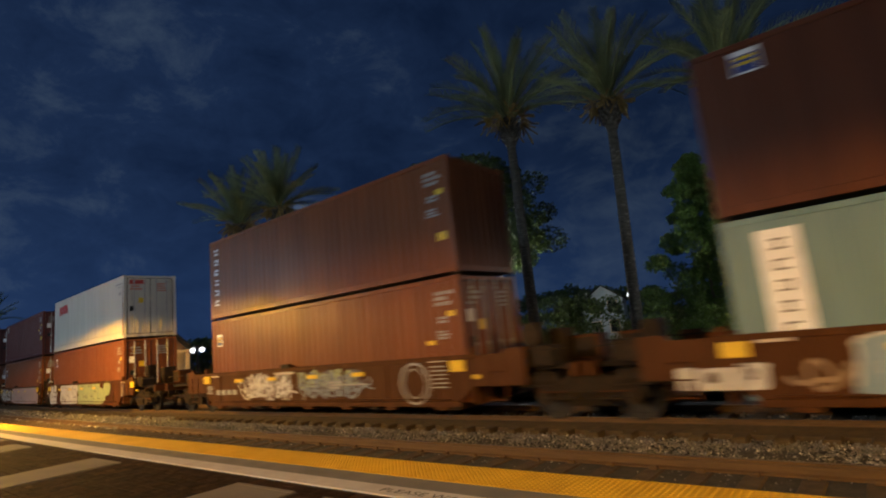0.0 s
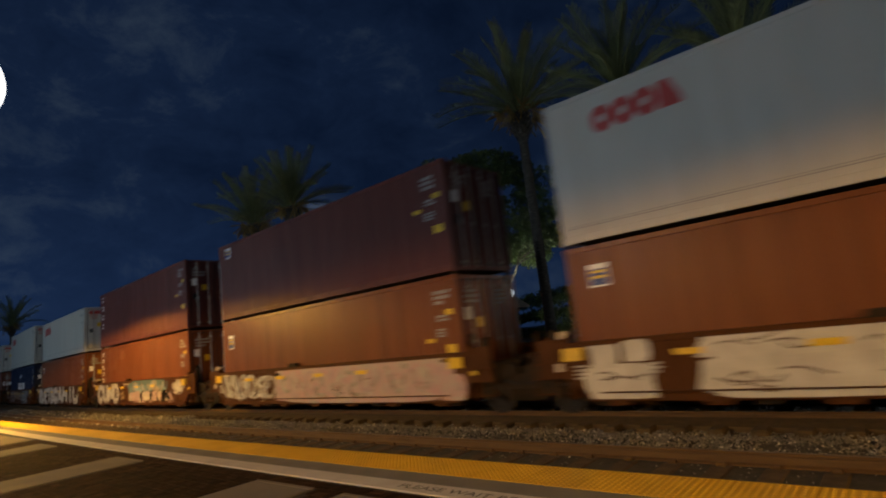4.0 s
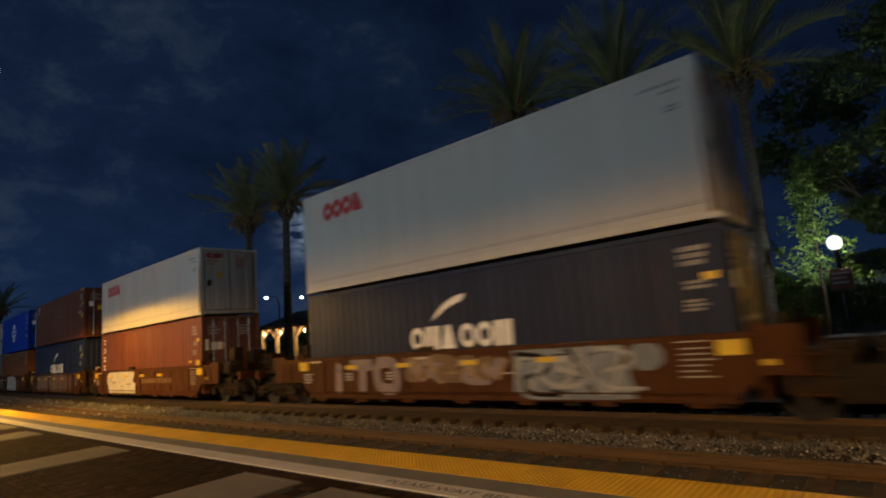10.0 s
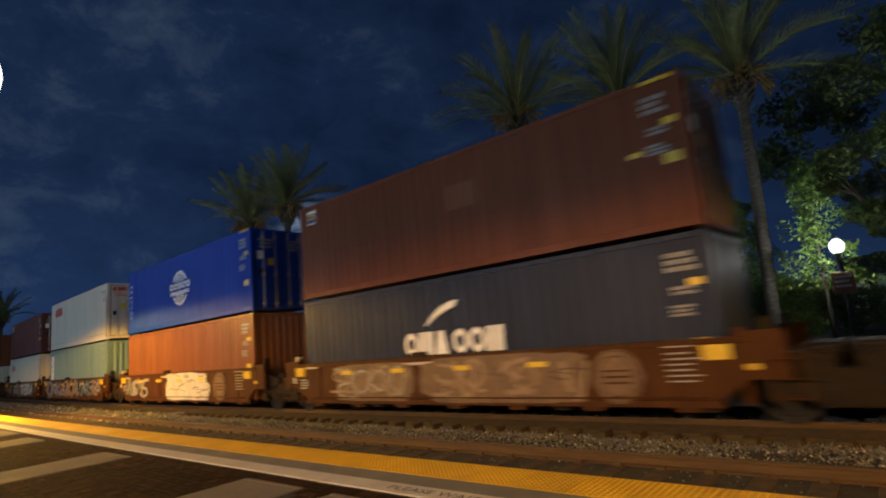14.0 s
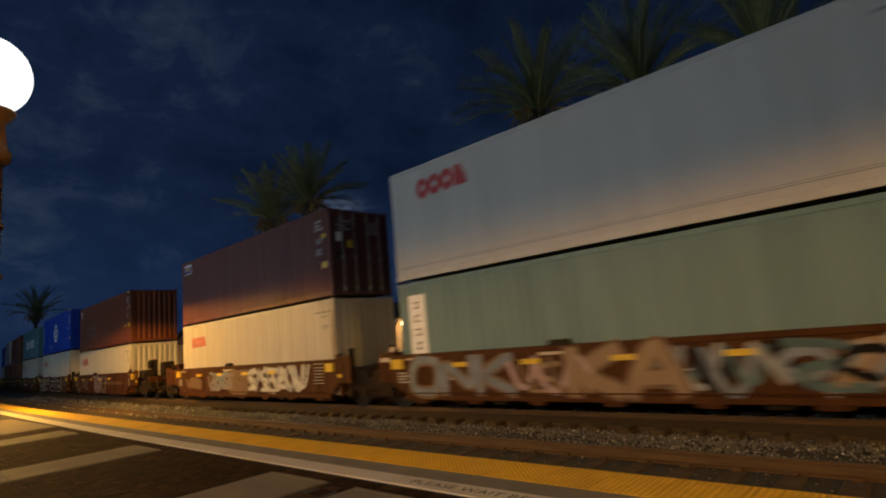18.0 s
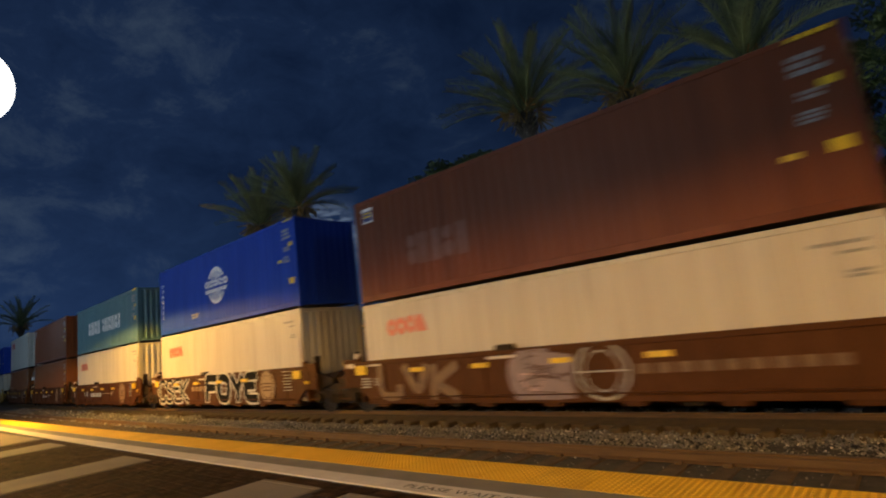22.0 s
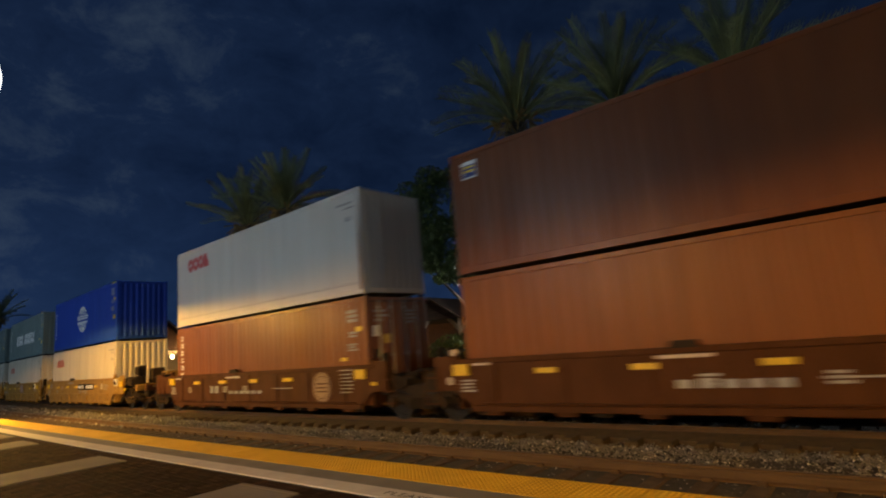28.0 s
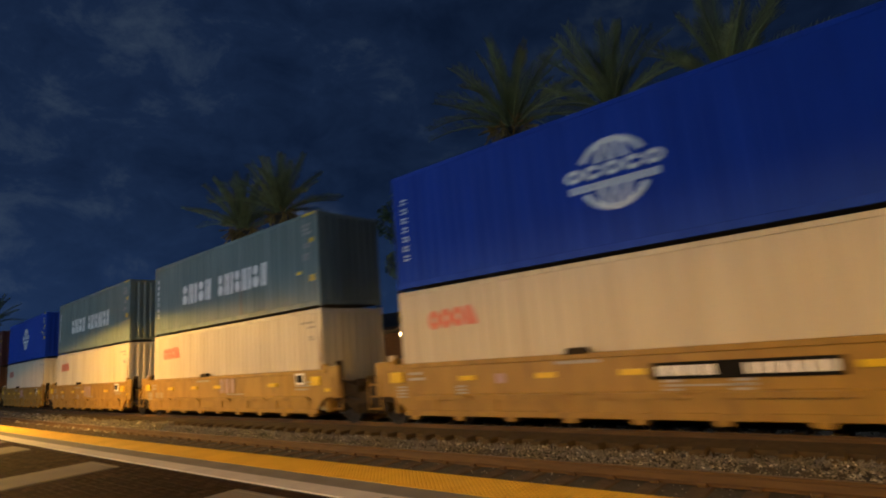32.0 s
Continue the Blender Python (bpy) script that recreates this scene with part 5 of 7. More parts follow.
        if left_gap <= 2.0:
            px, pw, pz, ph = (-half - 0.56, 0.38, 1.27, 0.12) if rng.random() < 0.6 else (-half - 0.30, 0.14, 0.88, 0.16)
            part("data_plate", Geo().box(px, px + pw, yo - 0.012, yo + 0.012, pz, pz + ph), PALE_PLATE, car, "pale data plate")
    else:
        s = [bar(half - 1.32 + rng.uniform(0, 0.04), 1.16 - 0.10 * k, rng.uniform(0.40, 0.80), 0.04) for k in range(3)]
        s += [bar(-half + 0.5, 1.25 - 0.13 * k, rng.uniform(0.3, 0.55), 0.06) for k in range(2)] + [bar(-1.55, top - 0.17, 0.95, 0.06)]
        decal("stencil_bar", s, STENCIL, car, yo - 0.002)
    if left_gap <= 2.0:
        part("guide_cap", Geo().cbox(-half - 0.20, -half - 0.02, -HALF_W + 0.0, -HALF_W + 0.17, top + 0.10, top + 0.25, 0.02), PALE_PLATE, car, "worn pale tip of the corner guide")
    s = [bar(-half + 0.10, 0.72 + 0.075 * k, rng.uniform(0.3, 0.42), 0.04) for k in range(4)]
    for k in range(rng.choice((2, 3))):
        x = -half + rng.uniform(0.5, 2 * half - 3.5)
        s += [bar(x, 0.78 + 0.075 * q, rng.uniform(0.24, 0.34), 0.045) for q in range(3)]
    s += [bar(0.6 + rng.uniform(-1, 1), 0.86, rng.uniform(0.9, 1.5), 0.03)]
    decal("stencil_bar", s, STENCIL, car, yo - 0.002)
    for n, (kind, x0, x1, low, high, colour, extra) in enumerate(paint_jobs):
        yy = yo - 0.004 - 0.003 * (n % 3)
        if kind == "tag":
            part("graffiti", scribble(x0, x1, low, high, rng, 0.11 if high - low > 0.7 else 0.08), SPRAY[colour], car, "sprayed looping graffiti strokes", at=pose(0, yy - 0.004, 0))
        elif kind == "fine":
            for k in range(extra):
                part("graffiti", scribble(x0 + 0.1 * k, x1 - 0.15 * k, low + 0.05 * (k % 2), high - 0.08 * (k % 3), rng, 0.045, rng.uniform(0.4, 0.75)), SPRAY[colour], car, "thin looping sprayed strokes", at=pose(0, yy - 0.004 - 0.003 * k, 0))
        elif kind == "word":
            text, edge, weight = extra
            sprayed_word(car, yy, text, x0, x1, low, high, colour, edge, weight, rng)
        elif kind == "wild":
            wild_strokes(car, yy, x0, x1, low, high, colour, extra, rng)
        elif kind == "field":
            decal("graffiti", [blob(x0, x1, low, high, rng)], SPRAY[colour], car, yy, "filled patch of sprayed paint")
            for k in range(2 * extra):
                px, pz = rng.uniform(x0 + 0.2, x1 - 0.5), (low + high) / 2 + rng.gauss(0, 0.16) * (high - low)
                line = ribbon(Geo(), rounded([Vector((px, pz)), Vector((px + 0.2, pz + rng.uniform(-0.12, 0.12))), Vector((px + rng.uniform(0.3, 0.7), pz + rng.uniform(-0.1, 0.1)))]), rng.uniform(0.016, 0.034))
                part("graffiti_line", line.raw("graffiti_line"), SPRAY["black" if colour == "steel" else "rust"], car, at=pose(0, yy - 0.008, 0))
        elif kind == "blot":
            decal("graffiti", [oval(x0, low, x1, high, 24)], SPRAY[colour], car, yy, "round blot of sprayed paint")
        elif kind in ("bubble", "cloud"):
            sprayed(car, yy, kind, x0, x1, low, high, colour, extra, rng)
        elif kind == "disc":
            decal("worn_emblem", [oval(x0, low, high, high, 32)], SPRAY[colour], car, yy, "worn round emblem")
            decal("emblem_bar", [arc_band(x0, low, high * 0.72, high * 0.77, 0, 6.2, 20), arc_band(x0, low, high * 0.93, high * 0.96, 0, 6.2, 20)] + [bar(x0 - high * 0.55, low - 0.03 + dz, high * 1.1, 0.04) for dz in (-0.11, 0.0, 0.11)], WELL[style], car, yy - 0.004)
        elif kind == "ring":
            decal("worn_emblem", [arc_band(x0, low, high * 0.9, high, 0, 6.25, 24), arc_band(x0, low, high * 0.66, high * 0.71, 0, 6.25, 24)], STENCIL, car, yy, "worn round emblem")
        elif kind == "sign":
            decal("sign_plate", [bar(x0, low, x1 - x0, high - low)], SPRAY["black"], car, yy, "black name plate with pale bars")
            w = (x1 - x0 - 0.3) / 2
            decal("sign_bar", [bar(x0 + 0.1 + i * w / 5, low + 0.06, w / 5 * 0.7, high - low - 0.12) for i in range(4)] + [bar(x0 + 0.25 + w + i * w / 7, low + 0.06, w / 7 * 0.7, high - low - 0.12) for i in range(7)], WHITE_MARK, car, yy - 0.004)
        elif kind == "letters":
            mark_letters(car, yy, x0, low, [0.28] * extra, high - low, SPRAY[colour], "painted block letter bars", 0.09)
    return car


def add_bogie(car, x):
    b = part("bogie", shared(("bogie",), bogie_frame), DARK_IRON, car, at=pose(x, 0, 0))
    for k in (-0.89, 0.89):
        w = part("wheelset", shared(("wheelset",), wheelset), WHEEL_STEEL, b)
        BOGIES.append((w, k))
    return b


HIGH, LOW_BOX = 2.945, 2.72
TOPS = {0: 5.95, 1: 5.93, 2: 6.05, 3: 5.88, 4: 5.99, 5: 5.72, 6: 6.03, 7: 5.74, 8: 5.93, 9: 6.0, 10: 6.03, 11: 5.86, 12: 5.62, 13: 6.03, 14: 5.80, 16: 6.10, 17: 6.03}
PLATES = {2: 1.5, 7: 0.05, 17: 1.25}
WORDS = (0.42, 0.42, 0.22, 0.46, 0.44, -0.38, 0.34, 0.38, 0.19, 0.36, 0.36, 0.19, 0.40, 0.36)
RED_HIGH = ("red", -4.90, -0.66, 1.02)
RED_LOW = ("palered", -4.95, 2.15, 0.85)
NAME_LOW = (("name", -1.62, 1.10, 0.56), ("swoosh", -0.9, 1.78))
TALL = {"brown": "brown", "oxide": "red-brown", "maroon": "dark maroon", "plum": "glossy plum-brown", "russet": "dark russet", "brick": "faded brick-red", "white": "white", "cream": "dirty white", "navy": "dark navy blue", "blue": "bright blue", "green": "grey-green", "teal": "teal green", "slate": "faded grey-teal"}

# middle of each unit along the train, then upper and lower box: paint, height, ends, marks; wagon; graffiti
UNITS = [
    (3.82, ("russet", HIGH, "door", [("label", -5.25, 2.35, 0.42, 0.42)]), ("green", HIGH, "wall", [("panel", -5.4, 0.9, 0.6, 1.8)]), "brown",
     [("bubble", -6.9, -5.6, 0.5, 1.0, "white", "rust"), ("tag", -5.3, -3.2, 0.45, 1.1, "tan", ""), ("cloud", -4.4, -0.6, 0.4, 1.35, "sky", "white"), ("tag", 0, 4.5, 0.5, 1.2, "white", "")]),
    (-13.13, ("brown", HIGH, "wall", [("column", -5.55, 2.35, 6, 0.26, 0.26)]), ("brown", HIGH, "door", [("label", -5.5, 2.0, 0.34, 0.42)]), "brown",
     [("fine", -3.8, -0.3, 0.42, 1.36, "white", 3), ("fine", -3.3, -0.8, 0.75, 1.40, "white", 2), ("fine", -0.6, 2.9, 0.45, 1.42, "steel", 3), ("fine", -0.4, 2.4, 0.7, 1.42, "lime", 2), ("letters", -5.3, 0, 0.68, 0.84, "grey", 4), ("ring", 4.4, 0, 0.84, 0.50, "", "")]),
    (-33.06, ("white", LOW_BOX, "smooth_door", [RED_HIGH]), ("brown", HIGH, "door", [("label", -5.45, 2.1, 0.4, 0.45)]), "brown",
     [("field", -5.75, -4.4, 0.33, 0.98, "white", 2), ("field", -5.6, -5.05, 0.9, 1.40, "white", 0), ("field", -4.95, -4.45, 1.0, 1.40, "white", 0), ("field", -3.6, -0.4, 0.33, 1.06, "white", 4), ("field", -3.65, -0.45, 0.98, 1.42, "white", 3), ("field", -0.35, 3.9, 0.33, 1.15, "lime", 4), ("field", -0.3, 3.3, 1.0, 1.43, "lime", 5), ("blot", 4.25, 0.50, 1.10, 0.36, "lime", "")]),
    (-47.4, ("maroon", HIGH, "door", [("label", -5.4, 2.3, 0.4, 0.38)]), ("brown", HIGH, "door", [("label", -5.45, 1.9, 0.36, 0.5)]), "brown",
     [("wild", -5.5, -2.3, 0.36, 1.36, ("stone", "white", "grey"), 0.12), ("field", -2.1, 5.7, 0.32, 1.41, "mottle", 5), ("wild", -1.9, 5.4, 0.42, 1.3, ("pink", "mottle", "stone", "mottle"), 0.10), ("field", 5.2, 6.0, 0.34, 0.95, "mottle", 0)]),
    (-61.9, ("maroon", HIGH, "door", [("column", -5.55, 2.5, 4, 0.3, 0.34)]), ("brown", HIGH, "door", [("column", -5.6, 2.5, 6, 0.28, 0.24), ("patch", -2.6, 2.2, 0.5, 0.4, "oxide")]), "brown",
     [("word", -5.7, -2.35, 0.36, 1.36, "white", ("CUNO", "rust", 0.26)), ("fine", -2.2, -1.3, 0.45, 1.05, "tan", 2), ("field", -0.75, 3.8, 0.70, 1.41, "teal", 2), ("wild", -0.7, 3.9, 0.75, 1.40, ("sky", "teal", "stone"), 0.17), ("wild", -0.7, 4.5, 0.34, 0.98, ("pink", "white", "pink", "black"), 0.20), ("fine", 4.5, 6.0, 0.75, 1.4, "white", 4)]),
    (-76.55, ("white", LOW_BOX, "smooth_door", [RED_HIGH]), ("brown", HIGH, "door", [("label", -5.5, 2.1, 0.36, 0.42)]), "brown",
     [("word", -5.75, -1.3, 0.32, 1.42, "white", ("RUETS", "black", 0.30)), ("word", -1.25, 5.2, 0.32, 1.45, "white", ("CAHIL", "black", 0.40))]),
    (-91.16, ("white", LOW_BOX, "smooth_door", [RED_HIGH]), ("navy", HIGH, "door", list(NAME_LOW)), "brown",
     [("word", -4.9, -1.9, 0.40, 1.34, "lilac", ("ITO", "", 0.30)), ("wild", -1.6, 1.3, 0.6, 1.38, ("cut", "lilac", "tan"), 0.16), ("field", 1.55, 4.1, 0.33, 1.0, "steel", 4), ("field", 1.5, 2.3, 0.85, 1.38, "steel", 1), ("field", 2.2, 3.9, 0.95, 1.43, "steel", 4), ("wild", 1.7, 3.9, 0.38, 1.36, ("grey", "black", "steel", "grey"), 0.085), ("blot", 4.35, 0.32, 1.12, 0.26, "steel", "")]),
    (-109.5, ("white", LOW_BOX, "smooth_door", [RED_HIGH]), ("plum", HIGH, "door", [("column", -5.5, 2.4, 4, 0.3, 0.3)]), "brown",
     [("field", -4.2, -0.75, 0.33, 1.40, "white", 3), ("field", -1.2, -0.5, 0.33, 0.85, "white", 0), ("letters", 0.3, 0, 0.80, 1.0, "cut", 9)]),
    (-124.05, ("brick", HIGH, "door", [("label", -5.5, 2.3, 0.42, 0.42), ("patch", 0.2, 1.5, 0.9, 0.6, "brown")]), ("navy", HIGH, "wall", list(NAME_LOW)), "brown",
     [("field", -4.3, -1.3, 0.36, 1.36, "cut", 3), ("wild", -4.2, -1.4, 0.4, 1.32, ("tan", "stone", "tan"), 0.07), ("field", -0.9, 3.4, 0.34, 1.38, "cut", 3), ("wild", -0.8, 3.3, 0.4, 1.34, ("tan", "cut", "tan"), 0.09), ("disc", 4.0, 0, 0.85, 0.5, "cut", "")]),
    (-138.46, ("blue", HIGH, "door", [("ring", 0.0, 1.55, 0.74), ("column", -5.6, 2.2, 7, 0.16, 0.17)]), ("oxide", HIGH, "wall", []), "brown",
     [("wild", -5.4, -3.2, 0.38, 1.34, ("grey", "teal", "tan", "stone"), 0.14), ("field", -0.95, 1.15, 0.33, 1.15, "white", 3), ("field", -0.9, 2.0, 1.0, 1.41, "white", 4), ("field", 1.0, 2.9, 0.33, 1.05, "white", 3), ("field", 1.9, 2.7, 0.95, 1.43, "white", 1), ("disc", 3.75, 0, 0.85, 0.5, "cut", "")]),
    (-153.05, ("white", LOW_BOX, "smooth_door", [RED_HIGH]), ("green", HIGH, "wall", [("panel", -5.55, 0.7, 0.6, 1.9)]), "brown",
     [("word", -5.5, -2.2, 0.38, 1.36, "steel", ("ONK", "cut", 0.20)), ("wild", -2.1, -0.3, 0.36, 1.3, ("pink", "cut", "tan"), 0.12), ("word", -0.9, 1.5, 0.36, 1.40, "tan", ("KA", "cut", 0.26)), ("wild", 1.0, 4.4, 0.36, 1.38, ("steel", "teal", "grey", "black"), 0.15), ("wild", 3.9, 5.6, 0.45, 1.40, ("tan", "lilac", "stone"), 0.18)]),
    (-167.42, ("maroon", HIGH, "door", [("label", -5.6, 2.25, 0.75, 0.42)]), ("cream", HIGH, "wall", [RED_LOW]), "brown",
     [("wild", -4.9, -3.6, 0.5, 1.1, ("cut",), 0.16), ("wild", -2.6, -0.9, 0.36, 1.3, ("lilac", "steel"), 0.14), ("field", -1.0, 0.6, 0.36, 1.3, "cut", 1), ("wild", 0.7, 4.4, 0.36, 1.40, ("white", "white", "grey", "white"), 0.14)]),
    (-186.2, ("brick", HIGH, "wall", [("label", -5.55, 2.25, 0.4, 0.42), ("ghost", -3.9, 0.75, 5, 0.8)]), ("cream", 2.61, "wall", [("palered", -4.95, 1.9, 0.85)]), "brown",
     [("word", -5.3, -2.4, 0.36, 1.3, "cut", ("LVK", "", 0.24)), ("field", -0.95, 0.60, 0.34, 1.30, "lilac", 6), ("field", -0.75, 0.1, 0.9, 1.40, "lilac", 2), ("fine", -0.85, 0.5, 0.45, 1.3, "pink", 3), ("ring", 1.2, 0, 0.88, 0.56, "", ""), ("letters", 1.9, 0, 0.80, 0.98, "cut", 9)]),
    (-200.7, ("blue", HIGH, "wall", [("ring", 0.0, 1.55, 0.74), ("column", -5.6, 2.2, 7, 0.16, 0.17), ("print", -2.4, 0.55, 0.7, 0.08)]), ("cream", HIGH, "wall", [RED_LOW]), "brown",
     [("word", -5.7, -2.5, 0.36, 1.38, "black", ("CSEK", "white", 0.13)), ("word", -0.85, 3.3, 0.36, 1.40, "black", ("FOYE", "white", 0.27)), ("disc", 3.9, 0, 0.88, 0.52, "tan", ""), ("letters", -2.2, 0, 0.82, 1.0, "tan", 5)]),
    (-215.2, ("teal", HIGH, "wall", [("words", -3.2, 1.0, WORDS, 0.78)]), ("cream", HIGH, "wall", [RED_LOW]), "brown",
     [("disc", 3.9, 0, 0.88, 0.52, "tan", ""), ("letters", -1.95, 0, 0.72, 0.92, "white", 6), ("letters", -2.9, 0, 0.75, 1.05, "grey", 1)]),
    (-229.75, ("brown", HIGH, "wall", [("label", -5.55, 2.25, 0.4, 0.42)]), ("oxide", HIGH, "wall", []), "brown",
     [("disc", 3.9, 0, 0.88, 0.52, "tan", ""), ("letters", -1.25, 0, 0.74, 0.88, "grey", 5)]),
    (-244.5, ("white", LOW_BOX, "smooth_wall", [RED_HIGH]), ("oxide", HIGH, "door", [("column", -5.55, 2.45, 7, 0.2, 0.2)]), "brown",
     [("disc", 4.05, 0, 0.88, 0.43, "tan", ""), ("letters", -1.3, 0, 0.72, 0.82, "grey", 6), ("letters", -2.7, 0, 0.75, 1.0, "grey", 2)]),
    (-263.0, ("blue", HIGH, "wall", [("ring", 0.1, 1.55, 0.74), ("column", -5.6, 2.2, 7, 0.16, 0.17)]), ("cream", HIGH, "wall", [RED_LOW]), "yellow",
     [("sign", 0.35, 3.15, 0.98, 1.27, "", ""), ("letters", -3.0, 0, 1.0, 1.2, "pink", 1), ("letters", 4.4, 0, 0.98, 1.25, "white", 1)]),
    (-277.6, ("slate", HIGH, "wall", [("words", -3.2, 1.0, WORDS, 0.78), ("column", -5.6, 2.2, 7, 0.16, 0.17)]), ("cream", HIGH, "wall", [RED_LOW]), "yellow",
     [("letters", 0.2, 0, 0.92, 1.4, "pink", 3)]),
    (-291.9, ("slate", HIGH, "wall", [("words", -3.2, 1.0, WORDS, 0.78), ("column", -5.6, 2.2, 7, 0.16, 0.17)]), ("cream", HIGH, "wall", [RED_LOW]), "yellow",
     [("letters", 0.2, 0, 0.92, 1.4, "pink", 3)]),
    (-306.4, ("blue", HIGH, "wall", [("ring", 0.1, 1.55, 0.74)]), ("cream", HIGH, "wall", [RED_LOW]), "yellow", [("letters", 0.2, 0, 0.92, 1.4, "pink", 3)]),
    (-321.0, ("maroon", HIGH, "wall", []), ("oxide", HIGH, "wall", []), "yellow", []),
]
TRAIN = []


def build_train():
    gaps = []
    for a, b in zip(UNITS, UNITS[1:]):
        gaps.append((a[0] - b[0]) * SCALE - BOX_L)
    for i, (mid, up, lo, style, jobs) in enumerate(UNITS):
        right, left = (gaps[i - 1] if i else 3.1), (gaps[i] if i < len(gaps) else 3.1)

        def reach(g):
            return (g - 0.32) / 2 - (0.45 if g > 6.2 else 0.02)

        car = well_car(style, reach(left), reach(right), f"{style}-painted steel well wagon{' with sprayed graffiti' if style == 'brown' else ''} carrying two stacked containers", jobs, 50 + i, PLATES.get(i, -0.3 if right <= 6.2 and i else 0.85))
        if left > 6.2:
            add_bogie(car, -(BOX_L / 2 + 1.85))
        else:
            add_bogie(car, -(BOX_L + left) / 2)
        if right > 6.2 or i == 0:
            add_bogie(car, BOX_L / 2 + 1.85)
        TRAIN.append((car, mid * SCALE, RAIL_TOP))
        boxes = []
        for level, (code, H, ends, marks) in (("lower", lo), ("upper", up)):
            if level == "upper":
                H = round(TOPS.get(i, 5.95) - (RAIL_TOP + 0.362 + lo[1] + GAP), 2)
            kind = "smooth-sided" if ends.startswith("smooth") else "corrugated"
            where = "standing in a rail wagon's well" if level == "lower" else f"stacked on a {TALL[lo[0]]} one"
            boxes.append(container(code, H, ends, f"{TALL[code]} {kind} shipping container {where}", marks, None, 300 + 2 * i + (level == "upper"), level == "upper"))
        TRAIN.append((boxes[0], mid * SCALE, RAIL_TOP + 0.362))
        TRAIN.append((boxes[1], mid * SCALE, RAIL_TOP + 0.362 + lo[1] + GAP))


def train_pose(start, z, t):
    x = start + travelled(t)
    return pose(x, TRACK_FAR + bend(x), z, 0, 0, math.degrees(math.atan(2 * BEND * x)))


def motions():
    times = [0.5 * k for k in range(65)]
    for ob, start, z in TRAIN:
        walk(ob, [(t, train_pose(start, z, t)) for t in times])
    turns = [k / 15 for k in range(481)]
    for w, k in BOGIES:
        walk(w, [(t, pose(k, 0, 0.42, 0, math.degrees(travelled(t) / 0.42) % 360.0, 0)) for t in turns])


# ---------------------------------------------------------------- beyond the tracks
def frond_mesh(name, length, droop, seed):
    """A feather leaf: a stalk that arches out along +x and narrow leaflets in two rows."""
    rng = random.Random(seed)
    g, pts = Geo(), []
    n = 12
    for i in range(n + 1):
        s = i / n
        pts.append((length * (s - 0.10 * droop * s * s), 0, length * (0.06 * s - 0.42 * droop * s ** 2.2)))
    g.tube(pts, [0.055 * (1 - 0.85 * i / n) + 0.006 for i in range(n + 1)], 5)
    m = 66
    for i in range(m):
        s = 0.16 + 0.84 * i / (m - 1)
        f = s * n
        k = min(int(f), n - 1)
        p = Vector(pts[k]).lerp(Vector(pts[k + 1]), f - k)
        reach = length * 0.125 * (0.35 + math.sin(math.pi * min(1, 0.12 + s * 0.84)) ** 0.6) * rng.uniform(0.85, 1.1)
        for side in (-1, 1):
            tip = p + Vector((reach * 0.78, side * reach * 0.55, reach * rng.uniform(-0.30, 0.26)))
            w = 0.0165
            g.add([p + Vector((-w, 0, 0)), p + Vector((w, 0, 0)), tip.lerp(p, 0.4) + Vector((w * 0.8, 0, 0.01)), tip, tip.lerp(p, 0.4) + Vector((-w * 0.8, 0, 0.01))], [(0, 1, 2, 3, 4)])
    return g.raw(name)


FRONDS = []


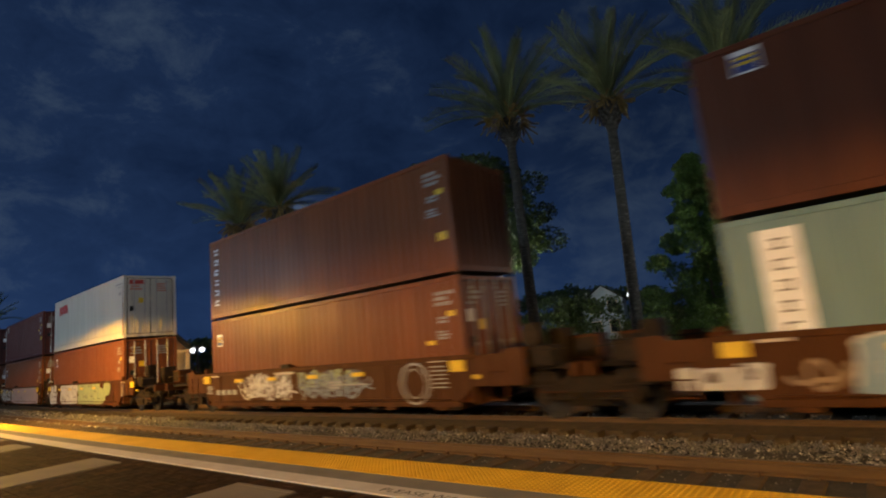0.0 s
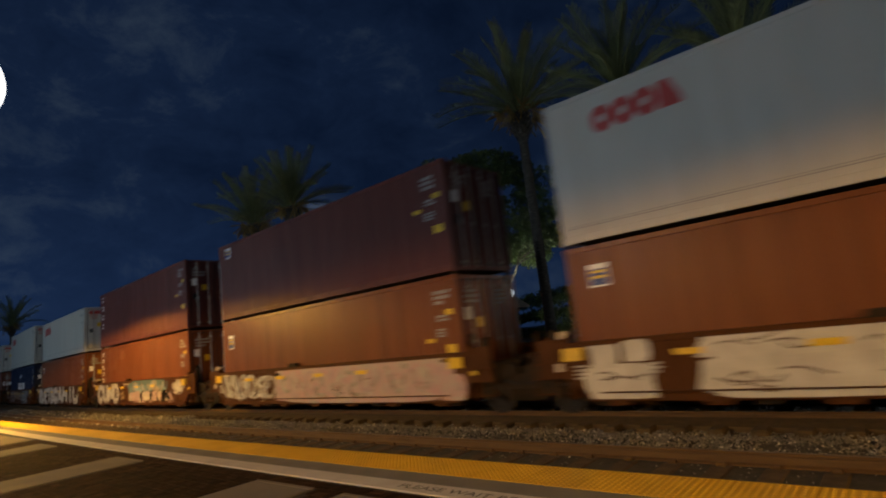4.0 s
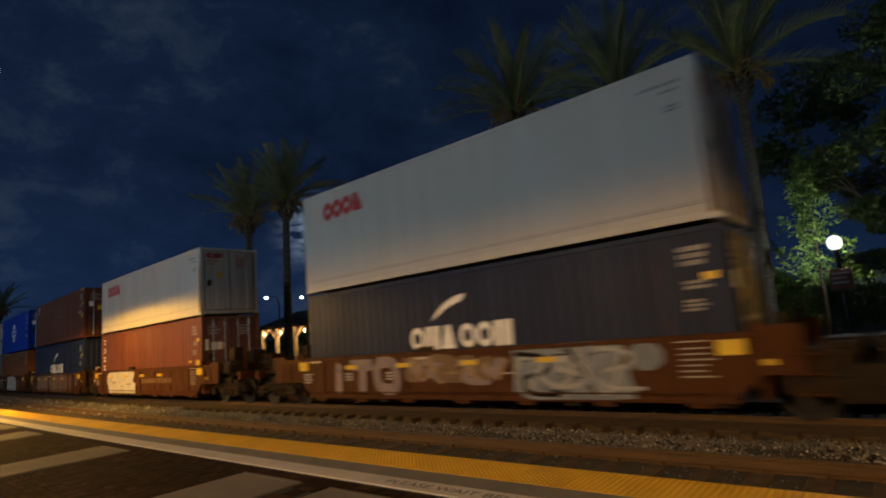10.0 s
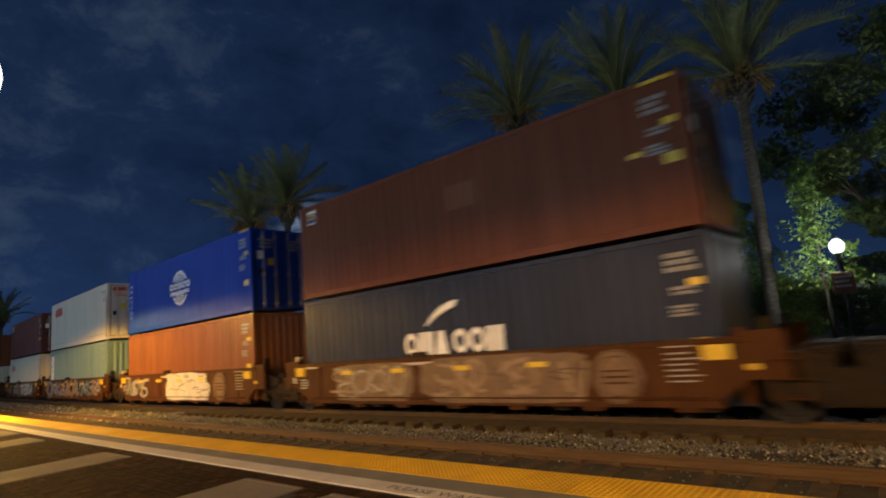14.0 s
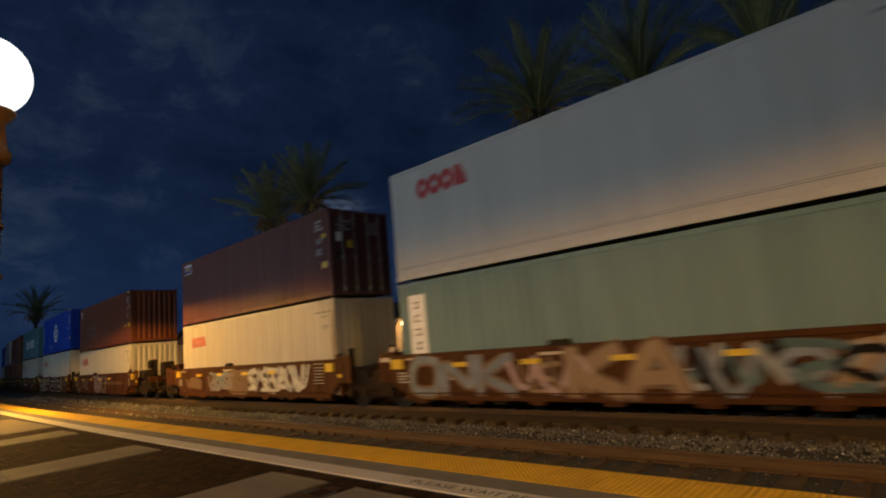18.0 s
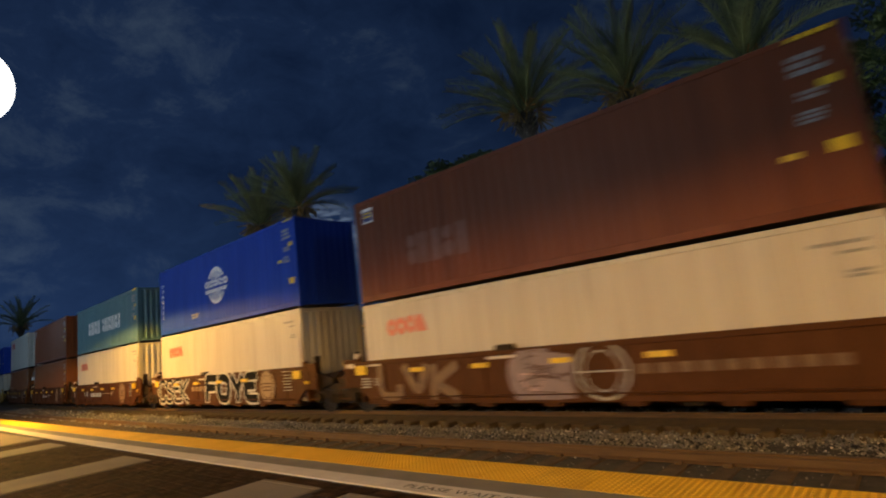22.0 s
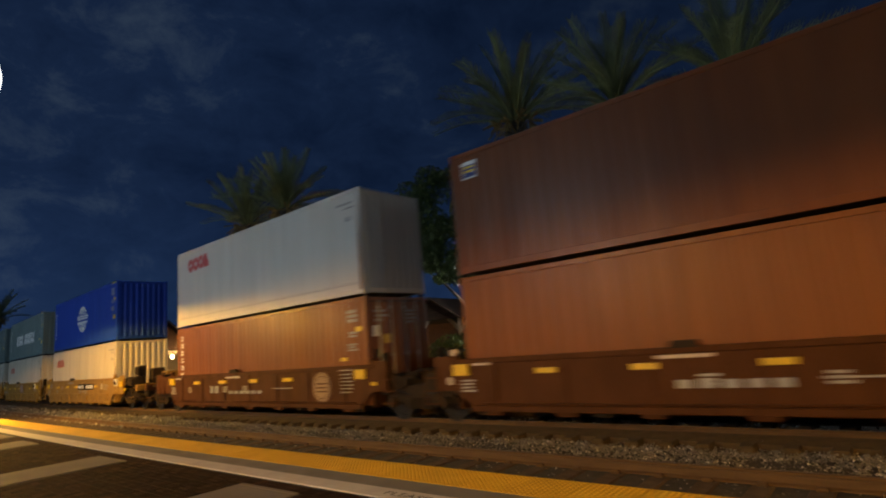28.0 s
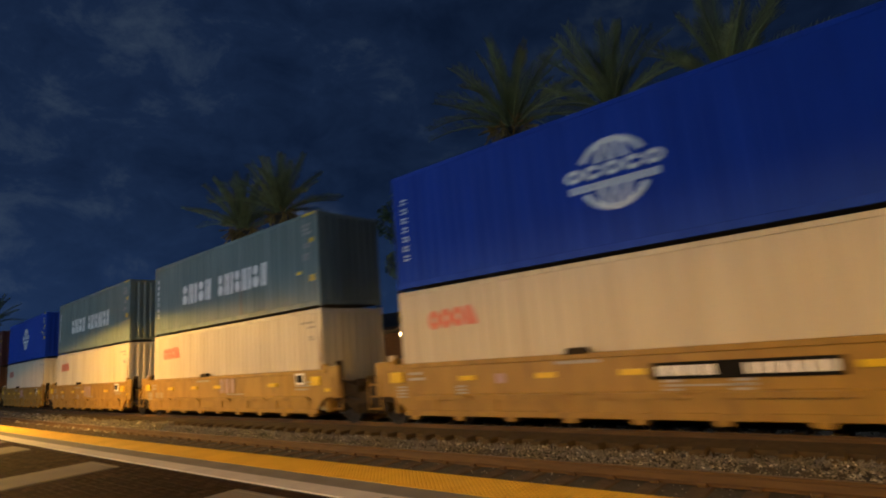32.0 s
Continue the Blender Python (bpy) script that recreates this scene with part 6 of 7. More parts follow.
def palm(place, height, lean, reach, count, seed, label):
    """A date palm: ringed trunk, boots under the crown, arching fronds."""
    rng = random.Random(seed)
    th = thing("palm_tree", label, "palm tree", "palms beyond the tracks", at=pose(*place))
    pts, rad = [], []
    n = 96
    for i in range(n + 1):
        s = i / n
        pts.append((lean[0] * (s - s * s * 0.3), lean[1] * s, height * s))
        rad.append((0.25 - 0.06 * s) * (1.0 + (0.09 if i % 2 else -0.06)) + 0.16 * max(0, 0.05 - s) * 10)
    smooth(part("trunk", Geo().tube(pts, rad, 12), PALM_BARK, th))
    top = Vector(pts[-1])
    g = Geo()
    for k in range(70):
        a, h = k * 2.4, -0.95 + 1.15 * k / 70
        r = 0.26 + 0.16 * math.sin(math.pi * min(1, (h + 1.0) / 1.2))
        d = Vector((math.cos(a), math.sin(a), 0))
        b = top + d * r + Vector((0, 0, h))
        t = Vector((-d.y, d.x, 0)) * 0.085
        g.add([b - t - d * 0.12, b + t - d * 0.12, b + d * 0.13 + Vector((0, 0, 0.22)) + t * 0.6, b + d * 0.13 + Vector((0, 0, 0.22)) - t * 0.6, b - d * 0.15 + Vector((0, 0, 0.3))], [(0, 1, 2, 3), (0, 3, 4), (1, 4, 2), (2, 4, 3), (0, 4, 1)])
    g.turned([(0.24, -1.0), (0.36, -0.6), (0.42, -0.1), (0.3, 0.35), (0.1, 0.5)], 12, "z", tuple(top))
    part("boot_sheath", g, PALM_BARK, th, "cut frond stubs under the crown")
    for k in range(count):
        ring = k / count
        tilt = 86 - 70 * ring ** 0.9 + rng.uniform(-6, 6)
        me = FRONDS[min(3, int(ring * 4))] if rng.random() < 0.75 else rng.choice(FRONDS)
        s = reach / 4.0 * rng.uniform(0.88, 1.08)
        m = Matrix.Translation(top + Vector((0, 0, 0.25))) @ pose(0, 0, 0, 0, 0, k * 137.5 + rng.uniform(-9, 9)) @ pose(0, 0, 0, 0, -tilt, 0) @ pose(0, 0, 0, rng.uniform(-30, 30), 0, 0) @ Matrix.Scale(s, 4)
        part("frond", me, FROND, th, at=m)
    for k in range(7):
        a = k * 0.9 + rng.uniform(0, 0.5)
        g = Geo()
        d = Vector((math.cos(a), math.sin(a), 0))
        base = top + Vector((0, 0, 0.1))
        hub = base + d * rng.uniform(0.75, 1.1) + Vector((0, 0, rng.uniform(-0.25, 0.35)))
        for j in range(22):
            e = hub + Vector((rng.gauss(0, 0.22), rng.gauss(0, 0.22), rng.gauss(-0.1, 0.28)))
            g.tube([base + d * 0.2, base.lerp(hub, 0.7) + Vector((0, 0, 0.15)), e], [0.018, 0.016, 0.04], 4)
        part("fruit_stalk", g, DRY_FROND, th, "hanging yellow fruit stalks")
    return th


def limbs(rng, base, height, spread, count, r0, start):
    """Trunk and forked branches; gives the tube set and the branch ends."""
    g, tips = Geo(), []
    fork = base + Vector((rng.uniform(-0.15, 0.15), rng.uniform(-0.15, 0.15), start))
    g.tube([base + Vector((0, 0, -0.4)), base + Vector((0.02, 0, start * 0.5)), fork], [r0 * 1.25, r0, r0 * 0.92], 10)
    for k in range(count):
        a = 2 * math.pi * (k + rng.uniform(-0.25, 0.25)) / count
        out = spread * rng.uniform(0.35, 0.8)
        e = fork + Vector((math.cos(a) * out, math.sin(a) * out, (height - start) * rng.uniform(0.45, 0.8)))
        m = fork.lerp(e, 0.45) + Vector((math.cos(a) * out * 0.12, math.sin(a) * out * 0.12, -0.15))
        g.tube([fork + Vector((0, 0, -0.2)), m, e], [r0 * 0.62, r0 * 0.42, r0 * 0.12], 7)
        tips.append(e)
        for j in range(3):
            b = a + rng.uniform(-0.9, 0.9)
            s = m.lerp(e, rng.uniform(0.1, 0.8))
            f = s + Vector((math.cos(b), math.sin(b), rng.uniform(0.1, 0.9))) * spread * rng.uniform(0.25, 0.5)
            g.tube([s, s.lerp(f, 0.5) + Vector((0, 0, 0.08)), f], [r0 * 0.24, r0 * 0.15, r0 * 0.05], 5)
            tips.append(f)
    return g, tips


def leafage(rng, clumps, per, leaf):
    """Leaves in clumps: folded quads at all angles."""
    verts, faces = [], []
    for c, r in clumps:
        for _ in range(per):
            v = Vector((rng.gauss(0, 1), rng.gauss(0, 1), rng.gauss(0, 1)))
            v = v.normalized() * r * rng.uniform(0.35, 1.0) ** 0.6
            p = c + Vector((v.x, v.y, v.z * 0.72))
            u = Vector((rng.uniform(-1, 1), rng.uniform(-1, 1), rng.uniform(-0.7, 0.7))).normalized()
            w = u.cross(Vector((rng.uniform(-1, 1), rng.uniform(-1, 1), rng.uniform(-1, 1)))).normalized()
            n = u.cross(w)
            s = leaf * rng.uniform(0.6, 1.3)
            k = len(verts)
            verts += [tuple(p - u * s), tuple(p + w * s * 0.45 + n * s * 0.12), tuple(p + u * s), tuple(p - w * s * 0.45 + n * s * 0.12)]
            faces += [(k, k + 1, k + 2), (k, k + 2, k + 3)]
    me = bpy.data.meshes.new("crown")
    me.from_pydata(verts, [], faces)
    return me


def tree(place, height, spread, start, label, seed, bark, leaves, per=85, leaf=0.16, count=6, r0=0.2, cone=False, low=None, puff=1.0):
    rng = random.Random(seed)
    th = thing("tree", label, "tree", "trees beyond the tracks", at=pose(*place))
    g, tips = limbs(rng, Vector((0, 0, 0)), height * 0.86, spread, count, r0, start)
    if cone:
        g = Geo().tube([(0, 0, -0.4), (0.05, 0, height * 0.5), (0, 0, height * 0.95)], [r0, r0 * 0.6, 0.02], 8)
        tips = []
    smooth(part("trunk", g, bark, th))
    clumps = []
    if cone:
        for k in range(120):
            s = ((k + rng.random()) / 120) ** 1.15
            r = spread * (1 - s) ** 0.72 * rng.uniform(0.15, 1.0) * (1.0 + 0.16 * math.sin(9 * s + k))
            a = k * 2.4 + rng.uniform(-0.5, 0.5)
            clumps.append((Vector((math.cos(a) * r, math.sin(a) * r, start + (height - start) * s)), (0.24 + 0.34 * (1 - s)) * rng.uniform(0.65, 1.25)))
    else:
        for t in tips:
            if low is not None and t.z < low - 0.3:
                continue
            clumps.append((t, spread * rng.uniform(0.16, 0.26)))
        bottom = low if low is not None else start + 0.5
        for k in range(22):
            a, r = rng.uniform(0, 6.283), spread * math.sqrt(rng.uniform(0.02, 0.5))
            clumps.append((Vector((math.cos(a) * r, math.sin(a) * r, bottom + rng.uniform(0.0, 1.3))), spread * rng.uniform(0.10, 0.17)))
        for k in range(70):
            a, z = rng.uniform(0, 6.283), rng.uniform(-1, 1)
            q = math.sqrt(1 - z * z)
            r = spread * rng.uniform(0.72, 1.0)
            mid = (bottom + height) / 2
            clumps.append((Vector((math.cos(a) * q * r, math.sin(a) * q * r, mid + z * (height - bottom) / 2 * rng.uniform(0.75, 0.95))), spread * rng.uniform(0.15, 0.26)))
    part("crown", leafage(rng, [(c, r * puff) for c, r in clumps], per, leaf), leaves, th)
    return th


def globe_lamp(place, label, near=False, sign=False, tall=3.6):
    """A park lamp: fluted post, collar, acorn globe, finial."""
    th = thing("lamp_post", label, "street lamp", "globe lamps", at=pose(*place))
    H = 2.66 if near else tall
    n = 20 if near else 10
    r = 0.06 if near else 0.075
    smooth(part("post", Geo().turned([(r * 1.9, -0.02), (r * 1.9, 0.25), (r * 1.45, 0.36), (r * 1.12, 0.5), (r, 0.62), (r * 0.93, H - 0.4), (r * 0.9, H - 0.24)], n), POST_PAINT if near else IRON_POLE, th))
    smooth(part("collar", Geo().turned([(r * 1.0, H - 0.25), (r * 1.42, H - 0.225), (r * 1.42, H - 0.195), (r * 1.15, H - 0.17), (r * 0.95, H - 0.06), (r * 1.55, H - 0.015), (r * 1.6, H)], n), POST_PAINT if near else IRON_POLE, th))
    k = 0.72 if near else 1.0
    globe = smooth(part("globe", Geo().turned([(0.213 * k * math.cos(a), H + k * (0.235 + 0.245 * math.sin(a))) for a in [math.radians(-60 + 10 * q) for q in range(15)]], 32), GLOBE, th, "lit white glass globe"))
    globe.visible_shadow = False
    part("finial", Geo().turned([(0.035 * k, H + 0.47 * k), (0.04 * k, H + 0.49 * k), (0.012 * k, H + 0.55 * k)], 10), IRON_POLE, th)
    if near:
        for z in (1.9, 2.12):
            part("band", Geo().turned([(r * 1.02, z), (r * 1.1, z + 0.006), (r * 1.1, z + 0.02), (r * 1.02, z + 0.026)], 20), POST_PAINT, th)
    if sign:
        part("sign_board", Geo().cbox(-0.31, 0.31, -0.13, -0.08, 1.95, 2.65, 0.015), SIGN_BROWN, th, "brown notice board on the post")
        for z, w in ((2.47, 0.46), (2.32, 0.38), (2.17, 0.42)):
            part("sign_bar", Geo().box(-0.23, -0.23 + w, -0.137, -0.131, z, z + 0.065), WHITE_MARK, th)
    return th


def build_lamps():
    # all but the post at -2.95 are unseen additions
    for x in LAMP_ROW:
        globe_lamp((x, 0.38, 0.0), "brown-painted lamp post with a lit white globe on the platform", near=True)
    # the third lamp is added, hidden behind a palm, to brighten the pale house
    for (x, y), sign, watts in (((-18.06, 27.4), False, 520), ((-1.23, 21.5), True, 240), ((-16.6, 45.6), False, 600)):
        tall = 3.26 if sign else 3.6
        globe_lamp((x, y, -0.25), "dark park lamp post with a lit white globe beside trees", sign=sign, tall=tall)
        lamp("park_lamp", "POINT", watts, (0.93, 0.98, 0.95), (x, y, tall + 0.02), 0.2)


def build_fill_lamps():
    for x, y, z in (FILL_LAMP, FILL_LAMP_FAR, FILL_LAMP_NEAR):
        fill_lamp_post(x, y, z)


def fill_lamp_post(x, y, z):
    # post and lantern are additions that only carry the unseen fill light
    th = thing("fill_lamp_post", "tall grey post added out of view to carry a white fill lamp", "street lamp", "forecourt lamps", at=pose(x, y, 0))
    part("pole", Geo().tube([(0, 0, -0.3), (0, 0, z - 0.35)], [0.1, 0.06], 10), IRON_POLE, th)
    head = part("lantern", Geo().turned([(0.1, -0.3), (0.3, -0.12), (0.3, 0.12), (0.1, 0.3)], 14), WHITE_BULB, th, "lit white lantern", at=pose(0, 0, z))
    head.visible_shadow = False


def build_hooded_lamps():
    # posts and hoods are added round the four unseen sodium lights
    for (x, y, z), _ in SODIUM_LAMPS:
        th = thing("hooded_lamp_post", "unseen brown post added to carry a hooded orange sodium lamp", "street lamp", "hooded sodium lamps", at=pose(x, y, 0))
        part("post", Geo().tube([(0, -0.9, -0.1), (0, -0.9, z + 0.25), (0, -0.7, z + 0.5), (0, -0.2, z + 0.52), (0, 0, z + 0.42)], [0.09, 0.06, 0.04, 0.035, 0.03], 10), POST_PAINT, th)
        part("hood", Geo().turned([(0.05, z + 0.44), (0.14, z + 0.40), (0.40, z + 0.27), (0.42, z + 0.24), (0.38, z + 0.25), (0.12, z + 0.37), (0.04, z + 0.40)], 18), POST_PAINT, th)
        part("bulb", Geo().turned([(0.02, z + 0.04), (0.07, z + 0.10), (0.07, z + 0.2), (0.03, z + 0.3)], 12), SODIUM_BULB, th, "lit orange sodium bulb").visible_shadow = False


def build_greenery():
    for n, droop in enumerate((0.40, 0.58, 0.78, 1.05)):
        FRONDS.append(frond_mesh("frond", 4.0, droop, 70 + n))
    tall = "tall date palm with a ringed grey trunk and arching fronds"
    for az, d, crown_el, lean_az, reach, count, seed in ((29.9, 24.0, 21.3, 29.7, 4.3, 30, 1), (18.9, 24.0, 21.2, 19.8, 4.3, 30, 2), (7.7, 24.0, 20.4, 9.0, 4.4, 30, 3), (55.5, 33.0, 14.3, 55.9, 3.9, 34, 4), (59.4, 35.0, 12.7, 58.7, 3.6, 32, 5), (79.1, 95.0, 4.6, 79.1, 4.4, 24, 6)):
        top = spot(az, d, EYE.z + d * math.tan(radians(crown_el)))
        foot = spot(lean_az, d, -0.25)
        palm(tuple(foot), top.z + 0.25, (top.x - foot.x, top.y - foot.y), reach, count, seed, tall)
    tree(tuple(spot(35.4, 34.0, -0.25)), 13.0, 5.4, 2.9, "large round broadleaf tree with pale lit branches beside a park lamp", 11, PALE_BARK, LEAVES, 400, 0.13, 5, 0.20, low=5.6, puff=0.88)
    tree(tuple(spot(12.6, 27.0, -0.25)), 8.9, 3.5, 0.7, "conical bright green tree on the park lawn", 12, BARK, LEAVES_FRESH, 300, 0.095, 5, 0.09, cone=True, puff=1.4)
    tree(tuple(spot(-4.6, 28.5, -0.25)), 13.6, 5.6, 3.2, "large spreading broadleaf tree lit from below by a park lamp", 13, PALE_BARK, LEAVES, 330, 0.13, 7, 0.20, low=4.1, puff=0.78)
    tree(tuple(spot(4.7, 23.4, -0.25)), 6.9, 1.5, 2.3, "thin pale-barked young tree with sparse lit leaves", 14, PALE_BARK, LEAVES_FRESH, 20, 0.09, 5, 0.085, cone=True, puff=0.75)
    for az, d, h, w, seed in ((23.5, 40.0, 3.6, 3.4, 21), (27.5, 42.0, 4.2, 3.2, 22), (9.0, 34.0, 3.2, 2.6, 23), (0.0, 40.0, 4.6, 4.2, 24), (-6.0, 42.0, 5.0, 4.0, 25), (38.8, 36.0, 2.4, 1.3, 26), (15.5, 36.0, 2.8, 2.6, 28), (4.5, 36.0, 3.4, 2.6, 29)):
        rng = random.Random(seed)
        th = thing("bush", "dark leafy bush on the park lawn", "bush", "park bushes", at=pose(*spot(az, d, -0.25)))
        part("stem", Geo().tube([(0, 0, -0.3), (0.1, 0, h * 0.4)], [0.08, 0.04], 6).tube([(0, 0, -0.3), (-0.4, 0.2, h * 0.4)], [0.07, 0.03], 6), BARK, th)
        clumps = [(Vector((rng.uniform(-w, w) * 0.75, rng.uniform(-1, 1), rng.uniform(0.25, h - 0.5))), rng.uniform(0.5, 0.95)) for _ in range(26)]
        part("leaves", leafage(rng, clumps, 90, 0.16), LEAVES, th)


def build_station():
    """A low open shelter with lit posts and a gabled porch across the tracks."""
    at = pose(-31.8, 28.65, -0.25, 0, 0, 9)
    th = thing("station_shelter", "low dark-roofed station shelter with warmly lit posts", "building", at=at)
    part("back_wall", Geo().box(-12.1, 9, 6.5, 7.0, 0, 3.5), DARK_TIMBER, th)
    part("roof", Geo().add([(-12.1, -0.6, 3.50), (9.0, -0.6, 3.50), (9.0, 4.6, 5.0), (-12.1, 4.6, 5.0), (-12.1, 9.8, 3.50), (9.0, 9.8, 3.50), (-12.1, -0.6, 3.36), (9.0, -0.6, 3.36), (9.0, 9.8, 3.36), (-12.1, 9.8, 3.36)],
                            [(0, 1, 2, 3), (3, 2, 5, 4), (6, 9, 8, 7), (0, 6, 7, 1), (4, 5, 8, 9), (0, 3, 4, 9, 6), (1, 7, 8, 5, 2)]), ROOF, th)
    part("fascia", Geo().cbox(-12.1, 4.7, -0.66, -0.60, 3.32, 3.56, 0.01), DARK_TIMBER, th)
    part("floor_slab", Geo().box(-12.1, 9.0, -0.8, 9.0, -0.3, 0.02), CONCRETE, th)
    for x in (-11.65, -9.9, -7.7, -5.0, 0.0, 5.0, 8.5):
        p = part("arcade_post", shared(("arcade_post",), lambda: Geo().cbox(-0.15, 0.15, -0.15, 0.15, 0, 3.36, 0.02)), STUCCO, th, at=pose(x, 0, 0))
        for s in (-1, 1):
            part("bracket", shared(("bracket",), lambda: Geo().plate([(0.15, 2.45), (0.15, 2.8), (0.75, 3.36), (1.0, 3.36)], -0.12, 0.12)), STUCCO, p, at=pose(0, 0, 0, 0, 0, 0 if s > 0 else 180))
    for x, w in ((-0.6, 0.3), (0.45, 0.1)):
        part("inner_pillar", Geo().cbox(-w, w, -0.2, 0.2, 0, 3.36, 0.02), STUCCO, th, at=pose(x, 2.0, 0))
    # the gable over the porch
    porch = part("porch_gable", Geo().add([(4.7, -1.0, 3.4), (8.9, -1.0, 3.4), (6.8, -1.0, 4.75), (4.7, -0.85, 3.4), (8.9, -0.85, 3.4), (6.8, -0.85, 4.75)], [(0, 1, 2), (5, 4, 3), (0, 3, 4, 1), (1, 4, 5, 2), (2, 5, 3, 0)]), DARK_TIMBER, th)
    for s in (-1, 1):
        part("porch_roof", Geo().add([(6.8, -1.4, 4.95), (6.8, 4.0, 4.95), (6.8 + 2.5 * s, 4.0, 3.36), (6.8 + 2.5 * s, -1.4, 3.36), (6.8, -1.4, 4.82), (6.8, 4.0, 4.82), (6.8 + 2.5 * s, 4.0, 3.23), (6.8 + 2.5 * s, -1.4, 3.23)], [(0, 1, 2, 3), (7, 6, 5, 4), (0, 3, 7, 4), (1, 5, 6, 2), (3, 2, 6, 7), (0, 4, 5, 1)]), DARK_TIMBER, porch)
    for x, y in ((-11.2, -0.3), (-8.95, -0.45), (-6.3, -0.3), (-2.6, -0.15), (-0.85, -0.25), (3.9, -0.2), (0.3, 1.2)):
        lp = thing("hanging_lantern", "lit warm lantern hanging under the shelter's eave", "lantern", "shelter lanterns", at=at @ pose(x, y, 2.95))
        part("bulb", Geo().turned([(0.03, -0.13), (0.09, -0.06), (0.09, 0.06), (0.03, 0.13)], 12), WARM_BULB, lp).visible_shadow = False
        part("chain", Geo().tube([(0, 0, 0.1), (0, 0, 0.42)], 0.012, 5), IRON_POLE, lp)
        lamp("lantern_lamp", "POINT", 120, (1.0, 0.62, 0.26), at @ Vector((x, y, 2.95)), 0.1)


def build_gabled_shelter():
    """A small steep-roofed shelter further along the far platform, and the twin globe lamp before it."""
    x, y, _ = spot(66.5, 48.0)
    at = pose(x, y, -0.25, 0, 0, 66.5)
    th = thing("gabled_shelter", "small steep dark-roofed shelter with warmly lit posts", "building", at=at)
    for s in (-1, 1):
        part("roof_slope", Geo().add([(0, -0.4, 5.3), (0, 5.4, 5.3), (2.2 * s, 5.4, 3.05), (2.2 * s, -0.4, 3.05), (0, -0.4, 5.14), (0, 5.4, 5.14), (2.2 * s, 5.4, 2.89), (2.2 * s, -0.4, 2.89)], [(0, 1, 2, 3), (7, 6, 5, 4), (0, 3, 7, 4), (1, 5, 6, 2), (3, 2, 6, 7), (0, 4, 5, 1)]), ROOF, th)
        part("eave_beam", Geo().cbox(-0.08, 0.08, -0.2, 5.2, 2.68, 2.92, 0.01), STUCCO, th, at=pose(1.85 * s, 0, 0))
        for py in (0.1, 4.9):
            part("post", shared(("gable_post",), lambda: Geo().cbox(-0.13, 0.13, -0.13, 0.13, 0, 2.7, 0.02)), STUCCO, th, at=pose(1.85 * s, py, 0))
    part("gable", Geo().plate([(-1.8, 2.92), (1.8, 2.92), (0, 4.85)], 0.02, 0.12), DARK_TIMBER, th)
    part("tie_beam", Geo().cbox(-1.75, 1.75, -0.05, 0.13, 2.68, 2.91, 0.01), STUCCO, th)
    part("back_wall", Geo().box(-1.7, 1.7, 5.05, 5.2, 0, 2.85), STUCCO, th)
    lantern_at = at @ pose(0.25, -0.5, 2.45)
    lp = thing("hanging_lantern", "lit warm lantern hanging before the shelter's gable", "lantern", "shelter lanterns", at=lantern_at)
    part("bulb", Geo().turned([(0.04, -0.17), (0.13, -0.08), (0.13, 0.08), (0.04, 0.17)], 12), WARM_BULB, lp).visible_shadow = False
    part("bracket", Geo().tube([(0, 0, 0.17), (0, 0, 0.38), (0, 0.55, 0.38)], 0.015, 5), IRON_POLE, lp)
    lamp("lantern_lamp", "POINT", 140, (1.0, 0.62, 0.26), lantern_at.translation, 0.1)
    x, y, _ = spot(63.5, 40.0)
    tw = thing("twin_lamp_post", "dark lamp post with two lit white globes", "street lamp", "globe lamps", at=pose(x, y, -0.25, 0, 0, 63.5))
    part("post", Geo().turned([(0.12, 0), (0.12, 0.25), (0.06, 0.4), (0.045, 2.75), (0.05, 2.9)], 12), IRON_POLE, tw)
    part("crossbar", Geo().tube([(-0.28, 0, 2.78), (-0.28, 0, 2.9), (0.28, 0, 2.9), (0.28, 0, 2.78)], 0.022, 6), IRON_POLE, tw)
    for gx in (-0.28, 0.28):
        globe = smooth(part("globe", Geo().turned([(0.17 * math.cos(a), 2.61 + 0.17 * math.sin(a)) for a in [math.radians(-80 + 20 * q) for q in range(9)]], 16), GLOBE, tw, "lit white glass globe", at=pose(gx, 0, 0)))
        globe.visible_shadow = False


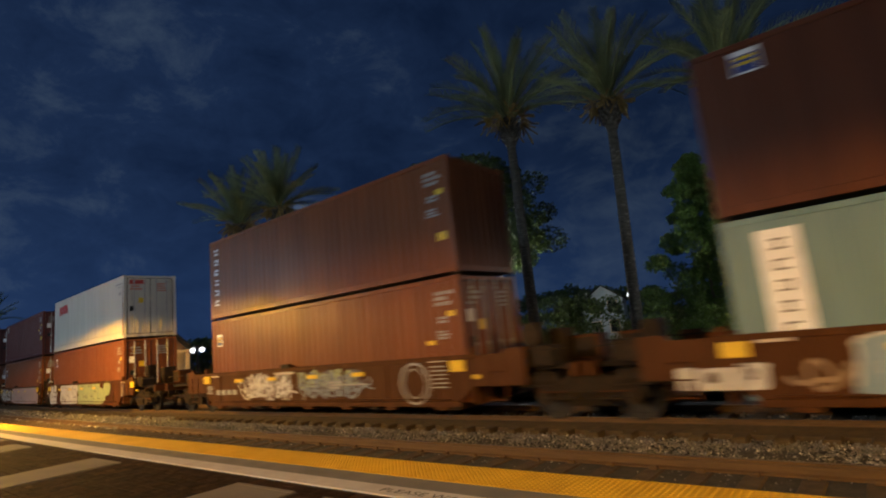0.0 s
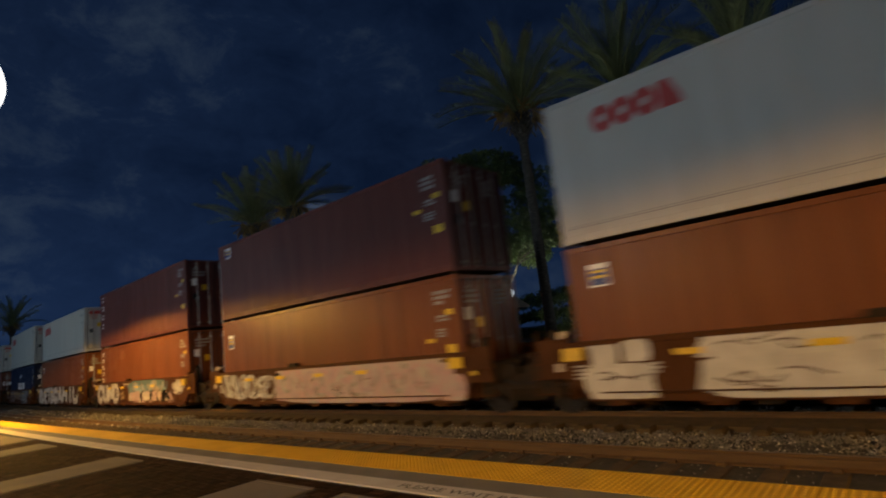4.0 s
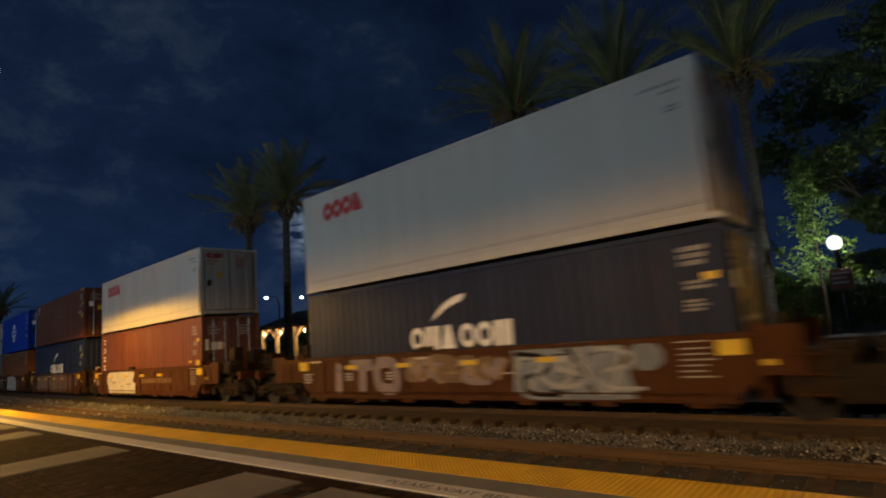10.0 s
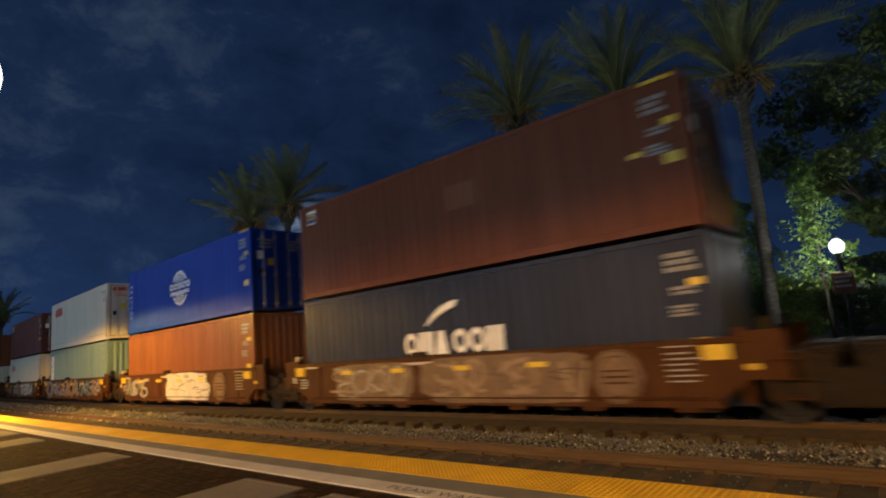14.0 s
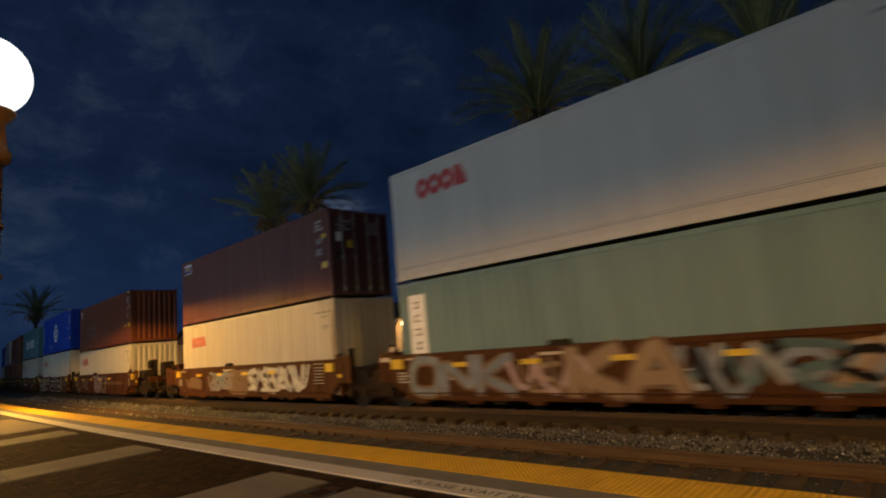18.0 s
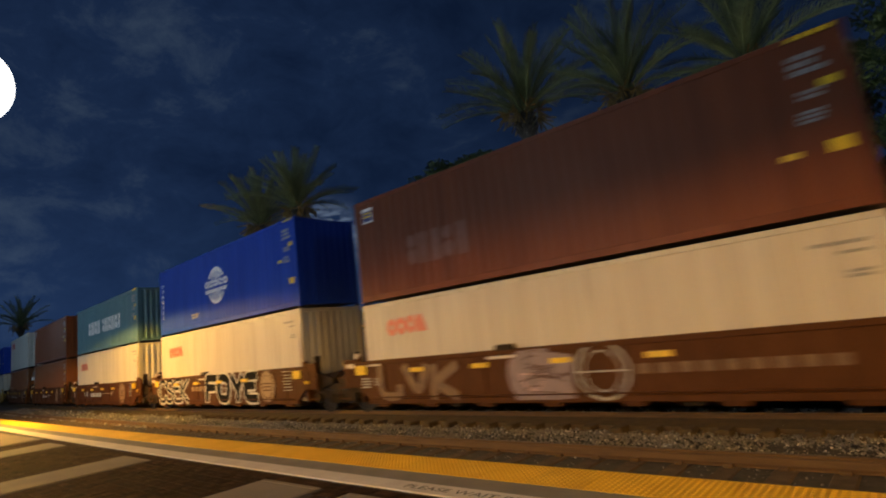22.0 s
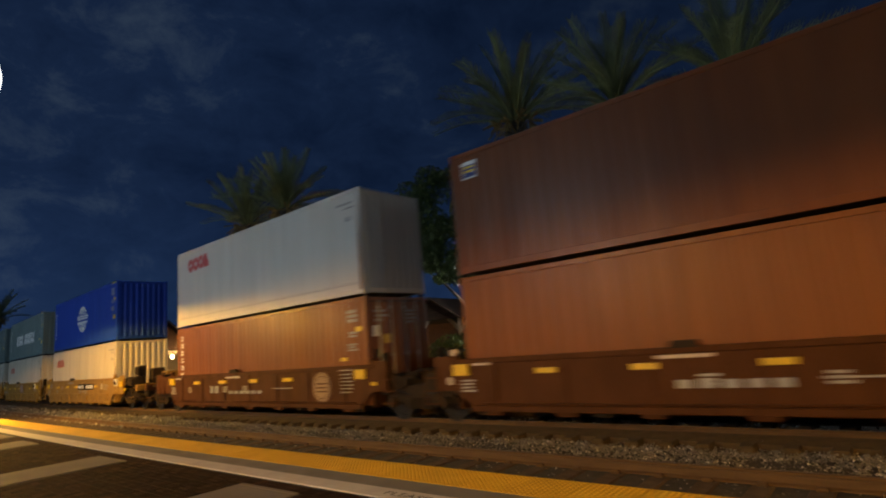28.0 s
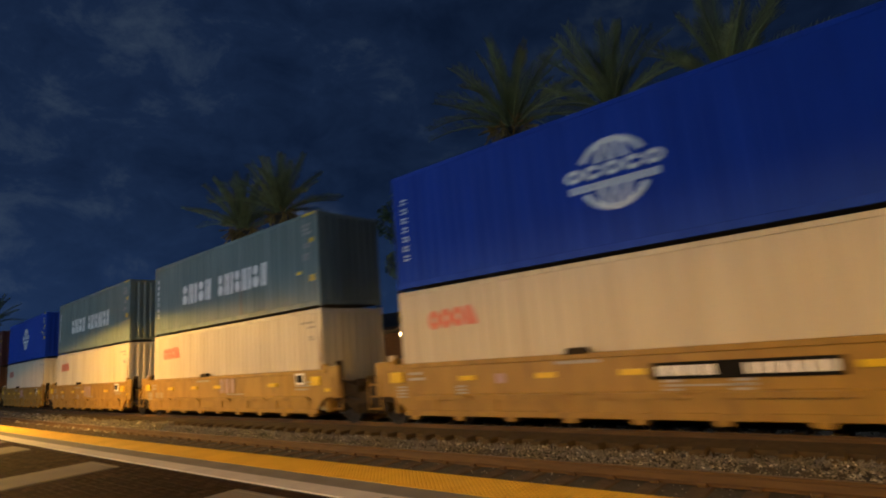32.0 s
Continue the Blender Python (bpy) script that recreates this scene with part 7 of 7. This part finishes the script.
def build_poles():
    for az, d, top, tank in ((52.25, 60, 13.7, True), (48.6, 75, 11.4, False), (43.3, 75, 10.3, False), (51.25, 115, 12.2, False)):
        th = thing("utility_pole", "dark wooden utility pole with crossarms against the sky", "utility pole", "utility poles", at=pose(*spot(az, d, -0.25)))
        part("pole", Geo().tube([(0, 0, -0.3), (0, 0, top)], [0.2, 0.12], 8), WOOD_POLE, th)
        for z, w in ((top * 0.66, 1.0), (top * 0.82, 0.8), (top * 0.96, 1.1)):
            part("crossarm", Geo().cbox(-w, w, -0.06, 0.06, z - 0.06, z + 0.06, 0.01), WOOD_POLE, th)
            for x in (-w * 0.85, w * 0.85):
                part("insulator", Geo().turned([(0.05, 0), (0.07, 0.05), (0.03, 0.16)], 6), GALV, th, at=pose(x, 0, z + 0.06))
        if tank:
            part("transformer", Geo().turned([(0.2, 0), (0.22, 0.05), (0.22, 0.7), (0.15, 0.78)], 10), IRON_POLE, th, at=pose(0.36, 0, 8.2))
    for az, d, h in ((57.8, 72, 7.95), (60.9, 120, 7.6), (54.35, 80, 8.42)):
        p = spot(az, d, -0.25)
        th = thing("street_lamp", "slim street lamp with a lit white lantern", "street lamp", "far street lamps", at=pose(*p))
        part("pole", Geo().tube([(2.7, 0, 0), (2.7, 0, h - 0.8), (2.4, 0, h - 0.2), (1.6, 0, h + 0.1), (0.2, 0, h + 0.15)], [0.1, 0.07, 0.06, 0.05, 0.04], 6), IRON_POLE, th)
        part("lantern", Geo().turned([(0.08, -0.15), (0.19, -0.05), (0.19, 0.06), (0.08, 0.13)], 14), WHITE_BULB, th, at=pose(0, 0, h + 0.1))


def build_houses():
    for az, d, w, deep, h, turn in ((22.4, 62, 7.0, 2.0, 4.1, 90), (-1.5, 60, 9, 3.0, 4.0, 0), (24.6, 64, 6.0, 2.2, 3.0, 0)):
        th = thing("house", "pale house with a dark roof beyond the park", "house", "houses beyond the park", at=pose(*spot(az, d, -0.25), 0, 0, az * 0.8 + turn))
        part("wall", Geo().box(-w / 2, w / 2, -deep, deep, 0, h).add([(-w / 2, -deep, h), (-w / 2, deep, h), (-w / 2, 0, h + 1.4)], [(0, 1, 2)]).add([(w / 2, -deep, h), (w / 2, deep, h), (w / 2, 0, h + 1.4)], [(0, 1, 2)]), HOUSE_PALE, th)
        for s in (-1, 1):
            part("roof_slope", Geo().add([(-w / 2 - 0.3, 0, h + 1.5), (w / 2 + 0.3, 0, h + 1.5), (w / 2 + 0.3, s * (deep + 0.4), h - 0.2), (-w / 2 - 0.3, s * (deep + 0.4), h - 0.2), (-w / 2 - 0.3, 0, h + 1.38), (w / 2 + 0.3, 0, h + 1.38), (w / 2 + 0.3, s * (deep + 0.4), h - 0.32), (-w / 2 - 0.3, s * (deep + 0.4), h - 0.32)], [(0, 1, 2, 3), (7, 6, 5, 4), (0, 3, 7, 4), (1, 5, 6, 2), (3, 2, 6, 7), (0, 4, 5, 1)]), ROOF, th)
        spots = [(-w / 2 - 0.02, k, -90) for k in (-deep * 0.45, deep * 0.45)] if turn else [(k, -deep - 0.02, 0) for k in (-w / 3, 0, w / 3)]
        for x, y, r in spots:
            for z in (0.7, 2.7):
                if z + 1.2 < h:
                    win = part("window", shared(("house_window",), lambda: Geo().box(-0.42, 0.42, -0.03, 0.03, 0, 1.1)), WINDOW_GLASS, th, at=pose(x, y, z, 0, 0, r))
                    part("window_frame", shared(("house_window_frame",), lambda: Geo().box(-0.52, -0.42, -0.05, 0.03, -0.1, 1.2).box(0.42, 0.52, -0.05, 0.03, -0.1, 1.2).box(-0.42, 0.42, -0.05, 0.03, 1.1, 1.2).box(-0.42, 0.42, -0.05, 0.03, -0.1, 0.0)), STUCCO, win)
        if turn:
            g = Geo().box(-w / 2 - 1.0, -w / 2, -deep, deep, 2.2, 2.32).box(-w / 2 - 1.0, -w / 2 - 0.94, -deep, deep, 3.0, 3.08)
            for k in range(9):
                y = -deep + k * deep / 4
                g.box(-w / 2 - 1.0, -w / 2 - 0.95, y - 0.03, y + 0.03, 2.2, 3.05)
            part("balcony", g, HOUSE_PALE, th, "pale railed balcony")


def build_far_woods():
    rng = random.Random(77)
    heights = ((-14, 4.5), (3, 4.0), (14, 5.0), (20, 6.2), (25, 7.6), (34, 6.0), (48, 4.0), (64, 5.0))
    clumps = []
    for k in range(260):
        az = -14 + 78 * (k + rng.random()) / 260
        top = next(h0 + (h1 - h0) * (az - a0) / (a1 - a0) for (a0, h0), (a1, h1) in zip(heights, heights[1:]) if az <= a1)
        p = spot(az, rng.uniform(82, 96), 0)
        for z in (0.6, top * 0.5, top * rng.uniform(0.8, 0.95)):
            clumps.append((Vector((p.x, p.y, z - 0.3)), rng.uniform(1.0, 1.7)))
    ob = part("far_woods", leafage(rng, clumps, 42, 0.42), LEAVES)
    tagged(ob, "dark line of far trees beyond the park", "trees", kind="stuff")


def build_moon():
    ob = smooth(part("moon", Geo().turned([(13 * math.sin(math.pi * (0.02 + 0.96 * i / 12)), -13 * math.cos(math.pi * (0.02 + 0.96 * i / 12))) for i in range(13)], 20), MOON_FACE, at=Matrix.Translation(MOON * 1900)))
    tagged(ob, "bright full moon behind broken cloud", "moon", kind="structure")


build_ground()
TRACKS = [build_track(TRACK_NEAR, "railway_track"), build_track(TRACK_FAR, "railway_track")]
build_shoulder()
build_platform()
build_lamps()
build_fill_lamps()
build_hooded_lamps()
build_station()
build_houses()
build_far_woods()
build_gabled_shelter()
build_poles()
build_greenery()
build_moon()
build_train()
build_ties()
build_tactile()
build_paving()
loose_stones()
motions()
